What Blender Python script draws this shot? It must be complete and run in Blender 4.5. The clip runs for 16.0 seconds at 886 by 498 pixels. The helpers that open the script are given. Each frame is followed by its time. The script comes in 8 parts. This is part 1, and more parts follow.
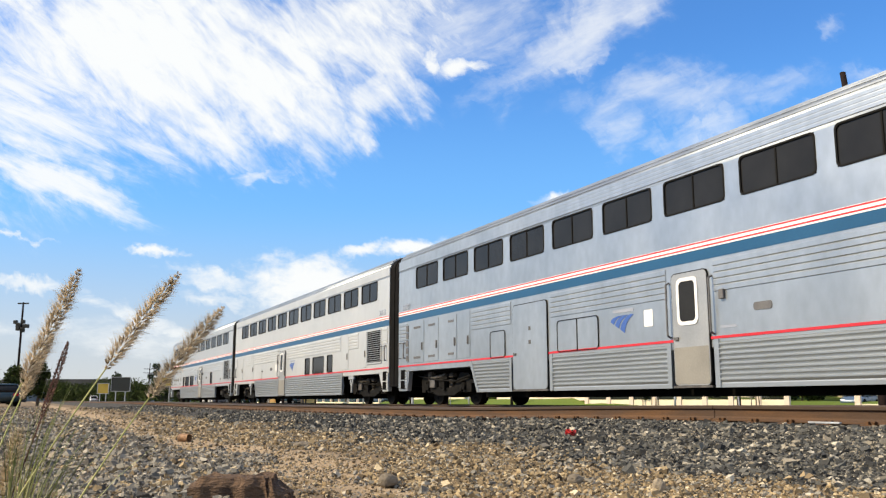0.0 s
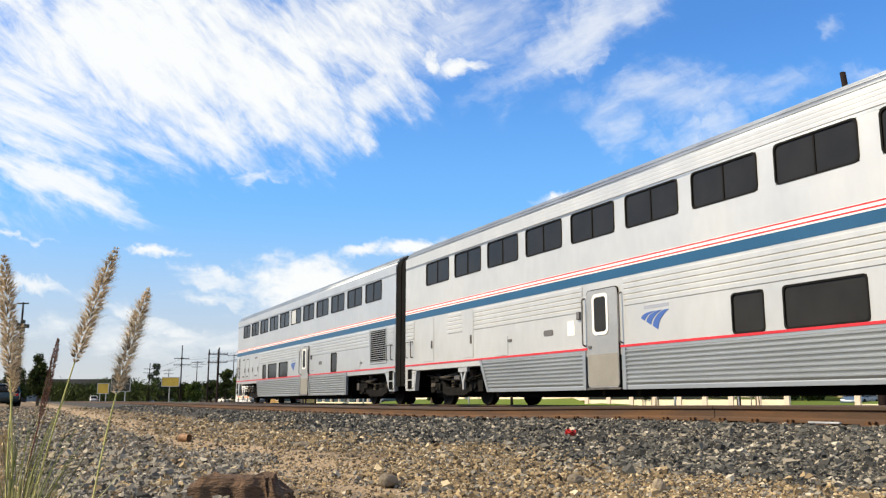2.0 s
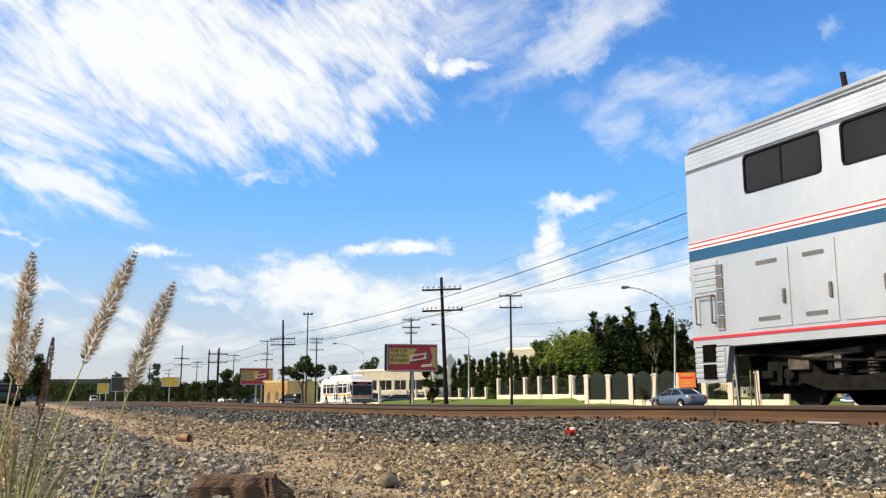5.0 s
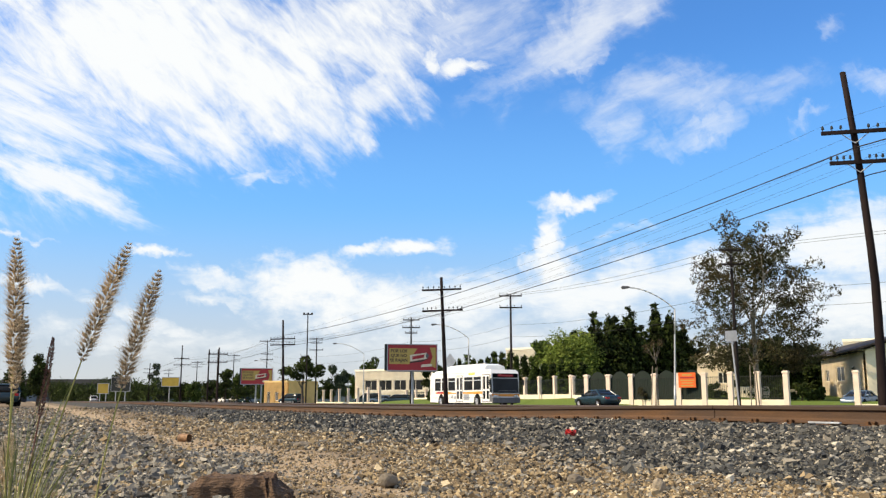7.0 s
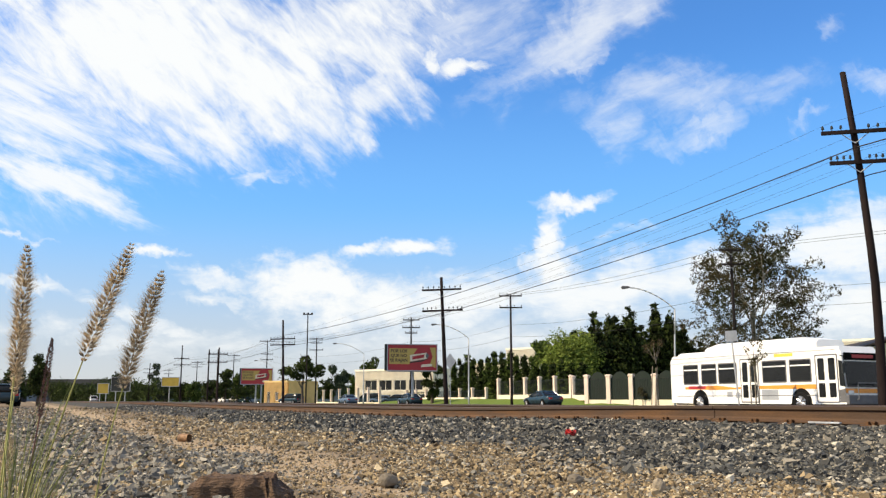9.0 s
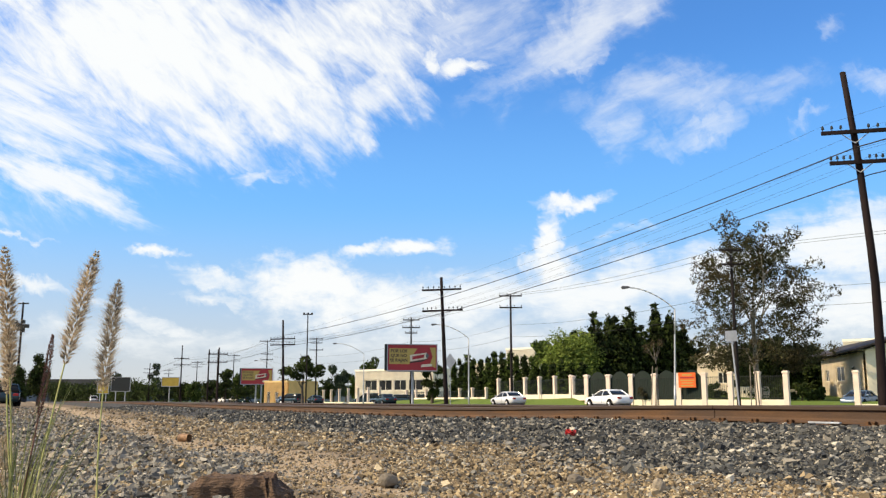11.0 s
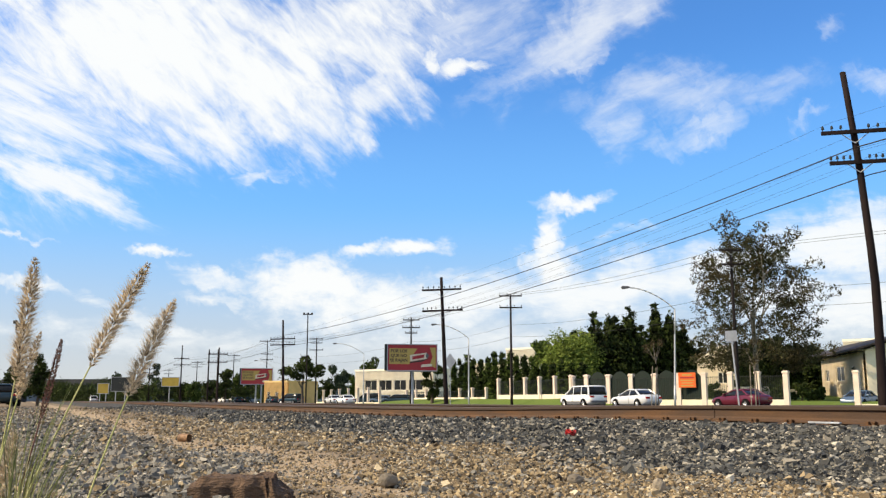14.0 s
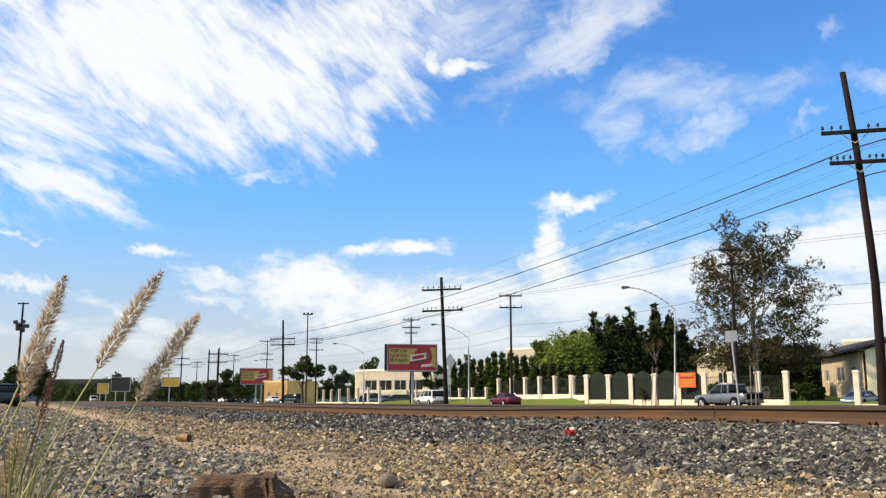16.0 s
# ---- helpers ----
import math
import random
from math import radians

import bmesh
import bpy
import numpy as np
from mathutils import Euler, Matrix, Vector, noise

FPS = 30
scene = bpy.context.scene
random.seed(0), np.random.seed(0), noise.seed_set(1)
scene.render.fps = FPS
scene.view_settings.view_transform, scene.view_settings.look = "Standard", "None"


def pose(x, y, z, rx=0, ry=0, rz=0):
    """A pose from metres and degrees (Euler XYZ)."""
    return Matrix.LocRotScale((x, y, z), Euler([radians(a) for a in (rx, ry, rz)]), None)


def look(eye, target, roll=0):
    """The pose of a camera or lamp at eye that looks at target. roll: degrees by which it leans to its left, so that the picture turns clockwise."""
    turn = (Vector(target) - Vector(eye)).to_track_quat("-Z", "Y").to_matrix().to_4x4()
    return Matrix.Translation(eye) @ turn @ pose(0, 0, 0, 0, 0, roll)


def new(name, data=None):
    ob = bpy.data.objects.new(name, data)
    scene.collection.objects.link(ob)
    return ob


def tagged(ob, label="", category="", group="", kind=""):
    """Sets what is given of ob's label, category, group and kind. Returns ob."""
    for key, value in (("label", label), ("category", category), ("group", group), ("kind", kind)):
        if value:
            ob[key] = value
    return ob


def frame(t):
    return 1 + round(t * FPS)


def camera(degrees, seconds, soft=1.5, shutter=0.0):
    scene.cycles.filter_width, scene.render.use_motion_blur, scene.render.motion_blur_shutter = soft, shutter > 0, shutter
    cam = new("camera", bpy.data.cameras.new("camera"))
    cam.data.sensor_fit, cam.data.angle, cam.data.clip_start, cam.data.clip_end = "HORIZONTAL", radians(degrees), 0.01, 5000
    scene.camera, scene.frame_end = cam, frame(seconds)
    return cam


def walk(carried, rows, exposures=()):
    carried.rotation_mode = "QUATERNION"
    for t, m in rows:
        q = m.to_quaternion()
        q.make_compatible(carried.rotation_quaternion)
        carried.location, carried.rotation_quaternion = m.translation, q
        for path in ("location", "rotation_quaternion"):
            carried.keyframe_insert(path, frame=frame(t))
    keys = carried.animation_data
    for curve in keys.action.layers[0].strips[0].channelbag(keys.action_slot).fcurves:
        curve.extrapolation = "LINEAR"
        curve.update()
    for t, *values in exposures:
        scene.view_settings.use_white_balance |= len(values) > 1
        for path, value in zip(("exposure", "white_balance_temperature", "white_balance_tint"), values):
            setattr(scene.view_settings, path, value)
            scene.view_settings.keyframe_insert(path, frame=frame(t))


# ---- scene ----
# camera on a low tripod beside the line; x runs across the tracks, y along them, rail heads at z = 0
cam = camera(53.66, 16.0, 1.3)
EYE = pose(0, 0, 0.05, 99.845, 0, -25.017)
walk(cam, [(0.0, EYE), (16.0, EYE)], [(0.0, 0.45, 6950, 10), (16.0, 0.45, 6950, 10)])

# ---- sky and sun ----
SUN_AZ, SUN_EL = 77.0, 40.0          # degrees left of the line's direction, degrees up
sun = new("sun", bpy.data.lights.new("sun", "SUN"))
sun.data.energy, sun.data.angle, sun.data.color = 4.8, radians(0.55), (1.0, 0.84, 0.60)
_a, _e = radians(SUN_AZ), radians(SUN_EL)
SUN_DIR = Vector((-math.sin(_a) * math.cos(_e), math.cos(_a) * math.cos(_e), math.sin(_e)))
sun.matrix_world = look(SUN_DIR * 60, (0, 0, 0))

world = bpy.data.worlds.new("sky")
scene.world = world
world.use_nodes = True
wn, wl = world.node_tree.nodes, world.node_tree.links
wn.clear()


def wnode(kind, **values):
    n = wn.new(kind)
    for key, value in values.items():
        if key == "op":
            n.operation = value
        elif key == "ins":
            for i, v in value.items():
                if isinstance(v, bpy.types.NodeSocket):
                    wl.new(v, n.inputs[i])
                else:
                    n.inputs[i].default_value = v
    return n


def wmath(op, a, b=0.0, c=None):
    ins = {0: a, 1: b}
    if c is not None:
        ins[2] = c
    return wnode("ShaderNodeMath", op=op, ins=ins).outputs[0]


sky = wn.new("ShaderNodeTexSky")
sky.sky_type, sky.sun_disc = "NISHITA", False
sky.sun_elevation, sky.sun_rotation = _e, -_a
sky.air_density, sky.dust_density, sky.ozone_density, sky.altitude = 1.0, 0.6, 3.0, 50
way = wn.new("ShaderNodeTexCoord").outputs["Generated"]
# the sky as a flat chart round one bearing: u to the right, v up, both in tangents
AXIS = Matrix.Rotation(radians(-25.017), 4, "Z") @ Matrix.Rotation(radians(9.774), 4, "X")
ax_f, ax_r, ax_u = (AXIS.to_3x3() @ Vector(v) for v in ((0, 1, 0), (1, 0, 0), (0, 0, 1)))


def wdot(v):
    n = wnode("ShaderNodeVectorMath", op="DOT_PRODUCT", ins={0: way, 1: tuple(v)})
    return n.outputs["Value"]


ahead = wmath("MAXIMUM", wdot(ax_f), 0.08)
chart = wnode("ShaderNodeCombineXYZ", ins={0: wmath("DIVIDE", wdot(ax_r), ahead), 1: wmath("DIVIDE", wdot(ax_u), ahead)}).outputs[0]

def wnoise(vec, turn, along, across, detail, rough, distort, colour=False):
    m = wn.new("ShaderNodeMapping")
    m.vector_type = "TEXTURE"
    m.inputs["Rotation"].default_value = (0, 0, radians(turn))
    m.inputs["Scale"].default_value = (1 / along, 1 / across, 1)
    wl.new(vec, m.inputs["Vector"])
    n = wn.new("ShaderNodeTexNoise")
    n.inputs["Scale"].default_value = 1.0
    n.inputs["Detail"].default_value = detail
    n.inputs["Roughness"].default_value = rough
    n.inputs["Distortion"].default_value = distort
    wl.new(m.outputs[0], n.inputs["Vector"])
    return n.outputs[1 if colour else 0]


def shaken(vec, amount, scale):
    half = wnode("ShaderNodeVectorMath", op="SUBTRACT", ins={0: wnoise(vec, -40, scale * 0.75, scale, 6.0, 0.55, 0.0, True), 1: (0.5, 0.5, 0.5)}).outputs[0]
    return wnode("ShaderNodeVectorMath", op="MULTIPLY_ADD", ins={0: half, 1: (amount, amount, 0), 2: vec}).outputs[0]


def clouds(banks, turn, along, across, fibre, shake, lo, hi, top, soft=(1.65, 0.05)):
    """One family of cloud: soft banks (centre u, v, half sizes, turn, weight) torn by fibres that run one way."""
    vec = shaken(shaken(shaken(chart, shake * 1.1, 6.0), shake * 0.75, 20.0), shake * 0.28, 75.0)
    total = None
    for u, v, a, b, tilt, weight in banks:
        m = wn.new("ShaderNodeMapping")
        m.vector_type = "TEXTURE"
        m.inputs["Location"].default_value = (u, v, 0)
        m.inputs["Rotation"].default_value = (0, 0, radians(tilt))
        m.inputs["Scale"].default_value = (a, b, 1)
        wl.new(vec, m.inputs["Vector"])
        d = wnode("ShaderNodeVectorMath", op="LENGTH", ins={0: m.outputs[0]}).outputs["Value"]
        r = wn.new("ShaderNodeMapRange")
        r.interpolation_type = "SMOOTHSTEP"
        for i, value in enumerate((soft[0], soft[1], 0.0, weight)):
            r.inputs[i + 1].default_value = value
        wl.new(d, r.inputs[0])
        total = r.outputs[0] if total is None else wmath("MAXIMUM", total, r.outputs[0])
    coarse = wnoise(chart, turn, along, across, 9.0, 0.60, 0.45)
    fine = wnoise(chart, turn - 6, along * 2.6, across * 2.2, 7.0, 0.65, 0.8)
    tear = wmath("ADD", wmath("MULTIPLY", wmath("SUBTRACT", coarse, 0.5), fibre * 1.5), wmath("MULTIPLY", wmath("SUBTRACT", fine, 0.5), fibre * 0.75))
    gate = wmath("MINIMUM", wmath("MULTIPLY", total, 4.0), 1.0)
    out = wn.new("ShaderNodeMapRange")
    out.interpolation_type = "SMOOTHSTEP"
    for i, value in enumerate((lo, hi, 0.0, top)):
        out.inputs[i + 1].default_value = value
    wl.new(wmath("ADD", total, wmath("MULTIPLY", tear, gate)), out.inputs[0])
    return out.outputs[0]


# the great cirrus sheet, combed down to the right
sheet = clouds((
    (-0.80, 0.30, 0.42, 0.30, 0, 1.2), (-0.36, 0.235, 0.25, 0.120, -4, 1.15), (-0.22, 0.210, 0.17, 0.090, -10, 1.08),
    (-0.12, 0.258, 0.16, 0.070, 0, 0.95), (-0.185, 0.150, 0.09, 0.045, -35, 0.85), (-0.265, 0.145, 0.08, 0.040, -35, 0.8),
    (-0.065, 0.180, 0.050, 0.050, -40, 0.85), (-0.085, 0.145, 0.026, 0.032, -40, 0.85), (-0.04, 0.240, 0.08, 0.07, 10, 0.78),
), -42, 9.0, 30.0, 1.15, 0.10, 0.12, 1.16, 1.0)
# long streaks low on the left
combs = clouds((
    (-0.47, 0.145, 0.14, 0.034, -17, 0.85), (-0.45, 0.082, 0.11, 0.024, -20, 1.05), (-0.50, 0.105, 0.09, 0.020, -14, 0.9),
    (-0.38, 0.128, 0.10, 0.020, -24, 0.7), (-0.49, 0.190, 0.12, 0.040, -10, 0.9),
), -21, 7.0, 44.0, 1.05, 0.06, 0.14, 1.05, 0.95)
# thinner veils over the middle and the right
veils = clouds((
    (0.02, 0.255, 0.10, 0.060, 20, 0.85), (0.165, 0.252, 0.125, 0.040, 32, 1.0), (0.145, 0.218, 0.075, 0.014, 14, 0.95), (0.085, 0.195, 0.075, 0.016, 28, 0.62),
    (0.255, 0.178, 0.115, 0.034, 8, 0.72), (0.205, 0.142, 0.030, 0.034, -55, 0.66), (0.300, 0.148, 0.060, 0.017, 22, 0.72), (0.365, 0.185, 0.075, 0.024, 16, 0.55),
    (0.43, 0.265, 0.018, 0.016, 45, 0.6), (0.425, 0.158, 0.024, 0.010, 25, 0.6), (0.495, 0.205, 0.034, 0.018, 10, 0.65), (0.24, 0.128, 0.05, 0.014, 6, 0.5),
), 24, 10.0, 30.0, 0.75, 0.10, 0.06, 1.45, 0.85)
# bright puffs and the low broken cumulus
puffs = clouds((
    (0.025, 0.208, 0.036, 0.014, 4, 1.0), (-0.012, 0.214, 0.016, 0.016, 0, 0.9), (-0.142, -0.040, 0.085, 0.034, -6, 1.15), (-0.075, -0.060, 0.14, 0.032, 0, 1.0),
    (-0.090, 0.006, 0.030, 0.009, 12, 0.85), (-0.030, 0.008, 0.046, 0.012, 6, 0.95), (0.115, 0.012, 0.017, 0.050, -22, 1.1), (0.150, 0.056, 0.046, 0.011, 4, 1.1),
    (0.122, -0.020, 0.040, 0.030, 10, 1.0), (-0.330, 0.005, 0.036, 0.006, -6, 0.9),
), 8, 18.0, 34.0, 0.95, 0.060, 0.20, 1.05, 1.0)
lows = clouds((
    (0.02, -0.060, 0.18, 0.034, 2, 1.05), (0.17, -0.045, 0.13, 0.036, 8, 1.05), (0.30, -0.030, 0.12, 0.036, 12, 0.95), (0.46, 0.012, 0.14, 0.044, 10, 1.1),
    (0.46, -0.055, 0.16, 0.046, 4, 1.0), (-0.26, -0.026, 0.060, 0.013, -10, 0.9), (-0.25, -0.045, 0.06, 0.008, 0, 0.75), (-0.48, -0.048, 0.09, 0.008, -4, 0.85),
    (-0.49, 0.002, 0.045, 0.006, -8, 0.8), (-0.34, -0.075, 0.10, 0.012, -16, 0.7), (-0.215, 0.092, 0.034, 0.009, 8, 0.7), (-0.130, 0.098, 0.026, 0.010, 0, 0.45),
    (0.05, -0.105, 0.34, 0.030, 0, 0.6), (-0.38, -0.105, 0.25, 0.022, 0, 0.55), (0.20, 0.020, 0.05, 0.008, 14, 0.5),
), 6, 11.0, 38.0, 0.95, 0.075, 0.14, 1.15, 0.95)
thick = wmath("MAXIMUM", wmath("MAXIMUM", sheet, combs), wmath("MAXIMUM", veils, wmath("MAXIMUM", puffs, lows)))
# broken cloud over the unseen rest of the sky, added to whiten fill light
rest = wn.new("ShaderNodeTexNoise")
rest.inputs["Scale"].default_value, rest.inputs["Detail"].default_value = 2.2, 6.0
wl.new(way, rest.inputs["Vector"])
broken = wn.new("ShaderNodeMapRange")
for i, value in enumerate((0.40, 0.62, 0.0, 0.9)):
    broken.inputs[i + 1].default_value = value
wl.new(rest.outputs[0], broken.inputs[0])
aside = wn.new("ShaderNodeMapRange")
for i, value in enumerate((0.62, 0.45, 0.0, 1.0)):
    aside.inputs[i + 1].default_value = value
wl.new(wdot(ax_f), aside.inputs[0])
cover = wmath("MULTIPLY", wmath("MAXIMUM", thick, wmath("MULTIPLY", broken.outputs[0], aside.outputs[0])), 0.98)

tint = wnode("ShaderNodeMix", ins={})
tint.data_type, tint.blend_type = "RGBA", "MULTIPLY"
tint.inputs[0].default_value = 1.0
tint.inputs[7].default_value = (0.70, 1.42, 2.15, 1)
wl.new(sky.outputs[0], tint.inputs[6])
mixed = wn.new("ShaderNodeMix")
mixed.data_type = "RGBA"
wl.new(cover, mixed.inputs[0])
low = wn.new("ShaderNodeMapRange")
low.interpolation_type = "SMOOTHSTEP"
for i, value in enumerate((0.23, 0.0, 0.0, 0.88)):
    low.inputs[i + 1].default_value = value
wl.new(wdot((0, 0, 1)), low.inputs[0])
hazed = wn.new("ShaderNodeMix")
hazed.data_type = "RGBA"
wl.new(low.outputs[0], hazed.inputs[0])
mid = wn.new("ShaderNodeMapRange")
mid.interpolation_type = "SMOOTHSTEP"
for i, value in enumerate((0.40, 0.12, 0.0, 0.70)):
    mid.inputs[i + 1].default_value = value
wl.new(wdot((0, 0, 1)), mid.inputs[0])
paler = wn.new("ShaderNodeMix")
paler.data_type = "RGBA"
wl.new(mid.outputs[0], paler.inputs[0])
wl.new(tint.outputs[2], paler.inputs[6])
paler.inputs[7].default_value = (2.1, 5.3, 9.6, 1)
wl.new(paler.outputs[2], hazed.inputs[6])
hazed.inputs[7].default_value = (6.3, 6.45, 6.6, 1)
wl.new(hazed.outputs[2], mixed.inputs[6])
mixed.inputs[7].default_value = (8.7, 9.2, 9.7, 1)
back = wn.new("ShaderNodeBackground")
back.inputs["Strength"].default_value = 0.080
wl.new(mixed.outputs[2], back.inputs["Color"])
wl.new(back.outputs[0], wn.new("ShaderNodeOutputWorld").inputs[0])
# ---- materials ----
def material(name, color, rough=0.6, metal=0.0, vary=0.12, scale=6.0, fine=60.0, bump=0.15, depth=0.01, second=None, random_by="", gloss=0.5, stretch=(1, 1, 1), spread=0.35):
    """A surface with stains at one scale, grain at another, and a fine relief."""
    m = bpy.data.materials.new(name)
    m.use_nodes = True
    n, l = m.node_tree.nodes, m.node_tree.links
    b = n["Principled BSDF"]
    b.inputs["Metallic"].default_value = metal
    b.inputs["Specular IOR Level"].default_value = gloss
    co = n.new("ShaderNodeTexCoord")
    mp = n.new("ShaderNodeMapping")
    mp.inputs["Scale"].default_value = stretch
    l.new(co.outputs["Object"], mp.inputs[0])
    big, small = n.new("ShaderNodeTexNoise"), n.new("ShaderNodeTexNoise")
    for t, s, d in ((big, scale, 5.0), (small, fine, 4.0)):
        t.inputs["Scale"].default_value = s
        t.inputs["Detail"].default_value = d
        l.new(mp.outputs[0], t.inputs["Vector"])
    ramp = n.new("ShaderNodeMix")
    ramp.data_type = "RGBA"
    dark = second or tuple(c * (1 - 2.2 * vary) for c in color)
    ramp.inputs[6].default_value = (*dark, 1)
    ramp.inputs[7].default_value = (*color, 1)
    f = n.new("ShaderNodeMapRange")
    f.inputs[1].default_value, f.inputs[2].default_value = 0.35, 0.62
    l.new(big.outputs[0], f.inputs[0])
    l.new(f.outputs[0], ramp.inputs[0])
    hue = n.new("ShaderNodeHueSaturation")
    l.new(ramp.outputs[2], hue.inputs["Color"])
    k = n.new("ShaderNodeMapRange")
    k.inputs[1].default_value, k.inputs[2].default_value = 0.3, 0.7
    k.inputs[3].default_value, k.inputs[4].default_value = 1 - vary, 1 + vary
    l.new(small.outputs[0], k.inputs[0])
    value = k.outputs[0]
    if random_by:
        src = n.new("ShaderNodeObjectInfo").outputs["Random"] if random_by == "object" else n.new("ShaderNodeNewGeometry").outputs["Random Per Island"]
        q = n.new("ShaderNodeMapRange")
        q.inputs[3].default_value, q.inputs[4].default_value = 1 - spread, 1 + spread
        l.new(src, q.inputs[0])
        mul = n.new("ShaderNodeMath")
        mul.operation = "MULTIPLY"
        l.new(value, mul.inputs[0])
        l.new(q.outputs[0], mul.inputs[1])
        value = mul.outputs[0]
    l.new(value, hue.inputs["Value"])
    l.new(hue.outputs[0], b.inputs["Base Color"])
    r = n.new("ShaderNodeMapRange")
    r.inputs[3].default_value, r.inputs[4].default_value = max(0.03, rough - 0.1), min(1, rough + 0.1)
    l.new(big.outputs[0], r.inputs[0])
    l.new(r.outputs[0], b.inputs["Roughness"])
    if bump:
        bp = n.new("ShaderNodeBump")
        bp.inputs["Strength"].default_value = bump
        bp.inputs["Distance"].default_value = depth
        l.new(small.outputs[0], bp.inputs["Height"])
        l.new(bp.outputs[0], b.inputs["Normal"])
    return m


def glass(name, color, rough=0.04, through_it=0.5):
    m = material(name, color, rough=rough, vary=0.1, scale=1.5, bump=0.0)
    b = m.node_tree.nodes["Principled BSDF"]
    b.inputs["Transmission Weight"].default_value = through_it
    b.inputs["IOR"].default_value = 1.45
    return m


ALU = material("silver side sheet", (0.58, 0.595, 0.59), 0.40, 0.50, 0.030, 0.9, 5, 0.05, 0.004, stretch=(1, 1, 0.5))
# two greyer, more metallic steps of the side sheet, one car each
ALU_MID = material("brushed side sheet", (0.55, 0.58, 0.60), 0.38, 0.60, 0.035, 0.9, 6, 0.05, 0.004, stretch=(1, 1, 0.5))
ALU_DULL = material("duller mottled stainless side sheet", (0.46, 0.50, 0.53), 0.36, 0.74, 0.070, 0.7, 5, 0.06, 0.004, stretch=(1, 1, 0.6))
ALU_RIB = material("fluted stainless steel", (0.42, 0.45, 0.47), 0.33, 0.66, 0.05, 1.2, 25, 0.05, 0.004, stretch=(1, 0.2, 1))
ALU_ROOF = material("weathered steel roof", (0.30, 0.335, 0.37), 0.40, 0.75, 0.08, 0.8, 20, 0.08, 0.004)
DOOR_STEEL = material("door steel", (0.42, 0.43, 0.43), 0.40, 0.55, 0.06, 1.4, 30, 0.06, 0.003)
KICK = material("dull door steel", (0.30, 0.285, 0.25), 0.5, 0.35, 0.06, 2.0, 30, 0.06, 0.003)
BLUE = material("blue stripe film", (0.011, 0.080, 0.180), 0.35, 0.0, 0.05, 1.0, 20, 0.0)
WHITE = material("white stripe film", (0.80, 0.80, 0.79), 0.4, 0.0, 0.03, 1.0, 20, 0.0)
RED = material("red stripe film", (0.55, 0.022, 0.035), 0.4, 0.0, 0.05, 1.0, 20, 0.0)
LOGO = material("blue emblem film", (0.045, 0.11, 0.36), 0.4, 0.0, 0.05, 1.0, 20, 0.0)
NUMBER = material("grey number film", (0.30, 0.33, 0.40), 0.4, 0.0, 0.05, 1.0, 20, 0.0)
TINTED = glass("tinted glass", (0.027, 0.027, 0.027), 0.10, 0.12)
TINTED.node_tree.nodes["Principled BSDF"].inputs["Specular IOR Level"].default_value = 0.13
RUBBER = material("black rubber", (0.010, 0.010, 0.010), 0.8, 0, 0.15, 3, 40, 0.2, 0.004, gloss=0.12)
DIAPHRAGM = material("dark folded rubber", (0.009, 0.0088, 0.0085), 0.85, 0, 0.2, 2, 30, 0.3, 0.01, gloss=0.06)
# near-black: shade below floors and in recesses is put into this colour
UNDER = material("grime and shade black", (0.0035, 0.0034, 0.0033), 0.85, 0.0, 0.25, 4, 40, 0.3, 0.01, gloss=0.06)
# truck steel darkened for the shade cast by the car body
TRUCK = material("dusty truck steel with shade in it", (0.0125, 0.012, 0.0115), 0.8, 0.0, 0.3, 5, 40, 0.3, 0.008, gloss=0.10)
# pale copy for small parts: dust, plus sunlight painted into the tone
TRUCK_DUST_LIT = material("dusty steel in a sunlit tone", (0.105, 0.092, 0.078), 0.8, 0.1, 0.3, 5, 40, 0.3, 0.008, gloss=0.2)
BRIGHT = material("worn bright steel", (0.22, 0.20, 0.18), 0.4, 0.6, 0.2, 4, 40, 0.2, 0.004)
SEAT_DARK = material("interior block, dimness in its colour", (0.05, 0.05, 0.055), 0.9, 0, 0.2, 2, 20, 0.0)
BLIND = material("pale window blind", (0.40, 0.44, 0.48), 0.8, 0, 0.05, 3, 40, 0.1, 0.003)
RUST = material("rusted rail web", (0.098, 0.047, 0.018), 0.85, 0.05, 0.24, 3, 90, 0.45, 0.004, second=(0.058, 0.031, 0.016), stretch=(1, 0.3, 3))
RAILHEAD = material("worn rail head", (0.085, 0.055, 0.034), 0.5, 0.4, 0.12, 2, 60, 0.1, 0.002, stretch=(1, 0.1, 1))
TIE = material("creosoted timber", (0.075, 0.06, 0.048), 0.9, 0, 0.25, 4, 50, 0.5, 0.01, random_by="object")
POLE = material("creosoted pole timber", (0.020, 0.013, 0.013), 0.85, 0, 0.25, 2, 30, 0.4, 0.01, stretch=(1, 1, 0.15), gloss=0.15)
POLE_GREY = material("weathered pole timber", (0.026, 0.021, 0.020), 0.85, 0, 0.25, 2, 30, 0.4, 0.01, stretch=(1, 1, 0.15), gloss=0.15)
WIRE = material("dark cable", (0.03, 0.03, 0.032), 0.6, 0.2, 0.1, 4, 20, 0.0)
GALV = material("galvanised steel", (0.46, 0.48, 0.50), 0.5, 0.4, 0.1, 3, 30, 0.1, 0.003)
CREAM = material("cream stucco", (0.82, 0.72, 0.55), 0.85, 0, 0.07, 0.8, 30, 0.3, 0.006)
PINK = material("pale pink stucco", (0.76, 0.62, 0.52), 0.85, 0, 0.07, 0.8, 30, 0.3, 0.006)
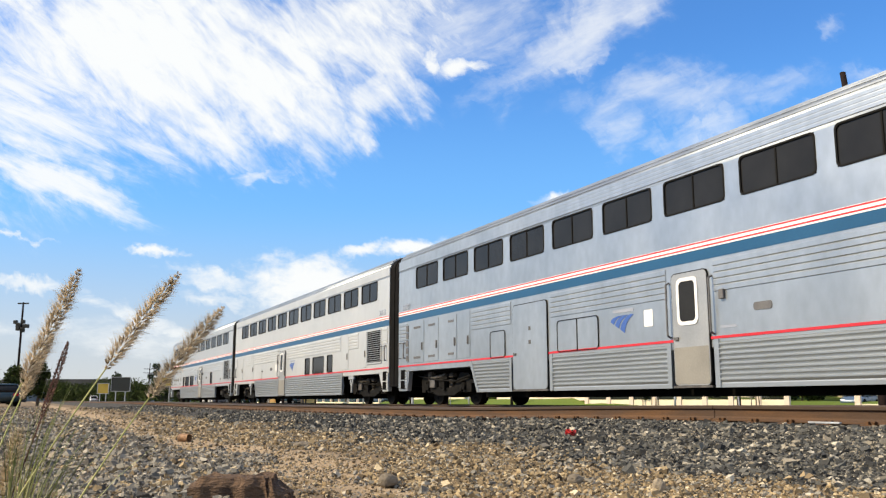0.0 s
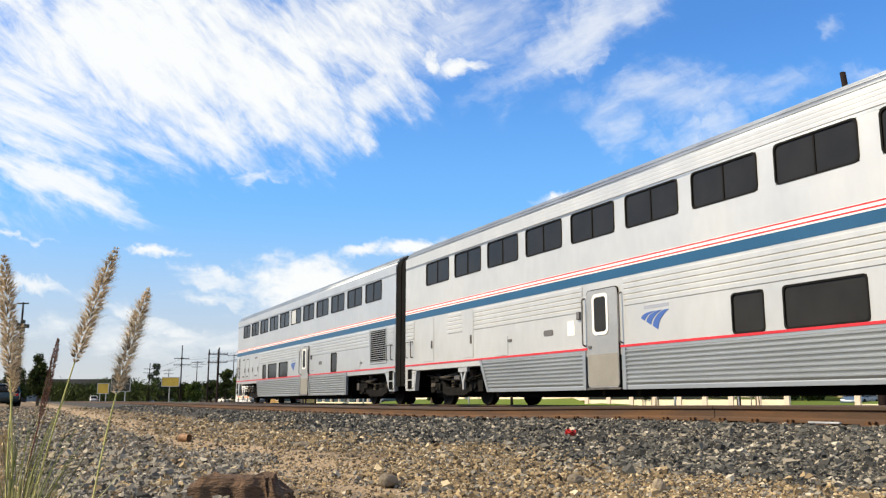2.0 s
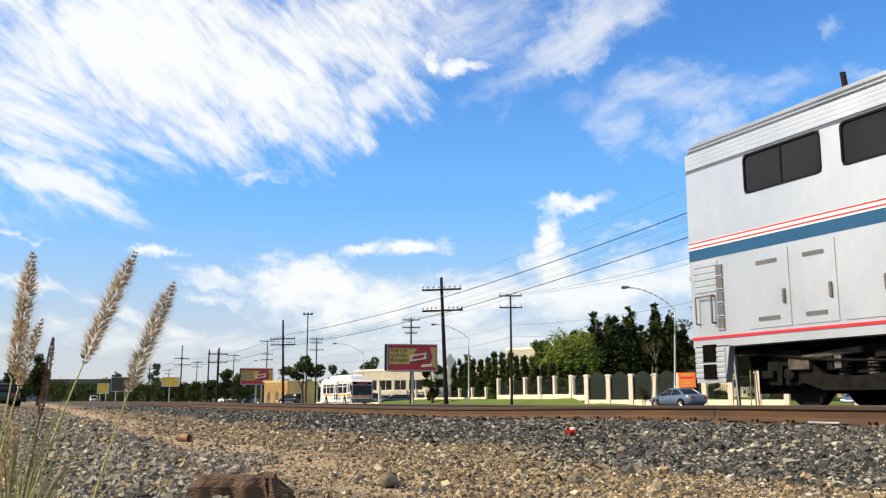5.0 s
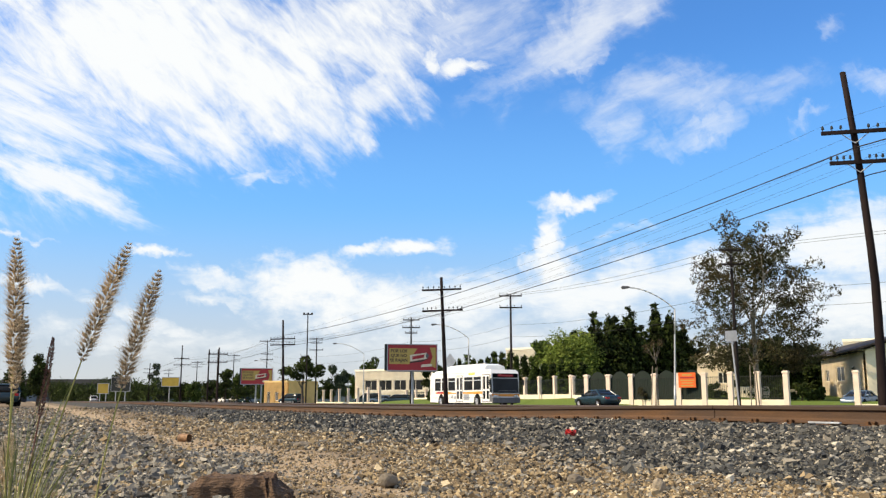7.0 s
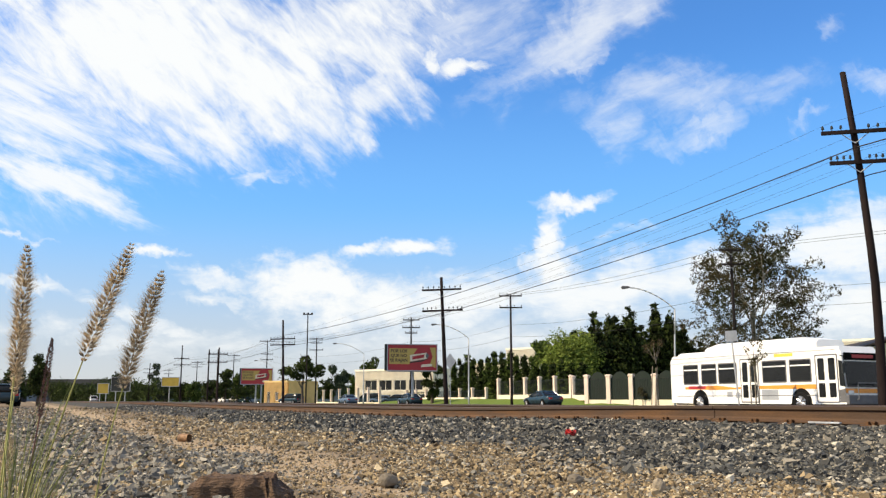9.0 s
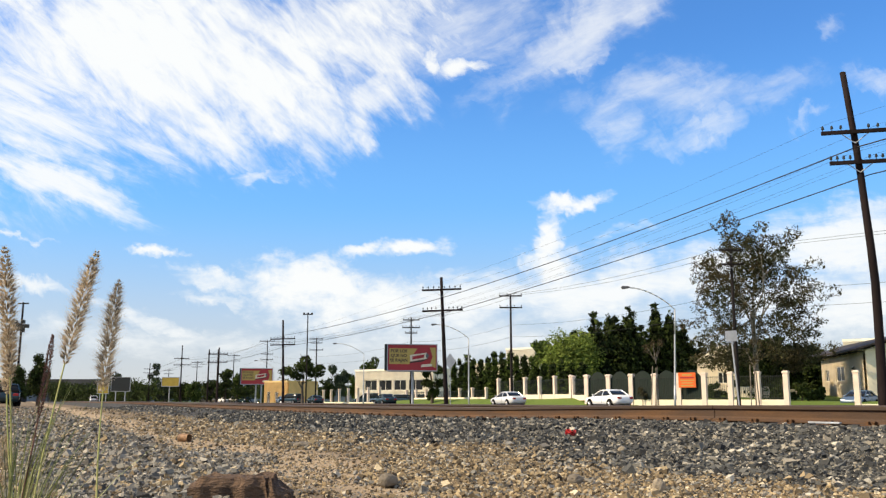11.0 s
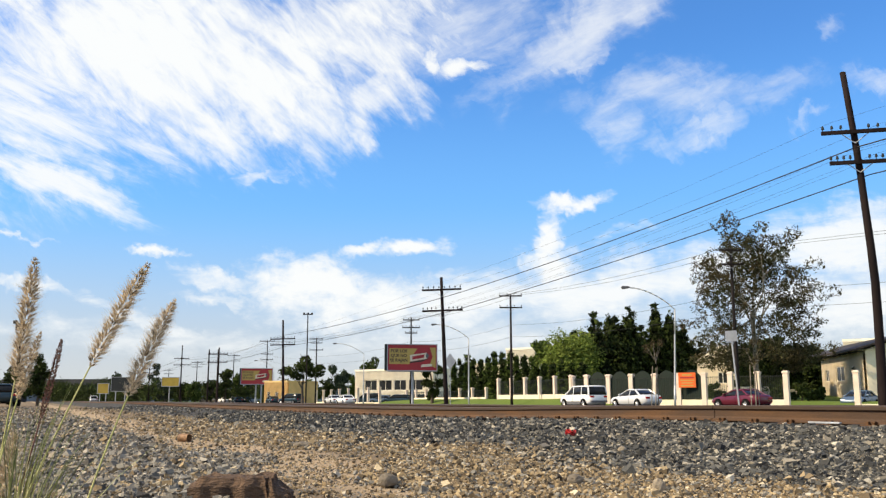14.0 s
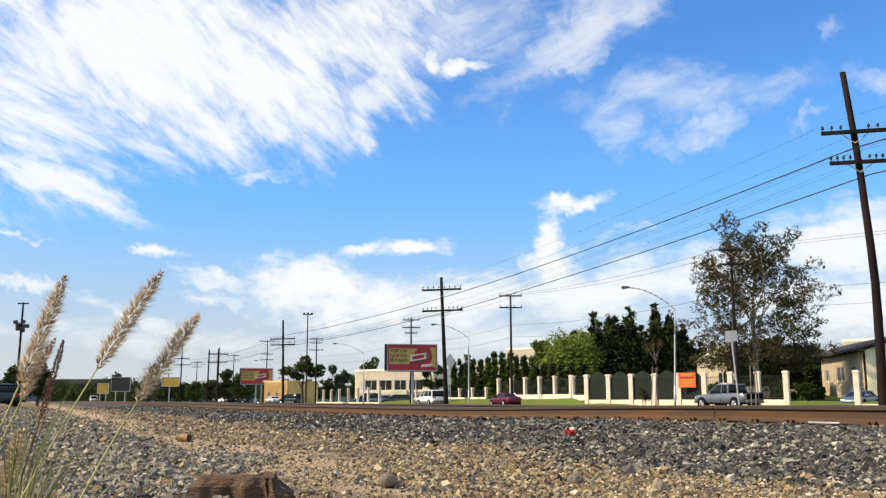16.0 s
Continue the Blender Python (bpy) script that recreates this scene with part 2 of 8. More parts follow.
WHITEWALL = material("white stucco", (0.85, 0.79, 0.67), 0.85, 0, 0.06, 0.6, 30, 0.3, 0.006)
YELLOWWALL = material("ochre stucco", (0.70, 0.48, 0.20), 0.85, 0, 0.08, 0.7, 30, 0.3, 0.006)
ROOFTILE = material("brown shingle", (0.034, 0.025, 0.021), 0.85, 0, 0.2, 1.0, 12, 0.5, 0.03)
DARKPANE = glass("dark window pane", (0.018, 0.020, 0.022), 0.06, 0.15)
DARKPANE.node_tree.nodes["Principled BSDF"].inputs["Specular IOR Level"].default_value = 0.18
MESHGREEN = material("dark green windscreen cloth", (0.004, 0.015, 0.009), 0.85, 0, 0.2, 1.0, 60, 0.2, 0.004)
IRON = material("dark painted iron", (0.018, 0.022, 0.020), 0.55, 0.2, 0.15, 3, 30, 0.1, 0.003)
ASPHALT = material("asphalt", (0.055, 0.054, 0.052), 0.85, 0, 0.15, 0.4, 60, 0.3, 0.006)
# overpass concrete, darkened because its visible face lies in shade
SHADE_CONC = material("concrete with shade in its colour", (0.065, 0.065, 0.066), 0.9, 0, 0.15, 0.5, 30, 0.3, 0.01)
CONCRETE = material("pale concrete", (0.36, 0.34, 0.30), 0.85, 0, 0.12, 0.6, 40, 0.3, 0.005)
BARK = material("bark", (0.10, 0.078, 0.058), 0.9, 0, 0.25, 3, 30, 0.6, 0.02, stretch=(1, 1, 0.3))
BARK_PALE = material("pale mottled bark", (0.25, 0.22, 0.17), 0.9, 0, 0.25, 3, 30, 0.5, 0.02)
LEAF_DARK = material("dark evergreen leaf", (0.046, 0.064, 0.014), 0.75, 0, 0.2, 0.35, 10, 0.0, second=(0.022, 0.034, 0.009), random_by="island", spread=0.65, gloss=0.12)
# much darker than the outer leaves: shade inside the crown, as colour
LEAF_CORE = material("inner leaf, crown shade in its colour", (0.012, 0.019, 0.006), 0.8, 0, 0.2, 0.5, 10, 0.0, random_by="island", spread=0.4, gloss=0.1)
LEAF_MID = material("green leaf", (0.070, 0.105, 0.020), 0.75, 0, 0.2, 0.5, 10, 0.0, random_by="island", spread=0.5, gloss=0.12)
LEAF_LIGHT = material("light green leaf", (0.19, 0.25, 0.05), 0.75, 0, 0.2, 0.5, 10, 0.0, random_by="island", spread=0.4, gloss=0.12)
LEAF_OLIVE = material("autumn olive leaf", (0.052, 0.056, 0.026), 0.75, 0, 0.25, 0.4, 10, 0.0, second=(0.062, 0.047, 0.024), random_by="island", spread=0.55, gloss=0.12)
# green leaf greyed and blued: distance haze painted into the tone
LEAF_FAR = material("far leaf, haze in its colour", (0.060, 0.082, 0.050), 0.8, 0, 0.2, 0.3, 10, 0.0, random_by="island", spread=0.4, gloss=0.12)
CARWHITE = material("white car paint", (0.80, 0.80, 0.79), 0.22, 0, 0.02, 1.0, 20, 0.0)
CARPEARL = material("pearl car paint", (0.62, 0.63, 0.64), 0.25, 0.15, 0.02, 1.0, 20, 0.0)
CARSILVER = material("silver car paint", (0.20, 0.215, 0.235), 0.28, 0.5, 0.03, 1.0, 20, 0.0)
CARRED = material("dark red car paint", (0.11, 0.012, 0.024), 0.25, 0.1, 0.05, 1.0, 20, 0.0)
CARTEAL = material("dark teal car paint", (0.018, 0.040, 0.052), 0.22, 0.2, 0.05, 1.0, 20, 0.0)
CARBLUE = material("dusty blue car paint", (0.10, 0.15, 0.22), 0.3, 0.2, 0.05, 1.0, 20, 0.0)
CARGOLD = material("beige car paint", (0.33, 0.29, 0.22), 0.3, 0.3, 0.05, 1.0, 20, 0.0)
BUSWHITE = material("white bus paint", (0.82, 0.82, 0.80), 0.3, 0, 0.03, 0.8, 20, 0.0)
BUSORANGE = material("orange bus livery", (0.78, 0.30, 0.045), 0.4, 0, 0.05, 0.8, 20, 0.0)
BUSYELLOW = material("yellow bus livery", (0.85, 0.55, 0.08), 0.4, 0, 0.05, 0.8, 20, 0.0)
GREYTRIM = material("grey plastic trim", (0.12, 0.12, 0.125), 0.6, 0, 0.1, 3, 30, 0.1, 0.002)
LAMPRED = material("red lamp lens", (0.35, 0.01, 0.01), 0.2, 0, 0.05, 3, 30, 0.0)
LAMPCLEAR = material("clear lamp lens", (0.65, 0.66, 0.66), 0.12, 0.2, 0.05, 3, 30, 0.0)
RIM = material("alloy rim", (0.52, 0.52, 0.53), 0.3, 0.7, 0.08, 3, 30, 0.0)
ADRED = material("printed red", (0.40, 0.026, 0.032), 0.5, 0, 0.06, 0.8, 20, 0.0)
ADYELLOW = material("printed yellow", (0.50, 0.35, 0.085), 0.5, 0, 0.06, 0.8, 20, 0.0)
ADDARK = material("printed dark brown", (0.06, 0.03, 0.02), 0.5, 0, 0.05, 0.8, 20, 0.0)
ADCREAM = material("printed cream", (0.75, 0.66, 0.50), 0.5, 0, 0.05, 0.8, 20, 0.0)
ORANGE = material("orange banner", (0.80, 0.14, 0.020), 0.55, 0, 0.05, 1.0, 30, 0.1, 0.004)
SIGNYELLOW = material("faded yellow sign", (0.42, 0.30, 0.04), 0.6, 0, 0.08, 1.0, 30, 0.0)
SIGNBACK = material("bare aluminium sign back", (0.42, 0.44, 0.46), 0.5, 0.4, 0.08, 2.0, 30, 0.0)

# ---- mesh tools ----
def part(name, bm, mat, parent=None, label="", smooth=False):
    me = bpy.data.meshes.new(name)
    bm.normal_update()
    bm.to_mesh(me)
    bm.free()
    return mesh_part(name, me, mat, parent, label, smooth)


def mesh_part(name, me, mat, parent=None, label="", smooth=False):
    for m in (mat if isinstance(mat, (list, tuple)) else (mat,)):
        me.materials.append(m)
    if smooth:
        for p in me.polygons:
            p.use_smooth = True
    ob = new(name, me)
    if parent is not None:
        ob.parent = parent
    if label:
        ob["label"] = label
    return ob


def thing(name, m, label, category, group="", kind=""):
    ob = new(name)
    ob.empty_display_size = 0.2
    ob.matrix_basis = m
    return tagged(ob, label, category, group, kind)


def box(bm, x0, x1, y0, y1, z0, z1, bevel=0.0):
    vs = [bm.verts.new((x, y, z)) for z in (z0, z1) for y in (y0, y1) for x in (x0, x1)]
    fs = [bm.faces.new([vs[i] for i in q]) for q in ((0, 2, 3, 1), (4, 5, 7, 6), (0, 1, 5, 4), (2, 6, 7, 3), (0, 4, 6, 2), (1, 3, 7, 5))]
    if bevel:
        es = {e for f in fs for e in f.edges}
        bmesh.ops.bevel(bm, geom=list(es), offset=bevel, segments=2, affect="EDGES", profile=0.5)
    return bm


def rod(bm, p, q, r0, r1=None, n=8, caps=True):
    """A tapered round bar from p to q."""
    p, q = Vector(p), Vector(q)
    r1 = r0 if r1 is None else r1
    turn = (q - p).to_track_quat("Z", "Y")
    rings = []
    for c, r in ((p, r0), (q, r1)):
        rings.append([bm.verts.new(c + turn @ Vector((r * math.cos(2 * math.pi * i / n), r * math.sin(2 * math.pi * i / n), 0))) for i in range(n)])
    for i in range(n):
        bm.faces.new((rings[0][i], rings[0][(i + 1) % n], rings[1][(i + 1) % n], rings[1][i]))
    if caps:
        bm.faces.new(rings[0][::-1])
        bm.faces.new(rings[1])
    return bm


def pipe(bm, pts, r, n=6):
    pts = [Vector(p) for p in pts]
    for a, b in zip(pts, pts[1:]):
        rod(bm, a, b, r, r, n)
    return bm


def extrude(bm, outline, axis, a, b):
    """A flat outline (pairs) carried along an axis from a to b."""
    def at(p, k):
        return {"x": (k, p[0], p[1]), "y": (p[0], k, p[1]), "z": (p[0], p[1], k)}[axis]
    lo, hi = [bm.verts.new(at(p, a)) for p in outline], [bm.verts.new(at(p, b)) for p in outline]
    n = len(outline)
    for i in range(n):
        bm.faces.new((lo[i], lo[(i + 1) % n], hi[(i + 1) % n], hi[i]))
    bm.faces.new(lo[::-1])
    bm.faces.new(hi)
    bmesh.ops.recalc_face_normals(bm, faces=bm.faces[:])
    return bm


def rounded(w0, w1, h0, h1, r, n=4):
    out = []
    for cx, cy, a0 in ((w1 - r, h1 - r, 0), (w0 + r, h1 - r, 90), (w0 + r, h0 + r, 180), (w1 - r, h0 + r, 270)):
        for i in range(n + 1):
            a = radians(a0 + 90 * i / n)
            out.append((cx + r * math.cos(a), cy + r * math.sin(a)))
    return out


def ring(bm, outer, inner, axis, a, b):
    """A frame between two outlines of the same count."""
    def at(p, k):
        return {"x": (k, p[0], p[1]), "y": (p[0], k, p[1]), "z": (p[0], p[1], k)}[axis]
    vs = [[bm.verts.new(at(p, k)) for p in o] for o in (outer, inner) for k in (a, b)]
    n = len(outer)
    for i in range(n):
        j = (i + 1) % n
        for s, t in ((0, 1), (1, 3), (3, 2), (2, 0)):
            bm.faces.new((vs[s][i], vs[s][j], vs[t][j], vs[t][i]))
    bmesh.ops.recalc_face_normals(bm, faces=bm.faces[:])
    return bm


def mesh_from(name, verts, faces):
    me = bpy.data.meshes.new(name)
    me.from_pydata([tuple(v) for v in verts], [], [tuple(f) for f in faces])
    me.update()
    return me


def loft(bm, rings, cap_first=True, cap_last=True):
    """Skin over closed rings of the same count."""
    vs = [[bm.verts.new(p) for p in r] for r in rings]
    n = len(rings[0])
    for a, b in zip(vs, vs[1:]):
        for i in range(n):
            bm.faces.new((a[i], a[(i + 1) % n], b[(i + 1) % n], b[i]))
    if cap_first:
        bm.faces.new(vs[0][::-1])
    if cap_last:
        bm.faces.new(vs[-1])
    bmesh.ops.recalc_face_normals(bm, faces=bm.faces[:])
    return bm


def B():
    return bmesh.new()


def lettering(name, text, size, mat, parent, m, label=""):
    """Raised letters of the built-in font, turned into a mesh."""
    c = bpy.data.curves.new(name, "FONT")
    c.body, c.size, c.extrude, c.offset, c.align_x, c.align_y = text, size, 0.004, size * 0.03, "CENTER", "CENTER"
    tmp = new(name + "_tmp", c)
    me = bpy.data.meshes.new_from_object(tmp.evaluated_get(bpy.context.evaluated_depsgraph_get()))
    bpy.data.objects.remove(tmp)
    bpy.data.curves.remove(c)
    ob = mesh_part(name, me, mat, parent, label)
    ob.matrix_basis = m
    return ob
# ---- ground, tracks, road ----
def smooth01(v, a, b):
    t = min(1.0, max(0.0, (v - a) / (b - a)))
    return t * t * (3 - 2 * t)


def dip(y):
    """The old siding sinks a little along this stretch."""
    return -0.088 * smooth01(y, 8, 17) * (1 - smooth01(y, 34, 75))


def level(x, y):
    """Height of the ground: dirt shoulder, ballast bank, track bed, street, rising lawn."""
    z = -0.36 - 0.045 * smooth01(x, 0.7, 1.6) + 0.03 * smooth01(x, 2.1, 3.0)
    z += 0.165 * smooth01(x, 3.4, 6.9)
    z += -0.31 * smooth01(x, 15, 24)
    z += 0.80 * smooth01(x, 43.5, 47.5) * smooth01(y, 58, 72) * (1 - smooth01(y, 110, 140))
    z += 0.55 * smooth01(x - 45.7 + (y - 67.2) * 0.481, 0.4, 7) * smooth01(y, 25, 45) * (1 - smooth01(y, 66, 76))
    z += dip(y) * smooth01(x, 4.5, 7.0) * (1 - smooth01(x, 10.0, 11.8))
    if -6 < x < 7 and 0 < y < 30:
        z += 0.022 * (noise.noise(Vector((x * 0.9, y * 0.6, 3.1))) + 0.5 * noise.noise(Vector((x * 2.7, y * 2.7, 7.7))))
    return z


def zone_ground():
    m = material("gravelly dirt", (0.21, 0.155, 0.095), 0.95, 0, 0.14, 1.3, 70, 0.8, 0.02, second=(0.155, 0.118, 0.08), gloss=0.15)
    n, l = m.node_tree.nodes, m.node_tree.links
    b = n["Principled BSDF"]
    old = b.inputs["Base Color"].links[0].from_socket
    sep = n.new("ShaderNodeSeparateXYZ")
    l.new(n.new("ShaderNodeNewGeometry").outputs["Position"], sep.inputs[0])
    wob = n.new("ShaderNodeTexNoise")
    wob.inputs["Scale"].default_value, wob.inputs["Detail"].default_value = 0.9, 6.0
    l.new(n.new("ShaderNodeTexCoord").outputs["Object"], wob.inputs["Vector"])
    off = n.new("ShaderNodeMath")
    off.operation = "MULTIPLY_ADD"
    off.inputs[1].default_value = 1.0
    l.new(wob.outputs[0], off.inputs[0])
    l.new(sep.outputs["X"], off.inputs[2])
    last = old
    for a, bb, col in ((3.9, 4.7, (0.065, 0.062, 0.056)), (15.5, 18.5, (0.16, 0.13, 0.10)), (43.4, 44.2, (0.105, 0.150, 0.028))):
        r = n.new("ShaderNodeMapRange")
        r.inputs[1].default_value, r.inputs[2].default_value = a, bb
        l.new(off.outputs[0], r.inputs[0])
        mx = n.new("ShaderNodeMix")
        mx.data_type = "RGBA"
        l.new(r.outputs[0], mx.inputs[0])
        l.new(last, mx.inputs[6])
        mx.inputs[7].default_value = (*col, 1)
        last = mx.outputs[2]
    # the trodden strip of pale sand
    d = n.new("ShaderNodeMath")
    d.operation = "SUBTRACT"
    d.inputs[1].default_value = 2.35
    l.new(off.outputs[0], d.inputs[0])
    a = n.new("ShaderNodeMath")
    a.operation = "ABSOLUTE"
    l.new(d.outputs[0], a.inputs[0])
    r = n.new("ShaderNodeMapRange")
    r.inputs[1].default_value, r.inputs[2].default_value, r.inputs[3].default_value, r.inputs[4].default_value = 0.25, 0.75, 1, 0
    l.new(a.outputs[0], r.inputs[0])
    mx = n.new("ShaderNodeMix")
    mx.data_type = "RGBA"
    l.new(r.outputs[0], mx.inputs[0])
    l.new(last, mx.inputs[6])
    mx.inputs[7].default_value = (0.36, 0.272, 0.175, 1)
    l.new(mx.outputs[2], b.inputs["Base Color"])
    return m


def build_ground():
    xs = [-3000, -800, -200, -60, -20, -10] + [-6 + 0.2 * i for i in range(66)] + [7.4, 8, 10, 12, 14.5, 15.5, 17, 18.5, 22, 26, 30, 34, 38, 42, 43.5, 44.2, 45, 46, 47, 48, 49, 50, 51, 52, 53, 55, 58, 62, 70, 100, 200, 600, 3000]
    ys = [-3000, -600, -150, -40, -15, -5, 0] + [0.3 * i for i in range(1, 80)] + [24 + 1.5 * i for i in range(12)] + [44 + 3 * i for i in range(16)] + [95, 110, 140, 200, 320, 600, 1200, 3500]
    vs = [(x, y, level(x, y)) for y in ys for x in xs]
    w = len(xs)
    fs = [(j * w + i, j * w + i + 1, (j + 1) * w + i + 1, (j + 1) * w + i) for j in range(len(ys) - 1) for i in range(w - 1)]
    ob = mesh_part("ground", mesh_from("ground", vs, fs), zone_ground(), smooth=True)
    tagged(ob, "dry tan dirt and gravel beside the railway line", "ground", kind="structure")
    return ob


build_ground()

def unit_stone():
    """A block of eight corners: crushed rock, not pebbles."""
    v = np.array([(x, y, z) for z in (-1, 1) for y in (-1, 1) for x in (-1, 1)]) * 0.68
    q = [(0, 2, 3, 1), (4, 5, 7, 6), (0, 1, 5, 4), (2, 6, 7, 3), (0, 4, 6, 2), (1, 3, 7, 5)]
    return v, np.array([t for a, b, c, d in q for t in ((a, b, c), (a, c, d))])


def stones(name, spots, sizes, mat, label, seed):
    """Many angular stones in one mesh: spots (x, y) on the ground, sizes in metres across."""
    rng = np.random.default_rng(seed)
    v, f = unit_stone()
    n, k = len(spots), len(v)
    q = rng.normal(size=(n, 4))
    q /= np.linalg.norm(q, axis=1)[:, None]
    a, b, c, d = q.T
    rot = np.stack([np.stack([1 - 2 * (c * c + d * d), 2 * (b * c - a * d), 2 * (b * d + a * c)], 1),
                    np.stack([2 * (b * c + a * d), 1 - 2 * (b * b + d * d), 2 * (c * d - a * b)], 1),
                    np.stack([2 * (b * d - a * c), 2 * (c * d + a * b), 1 - 2 * (b * b + c * c)], 1)], 1)
    shape = rng.uniform(0.68, 1.22, (n, 1, 3))
    pts = (v[None] * (1 + rng.uniform(-0.45, 0.25, (n, k, 1))) + rng.uniform(-0.22, 0.22, (n, k, 3))) * shape
    pts = np.einsum("nij,nkj->nki", rot, pts) * (sizes[:, None, None] * 0.5)
    pts[:, :, 2] *= 0.9
    z = np.array([level(x, y) for x, y in spots]) + sizes * rng.uniform(0.05, 0.3, n)
    pts += np.stack([spots[:, 0], spots[:, 1], z], 1)[:, None, :]
    faces = (f[None] + (np.arange(n) * k)[:, None, None]).reshape(-1, 3)
    me = bpy.data.meshes.new(name)
    me.vertices.add(n * k)
    me.vertices.foreach_set("co", pts.reshape(-1))
    me.loops.add(len(faces) * 3)
    me.loops.foreach_set("vertex_index", faces.reshape(-1).astype(np.int32))
    me.polygons.add(len(faces))
    me.polygons.foreach_set("loop_start", np.arange(0, len(faces) * 3, 3, dtype=np.int32))
    me.polygons.foreach_set("use_smooth", np.zeros(len(me.polygons), dtype=bool))
    me.update()
    me.validate()
    ob = mesh_part(name, me, mat)
    return tagged(ob, label, "gravel", kind="stuff")


def stone_material(name, tones, rough=0.85):
    """Each stone takes its tone from a list by its own random number."""
    m = material(name, (0.3, 0.3, 0.3), rough, 0, 0.22, 25, 140, 0.4, 0.004, gloss=0.18)
    n, l = m.node_tree.nodes, m.node_tree.links
    hue = [x for x in n if x.type == "HUE_SAT"][0]
    ramp = n.new("ShaderNodeValToRGB")
    ramp.color_ramp.interpolation = "LINEAR"
    els = ramp.color_ramp.elements
    while len(els) < len(tones):
        els.new(0.5)
    for i, (e, t) in enumerate(zip(els, tones)):
        e.position, e.color = t[0], (*t[1:], 1)
    l.new(n.new("ShaderNodeNewGeometry").outputs["Random Per Island"], ramp.inputs[0])
    l.new(ramp.outputs[0], hue.inputs["Color"])
    return m


GREY_STONES = stone_material("grey gravel", ((0.0, 0.040, 0.037, 0.032), (0.35, 0.140, 0.130, 0.112), (0.7, 0.245, 0.23, 0.195), (0.9, 0.31, 0.265, 0.20), (1.0, 0.52, 0.47, 0.38)))
TAN_STONES = stone_material("tan gravel", ((0.0, 0.060, 0.046, 0.031), (0.3, 0.16, 0.12, 0.073), (0.65, 0.265, 0.197, 0.112), (0.9, 0.375, 0.288, 0.168), (1.0, 0.62, 0.53, 0.37)))
BALLAST = stone_material("dark track ballast", ((0.0, 0.020, 0.020, 0.020), (0.45, 0.060, 0.061, 0.058), (0.76, 0.130, 0.127, 0.113), (0.90, 0.235, 0.205, 0.155), (1.0, 0.46, 0.42, 0.34)))


def scatter():
    rng = np.random.default_rng(5)
    th = radians(25.017)
    sets = {"grey": ([], []), "tan": ([], []), "dark": ([], [])}
    for d0, d1, count, grow in ((2.9, 5.0, 40000, 0.76), (5.0, 8.0, 58000, 0.87), (8.0, 13.0, 54000, 1.11), (13.0, 24.0, 33000, 1.65), (24.0, 55.0, 14000, 2.5)):
        d = np.sqrt(rng.uniform(d0 * d0, d1 * d1, count))
        s = rng.uniform(-0.58, 0.58, count) * d
        x, y = d * math.sin(th) + s * math.cos(th), d * math.cos(th) - s * math.sin(th)
        edge = x + np.array([0.9 * noise.noise(Vector((a * 0.8, b * 0.35, 1.0))) + 0.35 * noise.noise(Vector((a * 2.5, b * 2.0, 4.0))) for a, b in zip(x, y)])
        size = 0.0225 * grow * np.exp(rng.normal(0, 0.38, count))
        for i in range(count):
            if x[i] > 7.2 and not (7.85 < x[i] < 9.0):
                continue
            if edge[i] > 3.75 + rng.normal(0, 0.22):
                k, f = "dark", 1.2
            elif edge[i] > 2.1:
                k, f = "tan", 0.95
                if rng.random() < 0.28:
                    k = "grey"
            elif edge[i] > 1.25:
                if rng.random() > 0.25:
                    continue
                k, f = ("tan", 0.7) if rng.random() < 0.7 else ("grey", 0.8)
            else:
                k, f = "grey", 1.15
                if rng.random() < 0.2:
                    k = "tan"
            sets[k][0].append((x[i], y[i]))
            sets[k][1].append(min(0.085, size[i] * f))
    # thinner cover behind and beside the camera
    for i in range(15000):
        d = 5.6 * math.sqrt(rng.random())
        a = (rng.uniform(0.56, 2 * math.pi - 0.56) if d > 2.9 else rng.uniform(0, 2 * math.pi)) + th
        x, y = d * math.sin(a), d * math.cos(a)
        if x > 7.2 or d < 0.5 or (1.25 < x < 2.1 and rng.random() > 0.2):
            continue
        k = "dark" if x > 3.75 + rng.normal(0, 0.3) else ("tan" if x > 2.1 else "grey")
        sets[k][0].append((x, y))
        sets[k][1].append(min(0.042, 0.025 * math.exp(rng.normal(0, 0.4))))
    for k, mat, label, seed in (("grey", GREY_STONES, "loose grey crushed gravel lying on the dirt", 1), ("tan", TAN_STONES, "loose tan and brown pebbles on dry dirt", 2), ("dark", BALLAST, "dark grey crushed stone ballast along the track", 3)):
        stones("gravel" if k != "dark" else "ballast", np.array(sets[k][0]), np.array(sets[k][1]), mat, label, seed)


scatter()

RAIL = [(-0.075, -0.18), (0.075, -0.18), (0.075, -0.168), (0.02, -0.148), (0.009, -0.13), (0.009, -0.055), (0.036, -0.040), (0.036, -0.008), (0.026, 0.0),
        (-0.026, 0.0), (-0.036, -0.008), (-0.036, -0.040), (-0.009, -0.055), (-0.009, -0.13), (-0.02, -0.148), (-0.075, -0.168)]


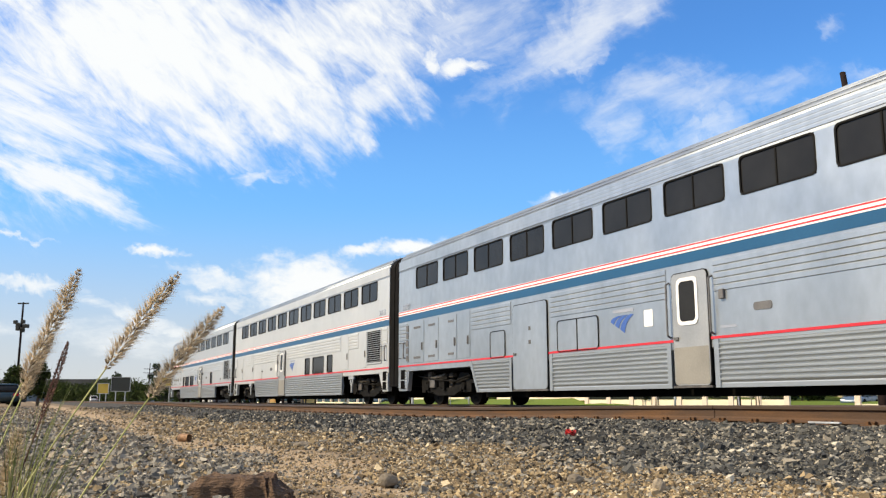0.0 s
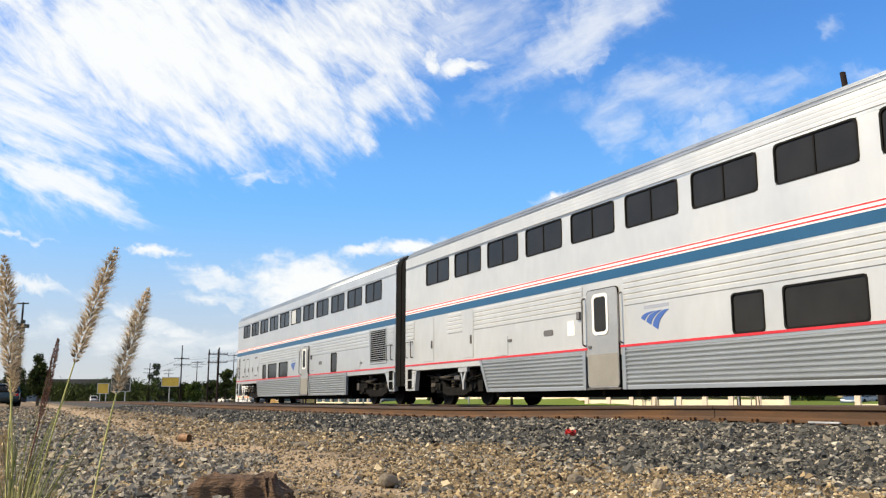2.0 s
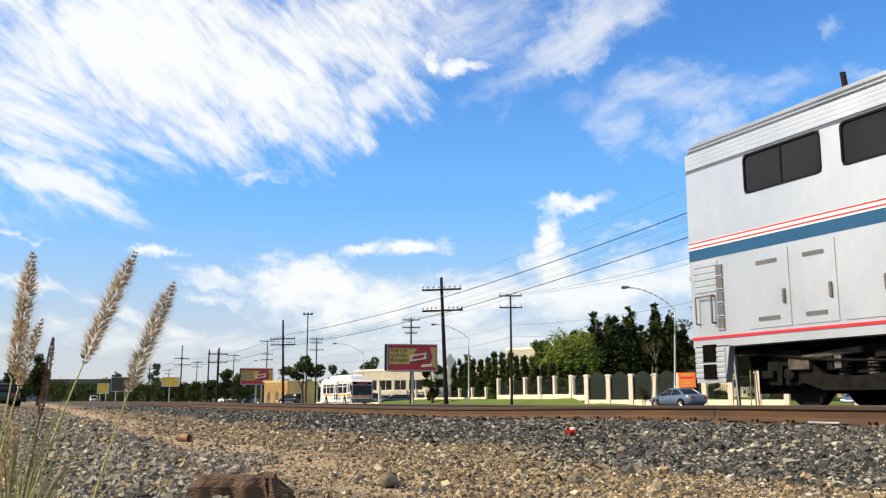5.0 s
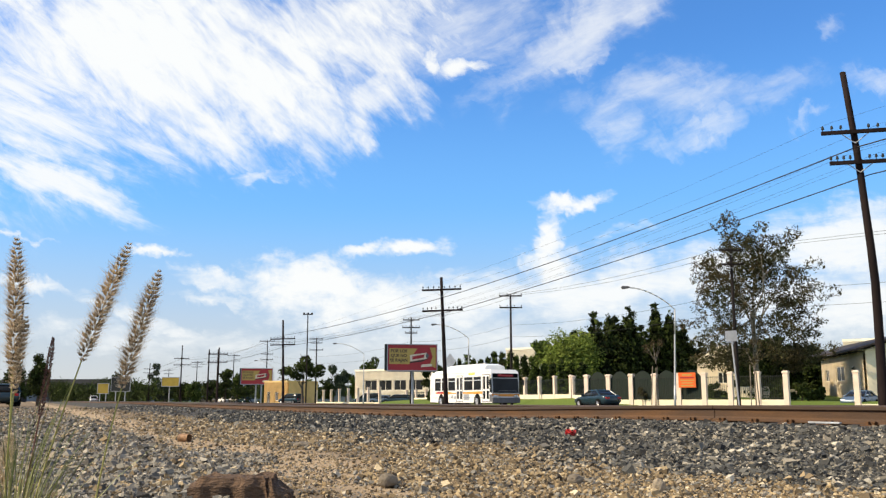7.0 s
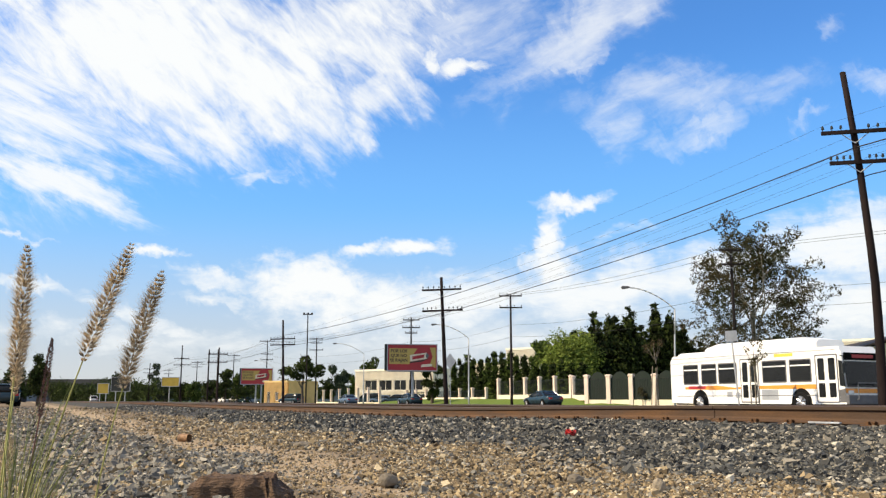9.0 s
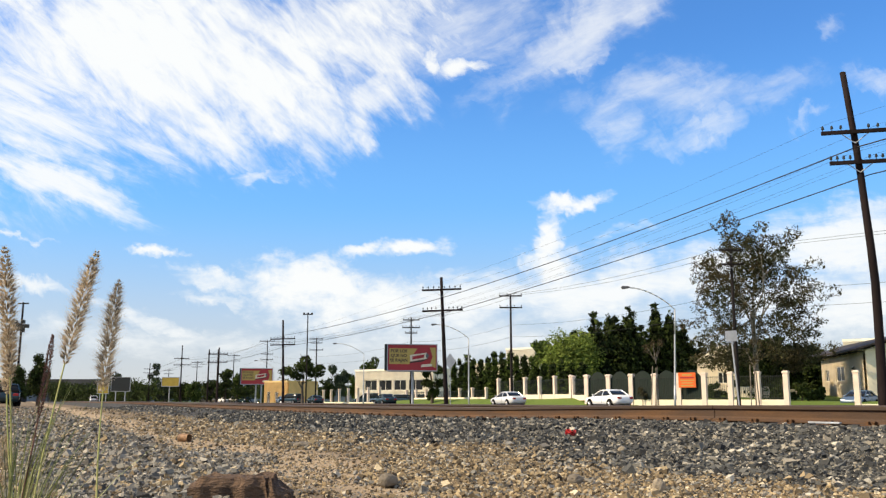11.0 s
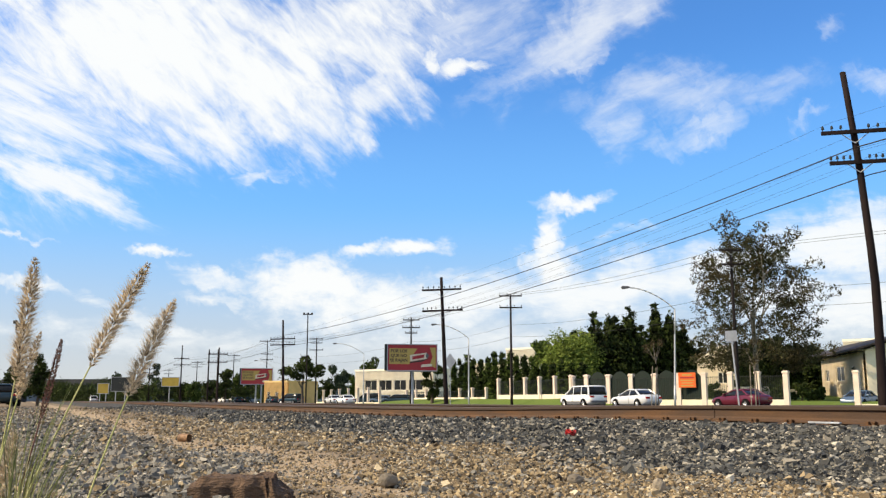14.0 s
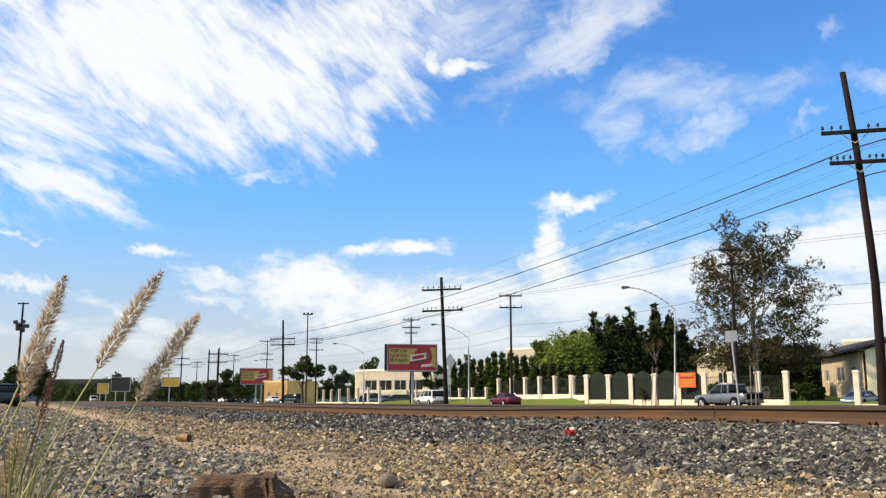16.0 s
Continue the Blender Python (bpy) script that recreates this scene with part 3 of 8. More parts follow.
def track(x_mid, name, lift=0.0, sunk=False):
    t = thing(name, pose(x_mid, 0, lift), "rusty steel railway track on timber ties in ballast", "railway track", "tracks", "structure")
    for s in (-0.7535, 0.7535):
        spans = [(-60, 8.44), (8.452, 240)] if s < 0 else [(-60, 240)]
        for a, b in spans:
            bm = B()
            ys = [a] + [y for y in range(4, 81, 2) if a < y < b] + [b]
            loft(bm, [[(s + p[0], y, p[1] + (dip(y) if sunk else 0.0)) for p in RAIL] for y in ys])
            for f in bm.faces:
                c = f.calc_center_median()
                f.material_index = 1 if c.z - (dip(c.y) if sunk else 0.0) > -0.03 else 0
            part("rail", bm, (RUST, RAILHEAD), t, "rusted steel rail with a worn running surface")
    tie = None
    for i in range(150):
        y = 2.0 + 0.52 * i
        if y > 78:
            break
        if tie is None:
            bm = B()
            box(bm, -1.3, 1.3, -0.11, 0.11, -0.36, -0.192, 0.008)
            tie = part("tie", bm, TIE, t)
            me_tie = tie.data
        else:
            tie = new("tie", me_tie)
            tie.parent = t
        tie.location = (0, y, dip(y) if sunk else 0.0)
    for k, mat in (("spike", RUST),):
        bm = B()
        for sx in (-1, 1):
            box(bm, sx * 0.095 - 0.016, sx * 0.095 + 0.016, -0.05, -0.018, -0.2, -0.15)
            box(bm, sx * 0.085 - 0.03, sx * 0.085 + 0.012, -0.055, -0.012, -0.166, -0.148)
            box(bm, sx * 0.095 - 0.016, sx * 0.095 + 0.016, 0.02, 0.05, -0.2, -0.15)
        box(bm, -0.17, 0.17, -0.09, 0.09, -0.198, -0.182)
        first = part("tie_plate", bm, mat, t)
        for s in (-0.7535, 0.7535):
            for i in range(145):
                y = 2.0 + 0.52 * i
                if s > 0 and y > 40:
                    break
                o = first if (s < 0 and i == 0) else new("tie_plate", first.data)
                o.parent = t
                o.location = (s, y, dip(y) if sunk else 0.0)
    bm = B()
    extrude(bm, [(-0.741, -0.135), (-0.722, -0.135), (-0.722, -0.06), (-0.741, -0.06)], "y", 8.15, 8.75)
    part("joint_bar", bm, RUST, t)
    return t


track(8.36, "track_near", 0.0, True)
track(12.85, "track_far", -0.06)


def strip(name, x0, x1, y0, y1, z, mat, label, category, thick=0.15):
    bm = B()
    box(bm, x0, x1, y0, y1, z - thick, z)
    return tagged(part(name, bm, mat), label, category, kind="structure")


strip("road", 32.0, 43.2, -400, 900, -0.48, ASPHALT, "grey asphalt street running beside the railway", "road", 0.1)
strip("kerb", 43.2, 43.4, -200, 600, -0.36, CONCRETE, "pale concrete kerb along the street", "kerb", 0.25)
strip("kerb", 31.8, 32.0, -200, 600, -0.39, CONCRETE, "pale concrete kerb along the street", "kerb", 0.25)
# ---- the train ----
LEN, HALF = 25.6, 1.55
SKIN = {"body": ALU}      # side sheets of the car being built
WIN_Z0, WIN_Z1 = 3.64, 4.34


def u2y(u):
    return LEN / 2 - u


def wall_profile(s):
    """Side and half roof of a car body, from sill to crown."""
    p = [(HALF, 0.98), (HALF, 1.20), (HALF, 2.62), (HALF, WIN_Z0)]
    p += [(HALF - 0.004, WIN_Z1), (HALF - 0.02, 4.66), (HALF - 0.07, 4.80), (HALF - 0.15, 4.91), (HALF - 0.26, 4.99), (HALF - 0.42, 5.05), (HALF - 0.75, 5.10), (0, 5.14)]
    return [(s * x, z) for x, z in p]


def car_shell(c, spec):
    """Body walls with real window openings on both sides, roof and ends."""
    bm = B()
    holes = [(a, b, WIN_Z0, WIN_Z1) for a, b in spec["upper"]] + spec["lower"]
    for s in (-1, 1):
        prof = wall_profile(s)
        zs = sorted({0.98, WIN_Z1, WIN_Z0, 1.2, 2.62, *[h[2] for h in holes], *[h[3] for h in holes]})
        us = sorted({0.0, LEN, *[h[0] for h in holes], *[h[1] for h in holes]})
        def x_at(z):
            for (xa, za), (xb, zb) in zip(prof, prof[1:]):
                if za <= z <= zb:
                    return xa + (xb - xa) * ((z - za) / (zb - za) if zb > za else 0)
            return prof[-1][0]
        grid = {(u, z): bm.verts.new((x_at(z), u2y(u), z)) for u in us for z in zs}
        for u0, u1 in zip(us, us[1:]):
            for z0, z1 in zip(zs, zs[1:]):
                um, zm = (u0 + u1) / 2, (z0 + z1) / 2
                if any(h[0] < um < h[1] and h[2] < zm < h[3] for h in holes):
                    continue
                q = [grid[u0, z0], grid[u1, z0], grid[u1, z1], grid[u0, z1]]
                bm.faces.new(q if s > 0 else q[::-1])
        for u0, u1, z0, z1 in holes:
            d = -s * 0.05
            o = [(u0, z0), (u1, z0), (u1, z1), (u0, z1)]
            a = [bm.verts.new((x_at(z), u2y(u), z)) for u, z in o]
            b = [bm.verts.new((x_at(z) + d, u2y(u), z)) for u, z in o]
            for i in range(4):
                bm.faces.new((a[i], a[(i + 1) % 4], b[(i + 1) % 4], b[i]))
        # curved roof side
        roof = [p for p in prof if p[1] >= WIN_Z1]
        for (xa, za), (xb, zb) in zip(roof, roof[1:]):
            q = [bm.verts.new(v) for v in ((xa, u2y(0), za), (xb, u2y(0), zb), (xb, u2y(LEN), zb), (xa, u2y(LEN), za))]
            f = bm.faces.new(q)
            f.material_index = 1
            f.smooth = True
    for u in (0.0, LEN):
        o = wall_profile(-1) + wall_profile(1)[::-1][1:]
        bm.faces.new([bm.verts.new((x, u2y(u), z)) for x, z in o])
    bm.faces.new([bm.verts.new(v) for v in ((-HALF, u2y(0), 0.98), (HALF, u2y(0), 0.98), (HALF, u2y(LEN), 0.98), (-HALF, u2y(LEN), 0.98))])
    bmesh.ops.remove_doubles(bm, verts=bm.verts[:], dist=0.0005)
    bmesh.ops.recalc_face_normals(bm, faces=bm.faces[:])
    part("body", bm, (SKIN["body"], ALU_ROOF), c)
    # one solid block; the saloon's lack of light is its dark colour
    bm = B()
    box(bm, -HALF + 0.35, HALF - 0.35, u2y(LEN - 0.2), u2y(0.2), 1.05, 4.5)
    part("interior", bm, SEAT_DARK, c, "dim passenger saloon behind tinted glass")


def fluted(c, s, u0, u1, z0, z1, count, proud, groove, mat=None):
    """A band of horizontal flutes."""
    bm = B()
    pitch = (z1 - z0) / count
    out = [(HALF - 0.004, z0)]
    for i in range(count):
        z = z0 + i * pitch
        out += [(HALF + proud, z + groove * 0.5), (HALF + proud, z + pitch - groove * 0.9), (HALF + 0.002, z + pitch - groove * 0.1)]
    out += [(HALF - 0.004, z1)]
    extrude(bm, [(s * x, z) for x, z in out], "y", u2y(u1), u2y(u0))
    return part("fluted_panel", bm, mat or SKIN["body"], c)


def skirt(c, s, u0, u1, slant=0.0):
    """The ribbed skirt that hangs between the trucks."""
    bm = B()
    n, z0, z1 = 8, 0.33, 1.06
    pitch = (z1 - z0) / n
    x = HALF
    out = [(x - 0.06, 0.25), (x + 0.012, 0.25), (x + 0.012, 0.32)]
    for i in range(n):
        z = z0 + i * pitch
        out += [(x + 0.002, z + pitch * 0.10), (x + 0.036, z + pitch * 0.62), (x + 0.036, z + pitch * 0.82), (x + 0.002, z + pitch * 0.98)]
    out += [(x + 0.012, 1.075), (x + 0.012, 1.12), (x - 0.06, 1.12)]
    extrude(bm, [(s * a, b) for a, b in out], "y", u2y(u1 - 0.12), u2y(u0 + 0.12))
    for a, b in ((u0, u0 + 0.12), (u1 - 0.12, u1)):
        box(bm, min(s * (x - 0.06), s * (x + 0.036)), max(s * (x - 0.06), s * (x + 0.036)), u2y(b), u2y(a), 0.25, 1.12)
    for v in bm.verts:
        if slant and v.co.y > u2y(u0 + 0.2):
            v.co.y -= slant * (1.12 - v.co.z) / 0.87
    return part("skirt", bm, ALU_RIB, c, "ribbed steel skirt below the side sill")


def plate(name, c, s, u0, u1, z0, z1, mat, proud=0.006, label="", r=0.0):
    bm = B()
    o = rounded(u2y(u1), u2y(u0), z0, z1, r) if r else [(u2y(u1), z0), (u2y(u0), z0), (u2y(u0), z1), (u2y(u1), z1)]
    extrude(bm, o, "x", s * (HALF - 0.003), s * (HALF + proud))
    return part(name, bm, mat, c, label)


def pane_window(c, s, u0, u1, z0, z1, split=True, blind=0, r=0.09):
    y0, y1 = u2y(u1), u2y(u0)
    bm = B()
    ring(bm, rounded(y0 - 0.012, y1 + 0.012, z0 - 0.012, z1 + 0.012, r + 0.01), rounded(y0 + 0.022, y1 - 0.022, z0 + 0.022, z1 - 0.022, r), "x", s * (HALF - 0.03), s * (HALF + 0.010))
    w = part("window", bm, RUBBER, c, "rounded dark tinted window in a black rubber seal")
    bm = B()
    extrude(bm, rounded(y0 + 0.012, y1 - 0.012, z0 + 0.012, z1 - 0.012, r * 0.9), "x", s * (HALF - 0.028), s * (HALF - 0.016))
    part("pane", bm, TINTED, w)
    if split:
        bm = B()
        ym = y0 + (y1 - y0) * 0.5
        box(bm, min(s * (HALF - 0.012), s * HALF), max(s * (HALF - 0.012), s * HALF), ym - 0.018, ym + 0.018, z0 + 0.03, z1 - 0.03)
        part("mullion", bm, RUBBER, w)
    if blind:
        bm = B()
        box(bm, min(s * (HALF - 0.014), s * (HALF - 0.008)), max(s * (HALF - 0.014), s * (HALF - 0.008)), (y0 + y1) / 2 + 0.02, y1 - 0.03, z0 + 0.03, z1 - 0.03)
        part("blind", bm, BLIND, w, "pale blind drawn behind half the window")
    return w


def side_door(c, s, u0, u1, glazed=True):
    y0, y1 = u2y(u1), u2y(u0)
    bm = B()
    extrude(bm, rounded(y0, y1, 0.30, 2.44, 0.10), "x", s * (HALF - 0.02), s * (HALF + 0.040))
    d = part("door", bm, DOOR_STEEL if glazed else SKIN["body"], c, "plain steel boarding door reaching down to the sill")
    bm = B()
    ring(bm, rounded(y0 - 0.02, y1 + 0.02, 0.28, 2.46, 0.11), rounded(y0, y1, 0.30, 2.44, 0.10), "x", s * (HALF - 0.02), s * (HALF + 0.030))
    part("door_seal", bm, RUBBER, d)
    bm = B()
    box(bm, min(s * HALF, s * (HALF + 0.05)), max(s * HALF, s * (HALF + 0.05)), y0 - 0.04, y1 + 0.04, 0.255, 0.295)
    part("threshold", bm, BRIGHT, d)
    if glazed:
        ym = (y0 + y1) / 2 + 0.05
        bm = B()
        ring(bm, rounded(ym - 0.295, ym + 0.295, 1.435, 2.345, 0.13), rounded(ym - 0.225, ym + 0.225, 1.505, 2.275, 0.09), "x", s * (HALF + 0.03), s * (HALF + 0.055))
        w = part("door_window", bm, WHITE, d, "tall rounded window with a pale frame")
        bm = B()
        extrude(bm, rounded(ym - 0.24, ym + 0.24, 1.49, 2.29, 0.09), "x", s * (HALF + 0.041), s * (HALF + 0.046))
        part("pane", bm, TINTED, w)
        for y in (y0 - 0.11, y1 + 0.11):
            bm = B()
            pipe(bm, [(s * (HALF + 0.01), y, 1.22), (s * (HALF + 0.09), y, 1.26), (s * (HALF + 0.09), y, 2.26), (s * (HALF + 0.01), y, 2.30)], 0.020)
            part("handrail", bm, GREYTRIM, d, "dark upright grab rail")
    if glazed:
        bm = B()
        extrude(bm, rounded(y0 + 0.02, y1 - 0.02, 0.32, 1.02, 0.03), "x", s * (HALF + 0.038), s * (HALF + 0.044))
        part("kick_plate", bm, KICK, d, "dull tan-grey lower half of the door")
    else:
        for z in (1.86, 1.52):
            bm = B()
            box(bm, min(s * HALF, s * (HALF + 0.05)), max(s * HALF, s * (HALF + 0.05)), (y0 + y1) / 2 - 0.07, (y0 + y1) / 2 + 0.03, z - 0.10, z, 0.01)
            part("latch", bm, BRIGHT, d)
    bm = B()
    box(bm, min(s * HALF, s * (HALF + 0.07)), max(s * HALF, s * (HALF + 0.07)), y1 - 0.16, y1 - 0.05, 1.16, 1.22)
    part("handle", bm, BRIGHT, d)
    return d


def louvre(c, s, u0, u1, z0, z1, n=15):
    y0, y1 = u2y(u1), u2y(u0)
    bm = B()
    ring(bm, [(y0, z0), (y1, z0), (y1, z1), (y0, z1)], [(y0 + 0.05, z0 + 0.05), (y1 - 0.05, z0 + 0.05), (y1 - 0.05, z1 - 0.05), (y0 + 0.05, z1 - 0.05)], "x", s * (HALF - 0.02), s * (HALF + 0.035))
    lv = part("louvre", bm, SKIN["body"], c, "large air intake grille with horizontal slats")
    # black sheet colours in the shade between and behind the slats
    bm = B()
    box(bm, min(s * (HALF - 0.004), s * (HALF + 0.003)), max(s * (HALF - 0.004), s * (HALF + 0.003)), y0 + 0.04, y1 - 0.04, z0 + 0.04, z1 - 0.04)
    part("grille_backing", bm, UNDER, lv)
    h = (z1 - z0 - 0.1) / n
    for i in range(n):
        z = z0 + 0.05 + h * i
        bm = B()
        extrude(bm, [(s * (HALF + 0.006), z + h * 0.50), (s * (HALF + 0.034), z + h * 0.22), (s * (HALF + 0.034), z + h * 0.40), (s * (HALF + 0.006), z + h * 0.64)], "y", y0 + 0.05, y1 - 0.05)
        part("slat", bm, ALU_RIB, lv)


def emblem(c, s, u0, u1, z0):
    """Three tapering swooshes that fan out: a plain emblem, with a bar for the name over it."""
    w = u1 - u0
    bm = B()
    # three bars sweep up from staggered points on the near side and widen towards the top edge
    # (a wedge: its long edge on top, cut into bands by two pale curved gaps)
    for e0, e1 in ((0.0, 0.24), (0.32, 0.60), (0.69, 1.0)):
        n = 7
        lo, hi = [], []
        for i in range(n + 1):
            t = i / n
            for e, side in ((e0, hi), (e1, lo)):
                p, q = (0.60 * e, 0.70 * (1 - e)), (0.45 + 0.55 * e, 1.0)
                m = (0.06 + 0.56 * e, 0.98 - 0.34 * e)
                side.append(tuple(p[j] * (1 - t) ** 2 + 2 * m[j] * t * (1 - t) + q[j] * t * t for j in (0, 1)))
        vs = [[bm.verts.new((s * (HALF + 0.004), u2y(u0 + w * x), z0 + 0.09 + 0.38 * z)) for x, z in row] for row in (lo, hi)]
        for i in range(n):
            bm.faces.new((vs[0][i], vs[0][i + 1], vs[1][i + 1], vs[1][i]))
    r = bmesh.ops.extrude_face_region(bm, geom=bm.faces[:])
    bmesh.ops.translate(bm, verts=[v for v in r["geom"] if isinstance(v, bmesh.types.BMVert)], vec=(s * 0.003, 0, 0))
    part("emblem", bm, LOGO, c, "plain blue emblem of three swooping bars")
    plate("emblem_bar", c, s, u0 + 0.1, u1 - 0.02, z0 + 0.53, z0 + 0.60, NUMBER, 0.004)


def truck(c, y_mid, wheels, bracket):
    bm = B()
    for s in (-1, 1):
        x = s * 1.02
        half = [(0.0, 0.18), (0.62, 0.18), (0.98, 0.30), (1.10, 0.30), (1.14, 0.60), (1.46, 0.60), (1.50, 0.28), (1.78, 0.28), (1.80, 0.66), (1.60, 0.86), (1.05, 0.86), (0.80, 0.62), (0.62, 0.44), (0.0, 0.40)]
        frame_side = [(y_mid + a, b) for a, b in half] + [(y_mid - a, b) for a, b in half[-2:0:-1]]
        extrude(bm, frame_side, "x", s * 1.08, s * 1.20)
        for e in (-1, 1):
            ya = y_mid + e * 1.3
            box(bm, x - 0.13, x + 0.13, ya - 0.17, ya + 0.17, 0.26, 0.66, 0.03)
            box(bm, x - 0.10, x + 0.10, ya - 0.42, ya + 0.42, 0.62, 0.80, 0.03)
            rod(bm, (x + s * 0.12, ya, 0.457), (x + s * 0.22, ya, 0.457), 0.13, 0.11, 12)
        box(bm, x - 0.16, x + 0.16, y_mid - 0.32, y_mid + 0.32, 0.22, 0.36, 0.03)
        box(bm, x - 0.05, x + 0.16, y_mid - 0.55, y_mid + 0.55, 0.74, 0.92, 0.02)
    box(bm, -1.0, 1.0, y_mid - 0.3, y_mid + 0.3, 0.45, 0.75)
    t = part("truck", bm, TRUCK, c, "heavy four-wheeled steel truck, dusty and dark")
    for s in (-1, 1):
        for e in (-0.28, 0.28):
            bm = B()
            for i in range(6):
                z = 0.37 + i * 0.055
                rod(bm, (s * 1.08, y_mid + e, z), (s * 1.08, y_mid + e, z + 0.030), 0.105, 0.105, 12)
            part("spring", bm, TRUCK_DUST_LIT, t)
        bm = B()
        yb = y_mid - math.copysign(1.15, y_mid)
        extrude(bm, [(yb - 0.28, 1.02), (yb + 0.28, 1.02), (yb + 0.28, 0.84), (yb - 0.28, 0.84)], "x", s * 1.44, s * 1.53)
        extrude(bm, [(yb - 0.20, 0.84), (yb - 0.09, 0.84), (yb + 0.06, 0.55), (yb + 0.04, 0.34), (yb - 0.05, 0.34), (yb - 0.05, 0.55)], "x", s * 1.46, s * 1.51)
        extrude(bm, [(yb + 0.10, 0.84), (yb + 0.20, 0.84), (yb + 0.08, 0.55), (yb + 0.03, 0.55)], "x", s * 1.455, s * 1.505)
        if bracket:
            part("bracket", bm, SIGNBACK, t, "pale forked steel bracket")
        else:
            bm.free()
        bm = B()
        rod(bm, (s * 1.25, y_mid - 0.2, 0.80), (s * 1.25, y_mid + 0.95, 0.72), 0.05, 0.05, 8)
        part("damper", bm, TRUCK_DUST_LIT, t)
    rk = random.Random(int(y_mid * 10))
    for s in (-1, 1):
        for i in range(7):
            y = y_mid + rk.uniform(-2.0, 2.0)
            z = rk.uniform(0.40, 0.85)
            w, h = rk.uniform(0.06, 0.22), rk.uniform(0.05, 0.16)
            bm = B()
            box(bm, s * 1.2 - 0.08, s * 1.2 + 0.08, y - w, y + w, z - h, z + h, 0.015)
            part("brake_gear", bm, (TRUCK_DUST_LIT, TRUCK, TRUCK, BRIGHT, TRUCK, TRUCK_DUST_LIT, TRUCK)[i], t)
        bm = B()
        pipe(bm, [(s * 1.28, y_mid - 1.9, 0.75), (s * 1.3, y_mid - 0.9, 0.60), (s * 1.3, y_mid + 0.4, 0.66), (s * 1.28, y_mid + 1.9, 0.82)], 0.025)
        part("brake_pipe", bm, TRUCK, t)
    for e in (-1.3, 1.3):
        bm = B()
        for s in (-1, 1):
            rod(bm, (s * 0.68, 0, 0), (s * 0.81, 0, 0), 0.457, 0.457, 28)
            rod(bm, (s * 0.655, 0, 0), (s * 0.68, 0, 0), 0.482, 0.482, 28)
            for k in range(5):
                a = 2 * math.pi * k / 5
                rod(bm, (s * 0.81, 0.26 * math.cos(a), 0.26 * math.sin(a)), (s * 0.822, 0.26 * math.cos(a), 0.26 * math.sin(a)), 0.05, 0.05, 6)
        rod(bm, (-0.68, 0, 0), (0.68, 0, 0), 0.09, 0.09, 10)
        w = part("wheelset", bm, TRUCK, c, "steel wheels on one axle")
        w.location = (0, y_mid + e, 0.357)
        wheels.append(w)


def end_steps(c, s, u0, u1):
    """The ribbed corner with two step holes at a car's end."""
    fluted(c, s, u0 + (0.10 if u0 > 5 else 0), u1, 0.42, 0.98, 6, 0.02, 0.03)
    bm = B()
    a, b = (u0, u1 + 0.12) if u0 < 5 else (u0 - 0.30, u1)
    k, l = (u0, u1 - 0.02) if u0 < 5 else (u0 + 0.10, u1)
    extrude(bm, [(u2y(l), 0.34), (u2y(k), 0.34), (u2y(a), 1.0), (u2y(b), 1.0)], "x", s * (HALF - 0.14), s * HALF)
    part("corner_post", bm, SKIN["body"], c)
    um = (u0 + u1) / 2
    # flat black plates: depth and shade of the holes are only colour
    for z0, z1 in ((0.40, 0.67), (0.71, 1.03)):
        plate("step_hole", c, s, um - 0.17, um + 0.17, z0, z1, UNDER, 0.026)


def service_panel(c, s, u0, u1, z0=1.24, z1=2.55, vents=True):
    p = plate("access_panel", c, s, u0, u1, z0, z1, SKIN["body"], 0.014, "flat steel service hatch")
    if vents:
        for z in (z0 + 0.12, z1 - 0.22):
            bm = B()
            box(bm, min(s * HALF, s * (HALF + 0.022)), max(s * HALF, s * (HALF + 0.022)), u2y(u0 + (u1 - u0) * 0.75), u2y(u0 + (u1 - u0) * 0.25), z, z + 0.07)
            part("vent", bm, GREYTRIM, p)
    bm = B()
    box(bm, min(s * HALF, s * (HALF + 0.045)), max(s * HALF, s * (HALF + 0.045)), u2y(u1 - 0.09), u2y(u1 - 0.14), 1.62, 1.86)
    part("handle", bm, BRIGHT, p)


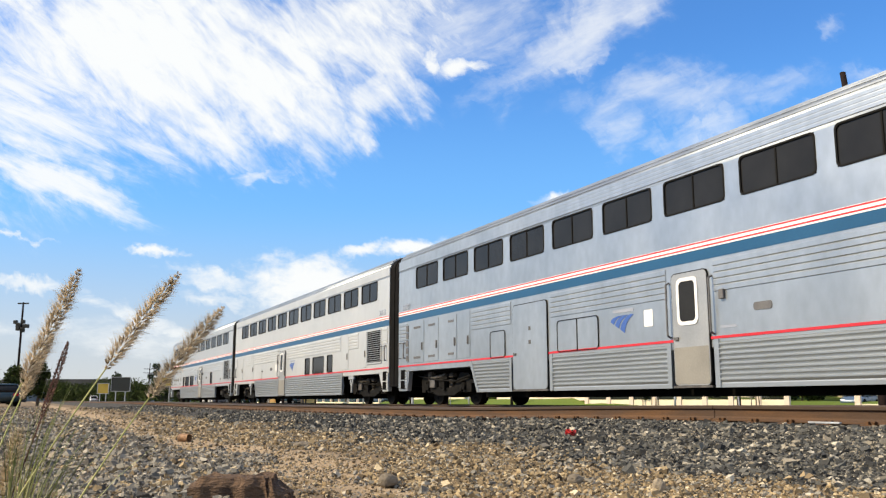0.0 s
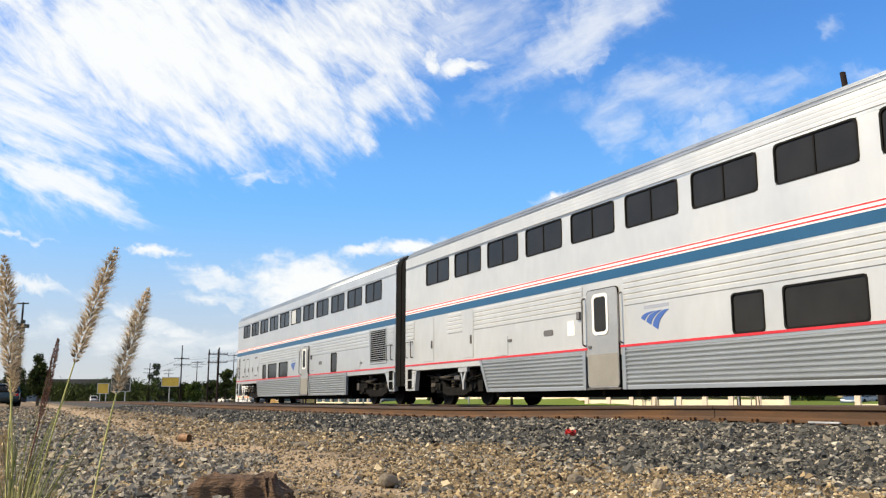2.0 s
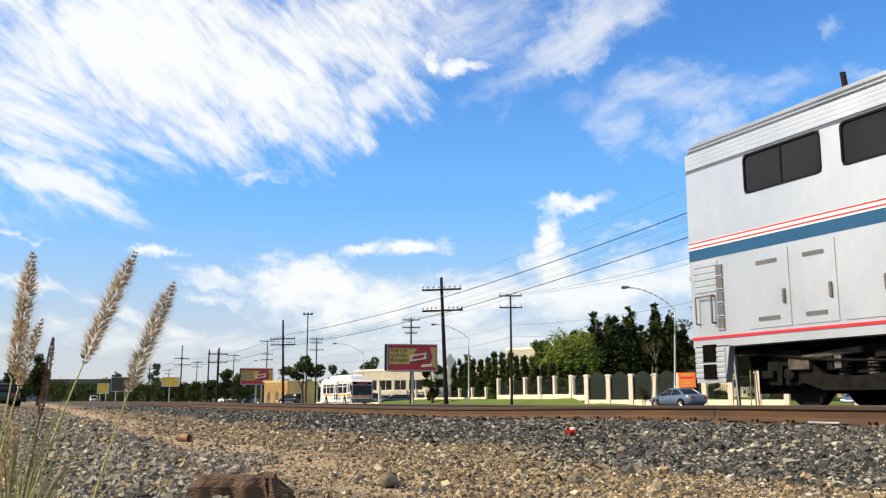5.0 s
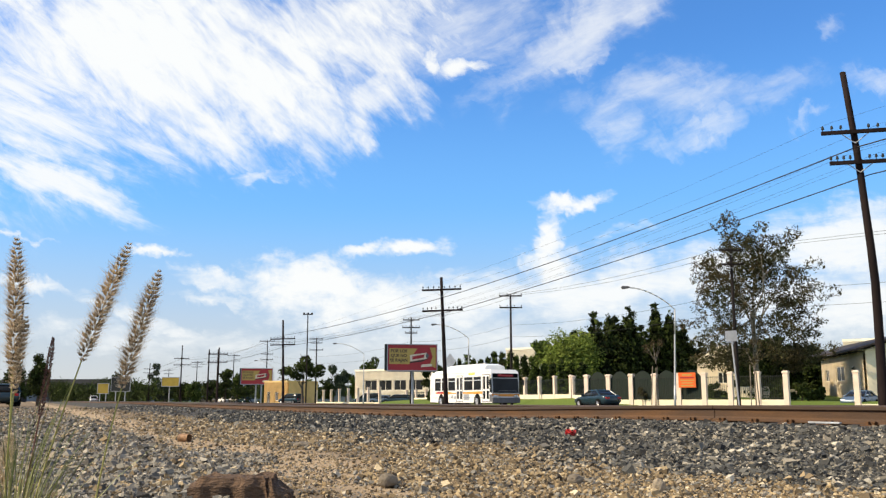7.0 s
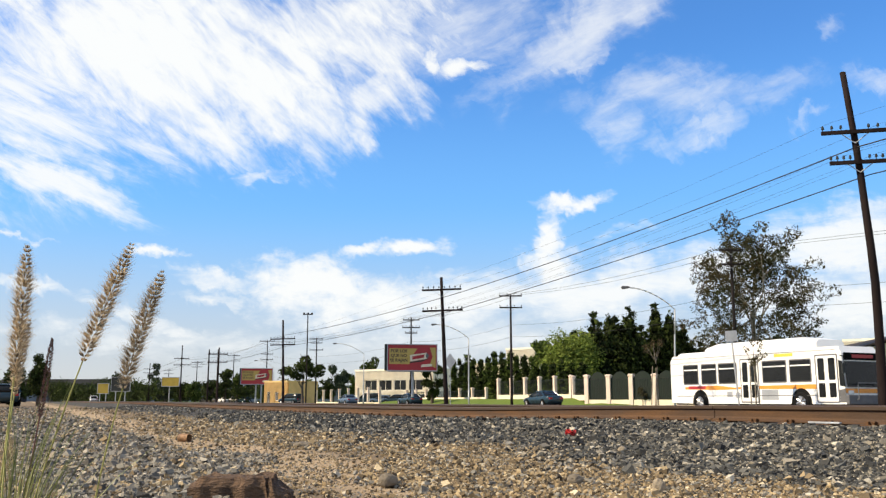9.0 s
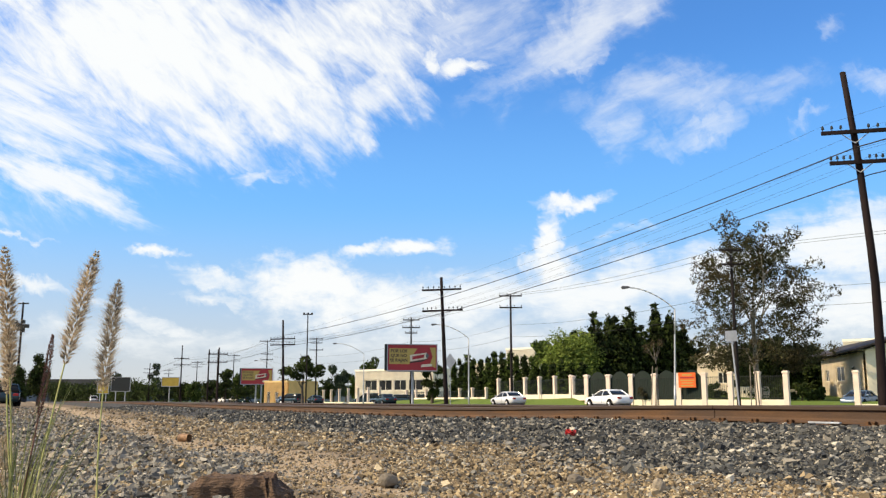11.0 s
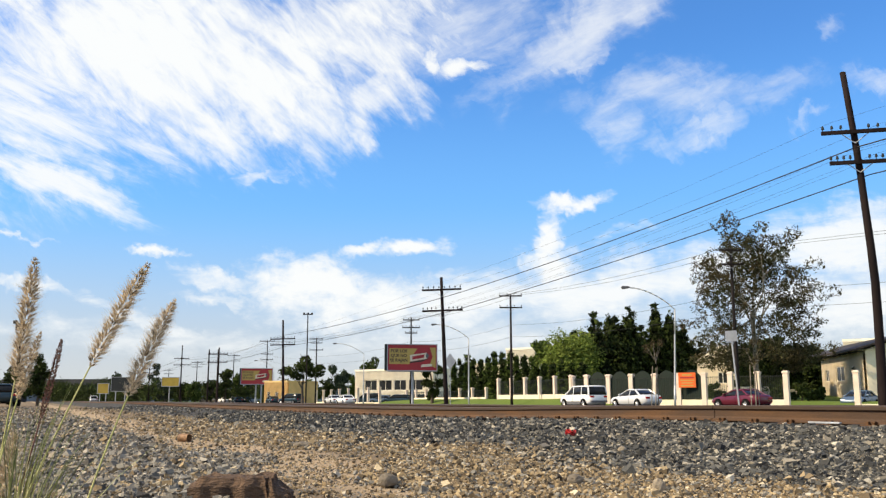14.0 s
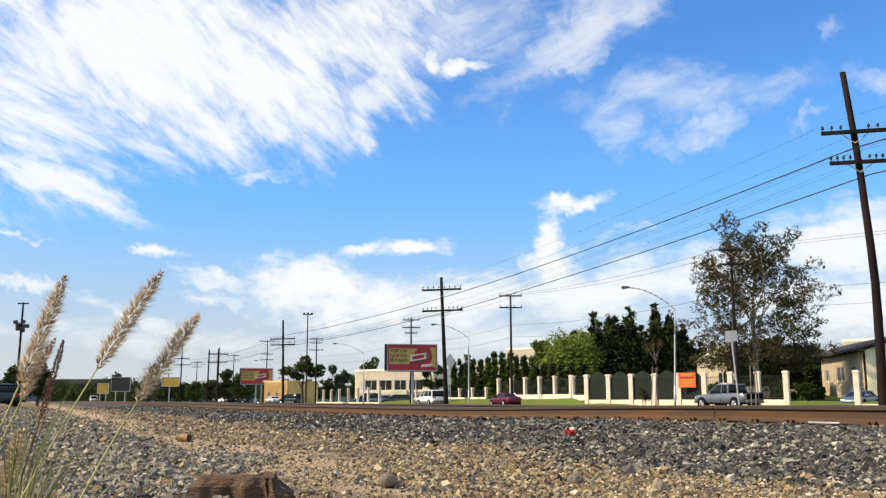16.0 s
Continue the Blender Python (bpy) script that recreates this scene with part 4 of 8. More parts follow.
def passenger_car(spec, label):
    c = thing("passenger_car", pose(12.85, 0, 0), label, "train car", "cars of the train")
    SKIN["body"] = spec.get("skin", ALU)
    car_shell(c, spec)
    for s in (-1, 1):
        for u0, u1 in spec["upper"]:
            pane_window(c, s, u0, u1, WIN_Z0, WIN_Z1, blind=(s < 0 and abs(u0 - spec.get("blind", -9)) < 0.3))
        for u0, u1, z0, z1 in spec["lower"]:
            pane_window(c, s, u0, u1, z0, z1, split=False, r=0.07)
        for u0, u1, z0, z1 in spec.get("blank", ()):
            plate("blanked_window", c, s, u0, u1, z0, z1, SKIN["body"], 0.012, "window opening covered by a steel plate", 0.09)
            bm = B()
            ring(bm, rounded(u2y(u1) - 0.02, u2y(u0) + 0.02, z0 - 0.02, z1 + 0.02, 0.1), rounded(u2y(u1), u2y(u0), z0, z1, 0.09), "x", s * (HALF - 0.002), s * (HALF + 0.022))
            part("window_seal", bm, RUBBER, c)
            if u1 - u0 > 1.2:
                plate("mullion", c, s, (u0 + u1) / 2 - 0.02, (u0 + u1) / 2 + 0.02, z0, z1, RUBBER, 0.018)
        for u0, u1 in spec["flutes"]:
            fluted(c, s, u0, u1, 1.99, 2.585, 5, 0.018, 0.028)
        fluted(c, s, 0.0, LEN, 4.40, 4.72, 4, 0.004, 0.022, SKIN["body"])
        for x, z in ((HALF - 0.075, 4.80), (HALF - 0.15, 4.905), (HALF - 0.26, 4.985), (HALF - 0.42, 5.045), (HALF - 0.75, 5.10)):
            bm = B()
            extrude(bm, [(s * (x - 0.02), z - 0.01), (s * (x + 0.02), z - 0.01), (s * (x + 0.012), z + 0.022), (s * (x - 0.012), z + 0.022)], "y", u2y(LEN), u2y(0))
            part("roof_rib", bm, ALU_ROOF, c)
        for u0, u1 in spec["skirts"]:
            skirt(c, s, u0, u1, 0.46 if u0 == spec["skirts"][0][0] else 0.0)
        for u0, u1 in spec["doors"]:
            side_door(c, s, u0, u1)
        for u0, u1 in spec.get("plain_doors", ()):
            side_door(c, s, u0, u1, False)
        for u0, u1 in spec.get("louvres", ()):
            louvre(c, s, u0, u1, 1.34, 2.58)
        for p in spec.get("panels", ()):
            service_panel(c, s, *p)
        plate("blue_stripe", c, s, 0, LEN, 2.625, 2.835, BLUE, 0.005, "broad blue band")
        plate("white_stripe", c, s, 0, LEN, 2.837, 2.985, WHITE, 0.005, "white band")
        for z in (2.882, 2.963):
            plate("red_stripe", c, s, 0, LEN, z - 0.014, z + 0.014, RED, 0.008, "thin red line")
        gaps = sorted(spec["doors"])
        u = 0.0
        for a, b in gaps + [(LEN, LEN)]:
            if a - u > 0.2:
                plate("sill_stripe", c, s, u, a - 0.02, 1.130, 1.178, RED, 0.016, "thin red line along the sill")
            u = b + 0.02
        end_steps(c, s, 0.05, 0.82)
        end_steps(c, s, LEN - 0.66, LEN - 0.05)
        for u0, n in ((0.12, 0), (LEN - 0.75, 1)):
            fluted(c, s, u0, u0 + 0.62, 1.99, 2.585, 5, 0.018, 0.028)
            bm = B()
            pipe(bm, [(s * (HALF + 0.01), u2y(u0 + 0.08), 1.42), (s * (HALF + 0.08), u2y(u0 + 0.08), 1.42), (s * (HALF + 0.08), u2y(u0 + 0.08), 1.92), (s * (HALF + 0.01), u2y(u0 + 0.08), 1.92)], 0.015)
            pipe(bm, [(s * (HALF + 0.01), u2y(u0 + 0.5), 1.42), (s * (HALF + 0.08), u2y(u0 + 0.5), 1.42), (s * (HALF + 0.08), u2y(u0 + 0.5), 1.92), (s * (HALF + 0.01), u2y(u0 + 0.5), 1.92)], 0.022)
            pipe(bm, [(s * (HALF + 0.08), u2y(u0 + 0.08), 1.92), (s * (HALF + 0.08), u2y(u0 + 0.5), 1.92)], 0.015)
            part("grab_iron", bm, GREYTRIM, c, "dark steel grab iron")
        for e in spec.get("emblems", ()):
            emblem(c, s, e[0], e[1], 1.33)
        for u0, u1, z0, z1 in spec.get("stickers", ()):
            plate("notice", c, s, u0, u1, z0, z1, WHITE, 0.006, "small white paper notice", 0.03)
        for u0, u1 in spec.get("words", ()):
            plate("lettering_bar", c, s, u0, u1, 1.31, 1.36, NUMBER, 0.005, "grey bar in place of small lettering")
        if spec.get("ladder"):
            # dark plates proud of the sheet, painted as the shade of recesses
            for k in range(5):
                z = 1.30 + 0.245 * k
                hole = plate("step_recess", c, s, 0.70, 0.86, z, z + 0.19, GREYTRIM, 0.020, "dark recessed climbing step")
                plate("step_lip", hole, s, 0.69, 0.87, z - 0.02, z, SKIN["body"], 0.034)
        for u in spec.get("lamps", ()):
            bm = B()
            box(bm, min(s * HALF, s * (HALF + 0.06)), max(s * HALF, s * (HALF + 0.06)), u2y(u + 0.12), u2y(u), 1.84, 2.02, 0.01)
            part("side_lamp", bm, GREYTRIM, c)
        for u in spec.get("plates", ()):
            plate("number_window", c, s, u, u + 0.42, 1.56, 1.70, GREYTRIM, 0.012, "small dark framed number window", 0.05)
        for u0, u1, z0, z1 in spec.get("hatches", ()):
            h = plate("small_hatch", c, s, u0, u1, z0, z1, SKIN["body"], 0.014, "small flat filler hatch")
            plate("hatch_latch", h, s, u1 + 0.02, u1 + 0.2, z1 - 0.16, z1 - 0.10, GREYTRIM, 0.03)
        for u, text in spec.get("numbers", ()):
            lettering("car_number", text, 0.26, NUMBER, c, Matrix.Translation((s * (HALF + 0.004), u2y(u), 3.12)) @ Matrix.Rotation(radians(90 * s), 4, "Z") @ Matrix.Rotation(radians(90), 4, "X"), "small grey fleet number")
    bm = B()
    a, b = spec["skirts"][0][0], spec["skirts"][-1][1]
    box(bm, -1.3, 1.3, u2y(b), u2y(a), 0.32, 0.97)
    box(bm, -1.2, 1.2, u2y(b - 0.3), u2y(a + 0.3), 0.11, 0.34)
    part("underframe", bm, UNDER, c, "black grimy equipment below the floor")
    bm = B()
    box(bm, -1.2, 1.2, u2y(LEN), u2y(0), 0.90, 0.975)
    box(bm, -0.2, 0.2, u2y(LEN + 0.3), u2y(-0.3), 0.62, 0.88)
    # added black blocks fill the truck bays in place of real shade
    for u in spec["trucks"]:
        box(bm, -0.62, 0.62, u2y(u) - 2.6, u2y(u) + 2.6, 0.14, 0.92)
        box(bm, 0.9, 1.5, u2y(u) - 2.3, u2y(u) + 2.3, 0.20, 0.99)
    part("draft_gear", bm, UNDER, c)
    bm = B()
    for k in range(2):
        y = u2y(LEN) - 0.01 - k * 0.44
        out = [(x * (0.99 - 0.012 * (k % 2)), z if z < 1 else z - 0.03 - 0.012 * (k % 2)) for x, z in wall_profile(-1) + wall_profile(1)[::-1][1:]]
        extrude(bm, [(x, max(0.5, z)) if z > 1 else (x, 0.5) for x, z in out], "y", y - 0.42, y)
    if not spec.get("front"):
        part("diaphragm", bm, DIAPHRAGM, c, "dark rubber gangway bellows between the cars")
    else:
        bm.free()
    wheels = []
    for u in spec["trucks"]:
        truck(c, u2y(u), wheels, spec.get("brackets", False))
    return c, wheels


def row(u0, n=11):
    return [(round(u0 + 2.10 * i, 3), round(u0 + 2.10 * i + 1.69, 3)) for i in range(n)]


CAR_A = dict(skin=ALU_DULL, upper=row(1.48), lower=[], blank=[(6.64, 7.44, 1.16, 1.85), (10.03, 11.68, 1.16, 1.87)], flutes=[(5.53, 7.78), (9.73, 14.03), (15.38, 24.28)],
             skirts=[(5.40, 7.83), (9.68, 14.13), (15.33, 20.18)], doors=[(14.23, 15.22)], plain_doors=[(7.93, 9.58)], panels=[(1.08, 2.13), (2.26, 3.23), (3.78, 4.53), (4.66, 5.40, 1.24, 2.55, False)],
             emblems=[(12.15, 12.98)], stickers=[(13.30, 13.58, 1.50, 1.84)], lamps=[15.53], plates=[16.33], words=[(15.50, 15.90)], trucks=[2.98, 22.18], numbers=[(0.66, "31029")], ladder=True)
CAR_B = dict(brackets=True, upper=row(1.70), lower=[(15.20, 15.96, 1.19, 1.90), (16.40, 18.05, 1.19, 1.90), (18.50, 19.24, 1.19, 1.90)], flutes=[(3.30, 4.30), (5.05, 10.50), (12.05, 20.30), (21.30, 22.40)],
             skirts=[(5.40, 10.60), (11.95, 20.60)], doors=[(10.70, 11.85)], louvres=[(23.40, 24.90)], panels=[(1.40, 2.30, 1.24, 2.55, False), (4.30, 5.00, 1.24, 2.55, False), (20.52, 21.27, 1.24, 2.55, False), (22.60, 23.31, 1.24, 2.55, False)],
             emblems=[(12.60, 13.50)], stickers=[(9.85, 10.15, 1.50, 1.84)], lamps=[10.30], plates=[8.80], trucks=[3.10, 22.70], numbers=[(24.95, "34113")], hatches=[(6.3, 7.0, 1.2, 1.7)])
CAR_C = dict(skin=ALU_MID, upper=row(1.53), lower=[(6.54, 7.29, 1.19, 1.90), (7.74, 9.47, 1.19, 1.90), (9.94, 11.61, 1.19, 1.90), (18.44, 19.18, 1.20, 1.96)], flutes=[(5.81, 13.86), (15.46, 23.06)],
             skirts=[(5.31, 13.96), (15.36, 20.51)], doors=[(14.06, 15.24)], louvres=[(23.16, 24.81)], panels=[(1.46, 2.41), (2.51, 3.36), (3.46, 4.36, 1.24, 2.0, False), (4.41, 5.66)],
             emblems=[(12.21, 13.09)], lamps=[15.56], plates=[16.76], trucks=[3.26, 22.86], blind=12.03, ladder=True, words=[(15.52, 15.98)], hatches=[(21.4, 22.05, 1.2, 1.56)])

TRAIN_SPEED = 13.55
car_a, wheels_a = passenger_car(CAR_A, "silver double-deck coach with red, white and blue stripes, rolling")
car_b, wheels_b = passenger_car(CAR_B, "silver double-deck coach with lower windows and a side grille, coupled mid-train")
car_c, wheels_c = passenger_car(CAR_C, "silver double-deck sleeping coach, last in the moving train")
TRAIN = [(car_a, wheels_a, 27.78), (car_b, wheels_b, 54.28), (car_c, wheels_c, 80.78)]
# ---- beyond the tracks: poles, lamps, wires ----
def between(pts, y):
    """The second number of a list of pairs, read off between them."""
    for (ya, za), (yb, zb) in zip(pts, pts[1:]):
        if ya <= y <= yb:
            return za + (zb - za) * (y - ya) / (yb - ya)
    return pts[-1][1] if y > pts[0][0] else pts[0][1]


def utility_pole(foot, height, arms, mat, label, turn=0.0, lean=0.0, r=0.17, group="utility poles", warp=(), arm_turn=0.0):
    """arms: (height, half length, insulators); warp: (height, sideways offset) of a crooked pole."""
    def aside(z):
        return between(warp, z) if warp else 0.0
    p = thing("utility_pole", pose(*foot, 0, lean, turn), label, "utility pole", group)
    bm = B()
    n = 10 if warp else 5
    rings = []
    for i in range(n + 1):
        z, k = -0.8 + (height + 0.8) * i / n, r * (1 - 0.4 * i / n)
        rings.append([(aside(z) + k * math.cos(math.pi * j / 5), k * math.sin(math.pi * j / 5), z) for j in range(10)])
    loft(bm, rings)
    part("pole", bm, mat, p, smooth=True)
    for z, half, pins in arms:
        bm = B()
        box(bm, -half, half, -r - 0.10, -r + 0.02, z - 0.065, z + 0.065)
        a = part("crossarm", bm, mat, p)
        a.matrix_basis = pose(aside(z), 0, 0, 0, 0, arm_turn)
        bm = B()
        for s in (-1, 1):
            rod(bm, (s * half * 0.42, -r - 0.04, z - 0.05), (0, -r * 0.8, z - half * 0.36), 0.018, 0.018, 5)
        part("brace", bm, GALV, a)
        for i in range(pins):
            x = -half * 0.95 + 1.9 * half * i / max(1, pins - 1)
            if abs(x) < 0.16:
                continue
            bm = B()
            rod(bm, (x, -r - 0.04, z + 0.06), (x, -r - 0.04, z + 0.17), 0.016, 0.016, 5)
            rod(bm, (x, -r - 0.04, z + 0.15), (x, -r - 0.04, z + 0.27), 0.055, 0.035, 7)
            part("insulator", bm, IRON, a)
    return p


NEAR_LINE = [  # foot, height, arms
    ((27.14, 21.73, -0.24), 12.4, [(10.04, 1.16, 8), (8.89, 1.04, 10)], 0.0),
    ((27.48, 58.33, -0.24), 9.35, [(8.4, 1.45, 8), (6.85, 1.5, 10)], 3.2),
    ((27.71, 104.72, -0.24), 10.0, [(7.7, 1.5, 8), (7.0, 1.5, 10)], 2.5),
    ((29.32, 154.39, -0.24), 9.4, [(8.3, 1.6, 6), (6.9, 1.6, 6)], 0),
    ((28.08, 187.46, -0.24), 11.6, [(8.9, 1.6, 6), (7.6, 1.6, 6)], 0),
    ((29.79, 255.01, -0.24), 10.5, [(9.0, 1.6, 4), (7.9, 1.6, 4)], 0),
]
for i, (foot, h, arms, lean) in enumerate(NEAR_LINE):
    utility_pole(foot, h, arms, POLE, "dark creosoted timber pole with two crossarms beside the tracks", -25, -lean * 0.7, 0.175, "trackside poles", ((0, 0.02), (2.4, 0.09), (4.4, 0.11), (5.7, 0.06), (7.6, -0.05), (8.9, -0.12), (9.9, -0.21), (12.5, -0.46)) if i == 0 else (), -13 if i == 0 else 0)
FAR_LINE = [
    ((44.14, 46.63, -0.1), 10.8, [(10.6, 0.85, 4), (9.6, 0.75, 3)]),
    ((44.06, 78.05, -0.1), 11.0, [(10.75, 1.15, 4), (9.55, 1.15, 4)]),
    ((44.75, 105.74, -0.1), 11.0, [(10.6, 1.1, 4), (9.6, 1.15, 6), (8.9, 0.8, 4)]),
    ((44.88, 148.25, -0.1), 11.0, [(10.8, 1.1, 4), (10.1, 1.0, 4), (8.9, 1.2, 2)]),
    ((44.97, 184.06, -0.1), 12.9, [(12.6, 1.6, 4), (9.9, 1.3, 4), (8.7, 1.3, 3)]),
    ((45.42, 219.71, -0.1), 11.6, [(11.2, 1.6, 4), (9.9, 1.6, 4)]),
    ((41.58, 249.51, -0.1), 11.0, [(10.6, 1.5, 4), (9.4, 1.5, 4)]),
    ((43.2, 315.98, -0.1), 11.0, [(10.6, 1.6, 4), (9.4, 1.6, 4)]),
]
for foot, h, arms in FAR_LINE:
    utility_pole(foot, h, arms, POLE_GREY, "weathered timber utility pole with crossarms beside the street", -25, 0, 0.15, "street poles")
# a two-pole frame far down the line
frame_poles = thing("pole_frame", pose(*(28.82, 156.86, -0.24), 0, 0, -25), "dark timber frame of two poles far along the line", "pole frame")
for x in (-0.75, 0.85):
    bm = B()
    rod(bm, (x, 0, -0.6), (x, 0, 9.2), 0.16, 0.11, 8)
    part("pole", bm, POLE, frame_poles)
bm = B()
box(bm, -1.0, 2.4, -0.06, 0.06, 8.3, 8.45)
box(bm, -1.0, 2.4, -0.06, 0.06, 6.9, 7.05)
part("crossarm", bm, POLE, frame_poles)


def wire(name, pts, sag, r, label):
    """One cable slung through the given points."""
    c = bpy.data.curves.new(name, "CURVE")
    c.dimensions, c.bevel_depth, c.bevel_resolution = "3D", r, 0
    run = []
    for a, b in zip(pts, pts[1:]):
        for i in range(14):
            t = i / 14
            run.append(a.lerp(b, t) - Vector((0, 0, sag * 4 * t * (1 - t))))
    run.append(pts[-1])
    sp = c.splines.new("POLY")
    sp.points.add(len(run) - 1)
    for q, p in zip(sp.points, run):
        q.co = (*p, 1)
    c.materials.append(WIRE)
    ob = new(name, c)
    me = bpy.data.meshes.new_from_object(ob.evaluated_get(bpy.context.evaluated_depsgraph_get()))
    bpy.data.objects.remove(ob)
    return tagged(new(name, me), label, "cable", "overhead cables")


ACROSS = Vector((math.cos(radians(-25)), math.sin(radians(-25)), 0))
NEAR_FEET = [Vector((27.4, -22.0, -0.24))] + [Vector(f) for f, _, _, _ in NEAR_LINE]


def near_wire(name, side, heights, sag, r, label):
    wire(name, [f + ACROSS * side + Vector((0, 0, h + 0.24)) for f, h in zip(NEAR_FEET, heights)], sag, r, label)


near_wire("power_cable", -0.22, (9.4, 9.25, 7.6, 7.9, 7.6, 8.6, 8.6), 0.25, 0.024, "thick dark cable slung between the trackside poles")
near_wire("power_cable", 0.22, (8.3, 8.22, 6.55, 6.6, 6.6, 7.4, 7.4), 0.2, 0.022, "dark cable slung low between the trackside poles")
for side in (-1.05, 0.85):
    near_wire("signal_wire", side, (10.3, 10.2, 8.5, 7.8, 8.3, 8.9, 9.0), 0.35, 0.0045, "thin wire strung on the upper trackside crossarms")
for side in (-0.7, -0.35, 0.6, 0.95):
    near_wire("signal_wire", side, (9.2, 9.05, 6.95, 7.1, 6.9, 7.6, 7.9), 0.35, 0.0045, "thin wire strung on the lower trackside crossarms")
FAR_FEET = [(Vector((62.0, -10.0, -0.1)), 11.0)] + [(Vector(f), h) for f, h, _ in FAR_LINE]
for side, drop in ((-0.8, 0.1), (0.8, 0.1), (0.0, 3.2), (0.1, 4.4)):
    wire("street_wire", [f + ACROSS * side + Vector((0, 0, h - drop)) for f, h in FAR_FEET], 0.5, 0.011, "thin street cable running from pole to pole")


def street_lamp(foot, height, reach, lean=0.0):
    p = thing("street_lamp", pose(*foot, 0, lean, -25), "grey steel street lamp with a long curved arm", "street lamp", "street lamps")
    bm = B()
    for i in range(4):
        rod(bm, (0, 0, -0.6 + (height + 0.5) * i / 4), (0, 0, -0.6 + (height + 0.5) * (i + 1) / 4), 0.10 - 0.012 * i, 0.10 - 0.012 * (i + 1), 10, i in (0, 3))
    part("pole", bm, GALV, p, smooth=True)
    bm = B()
    pts = []
    for i in range(9):
        t = i / 8
        pts.append((-reach * t, 0, height - 0.15 + 1.55 * math.sin(t * math.pi * 0.5) ** 0.85))
    pipe(bm, pts, 0.045, 8)
    part("arm", bm, GALV, p, smooth=True)
    bm = B()
    z = pts[-1][2]
    extrude(bm, [(-reach - 0.62, z - 0.02), (-reach - 0.55, z + 0.10), (-reach - 0.1, z + 0.09), (-reach + 0.05, z + 0.03), (-reach - 0.1, z - 0.06), (-reach - 0.5, z - 0.14)], "y", -0.15, 0.15)
    part("lamp_head", bm, GREYTRIM, p, "grey cobra-head lamp")
    return p


street_lamp((44.19, 53.33, -0.08), 7.2, 3.5, 2.4)
street_lamp((44.25, 88.04, -0.08), 7.2, 3.6)
street_lamp((44.4, 122.7, -0.08), 7.1, 4.0)
street_lamp((46.87, 185.42, -0.08), 7.2, 3.6)

mast = thing("light_mast", pose(*(40.22, 138.1, -0.1), 0, 0, -25), "tall thin mast with a short lamp bar on top", "light mast")
bm = B()
rod(bm, (0, 0, -0.6), (0, 0, 14.1), 0.13, 0.08, 8)
part("pole", bm, POLE_GREY, mast)
bm = B()
box(bm, -0.8, 0.8, -0.1, 0.1, 13.95, 14.1)
for x in (-0.65, 0, 0.65):
    box(bm, x - 0.15, x + 0.15, -0.2, 0.2, 14.1, 14.3, 0.03)
part("lamp_bar", bm, GREYTRIM, mast)

flood = thing("floodlight_mast", pose(*(-1.26, 107.03, -0.3), 0, 0, -25), "dark floodlight mast with a cluster of lamps", "light mast")
bm = B()
rod(bm, (0, 0, -0.3), (0, 0, 11.1), 0.16, 0.10, 8)
part("pole", bm, POLE, flood)
bm = B()
box(bm, -0.6, 0.6, -0.08, 0.08, 10.9, 11.05)
part("top_bar", bm, IRON, flood)
rng = random.Random(3)
for i in range(9):
    bm = B()
    x, z = rng.uniform(-0.65, 0.65), rng.uniform(7.9, 9.1)
    box(bm, x - 0.2, x + 0.2, -0.3, 0.1, z - 0.2, z + 0.2, 0.04)
    part("floodlight", bm, IRON, flood)


def sign_on_post(name, foot, z, w, h, mat, label, cat, turn=-25, diamond=False, post=0.04, lean=0.0):
    p = thing(name, pose(*foot, 0, lean, turn), label, cat)
    bm = B()
    rod(bm, (0, 0.05, -0.6), (0, 0.05, z + h * 0.4), post, post, 7)
    part("post", bm, GALV, p)
    bm = B()
    o = [(0, z - h / 2), (w / 2, z), (0, z + h / 2), (-w / 2, z)] if diamond else rounded(-w / 2, w / 2, z - h / 2, z + h / 2, 0.05)
    extrude(bm, o, "y", -0.015, 0.01)
    part("panel", bm, mat, p)
    return p


sign_on_post("road_sign", (31.0, 32.74, -0.2), 3.38, 0.54, 0.52, SIGNBACK, "bare metal back of a square road sign on a post", "road sign", -40, lean=-3.2)
sign_on_post("road_sign", (34.95, 73.33, -0.2), 3.85, 1.1, 1.5, SIGNBACK, "grey back of a diamond road sign on a thin post", "road sign", -25, True)


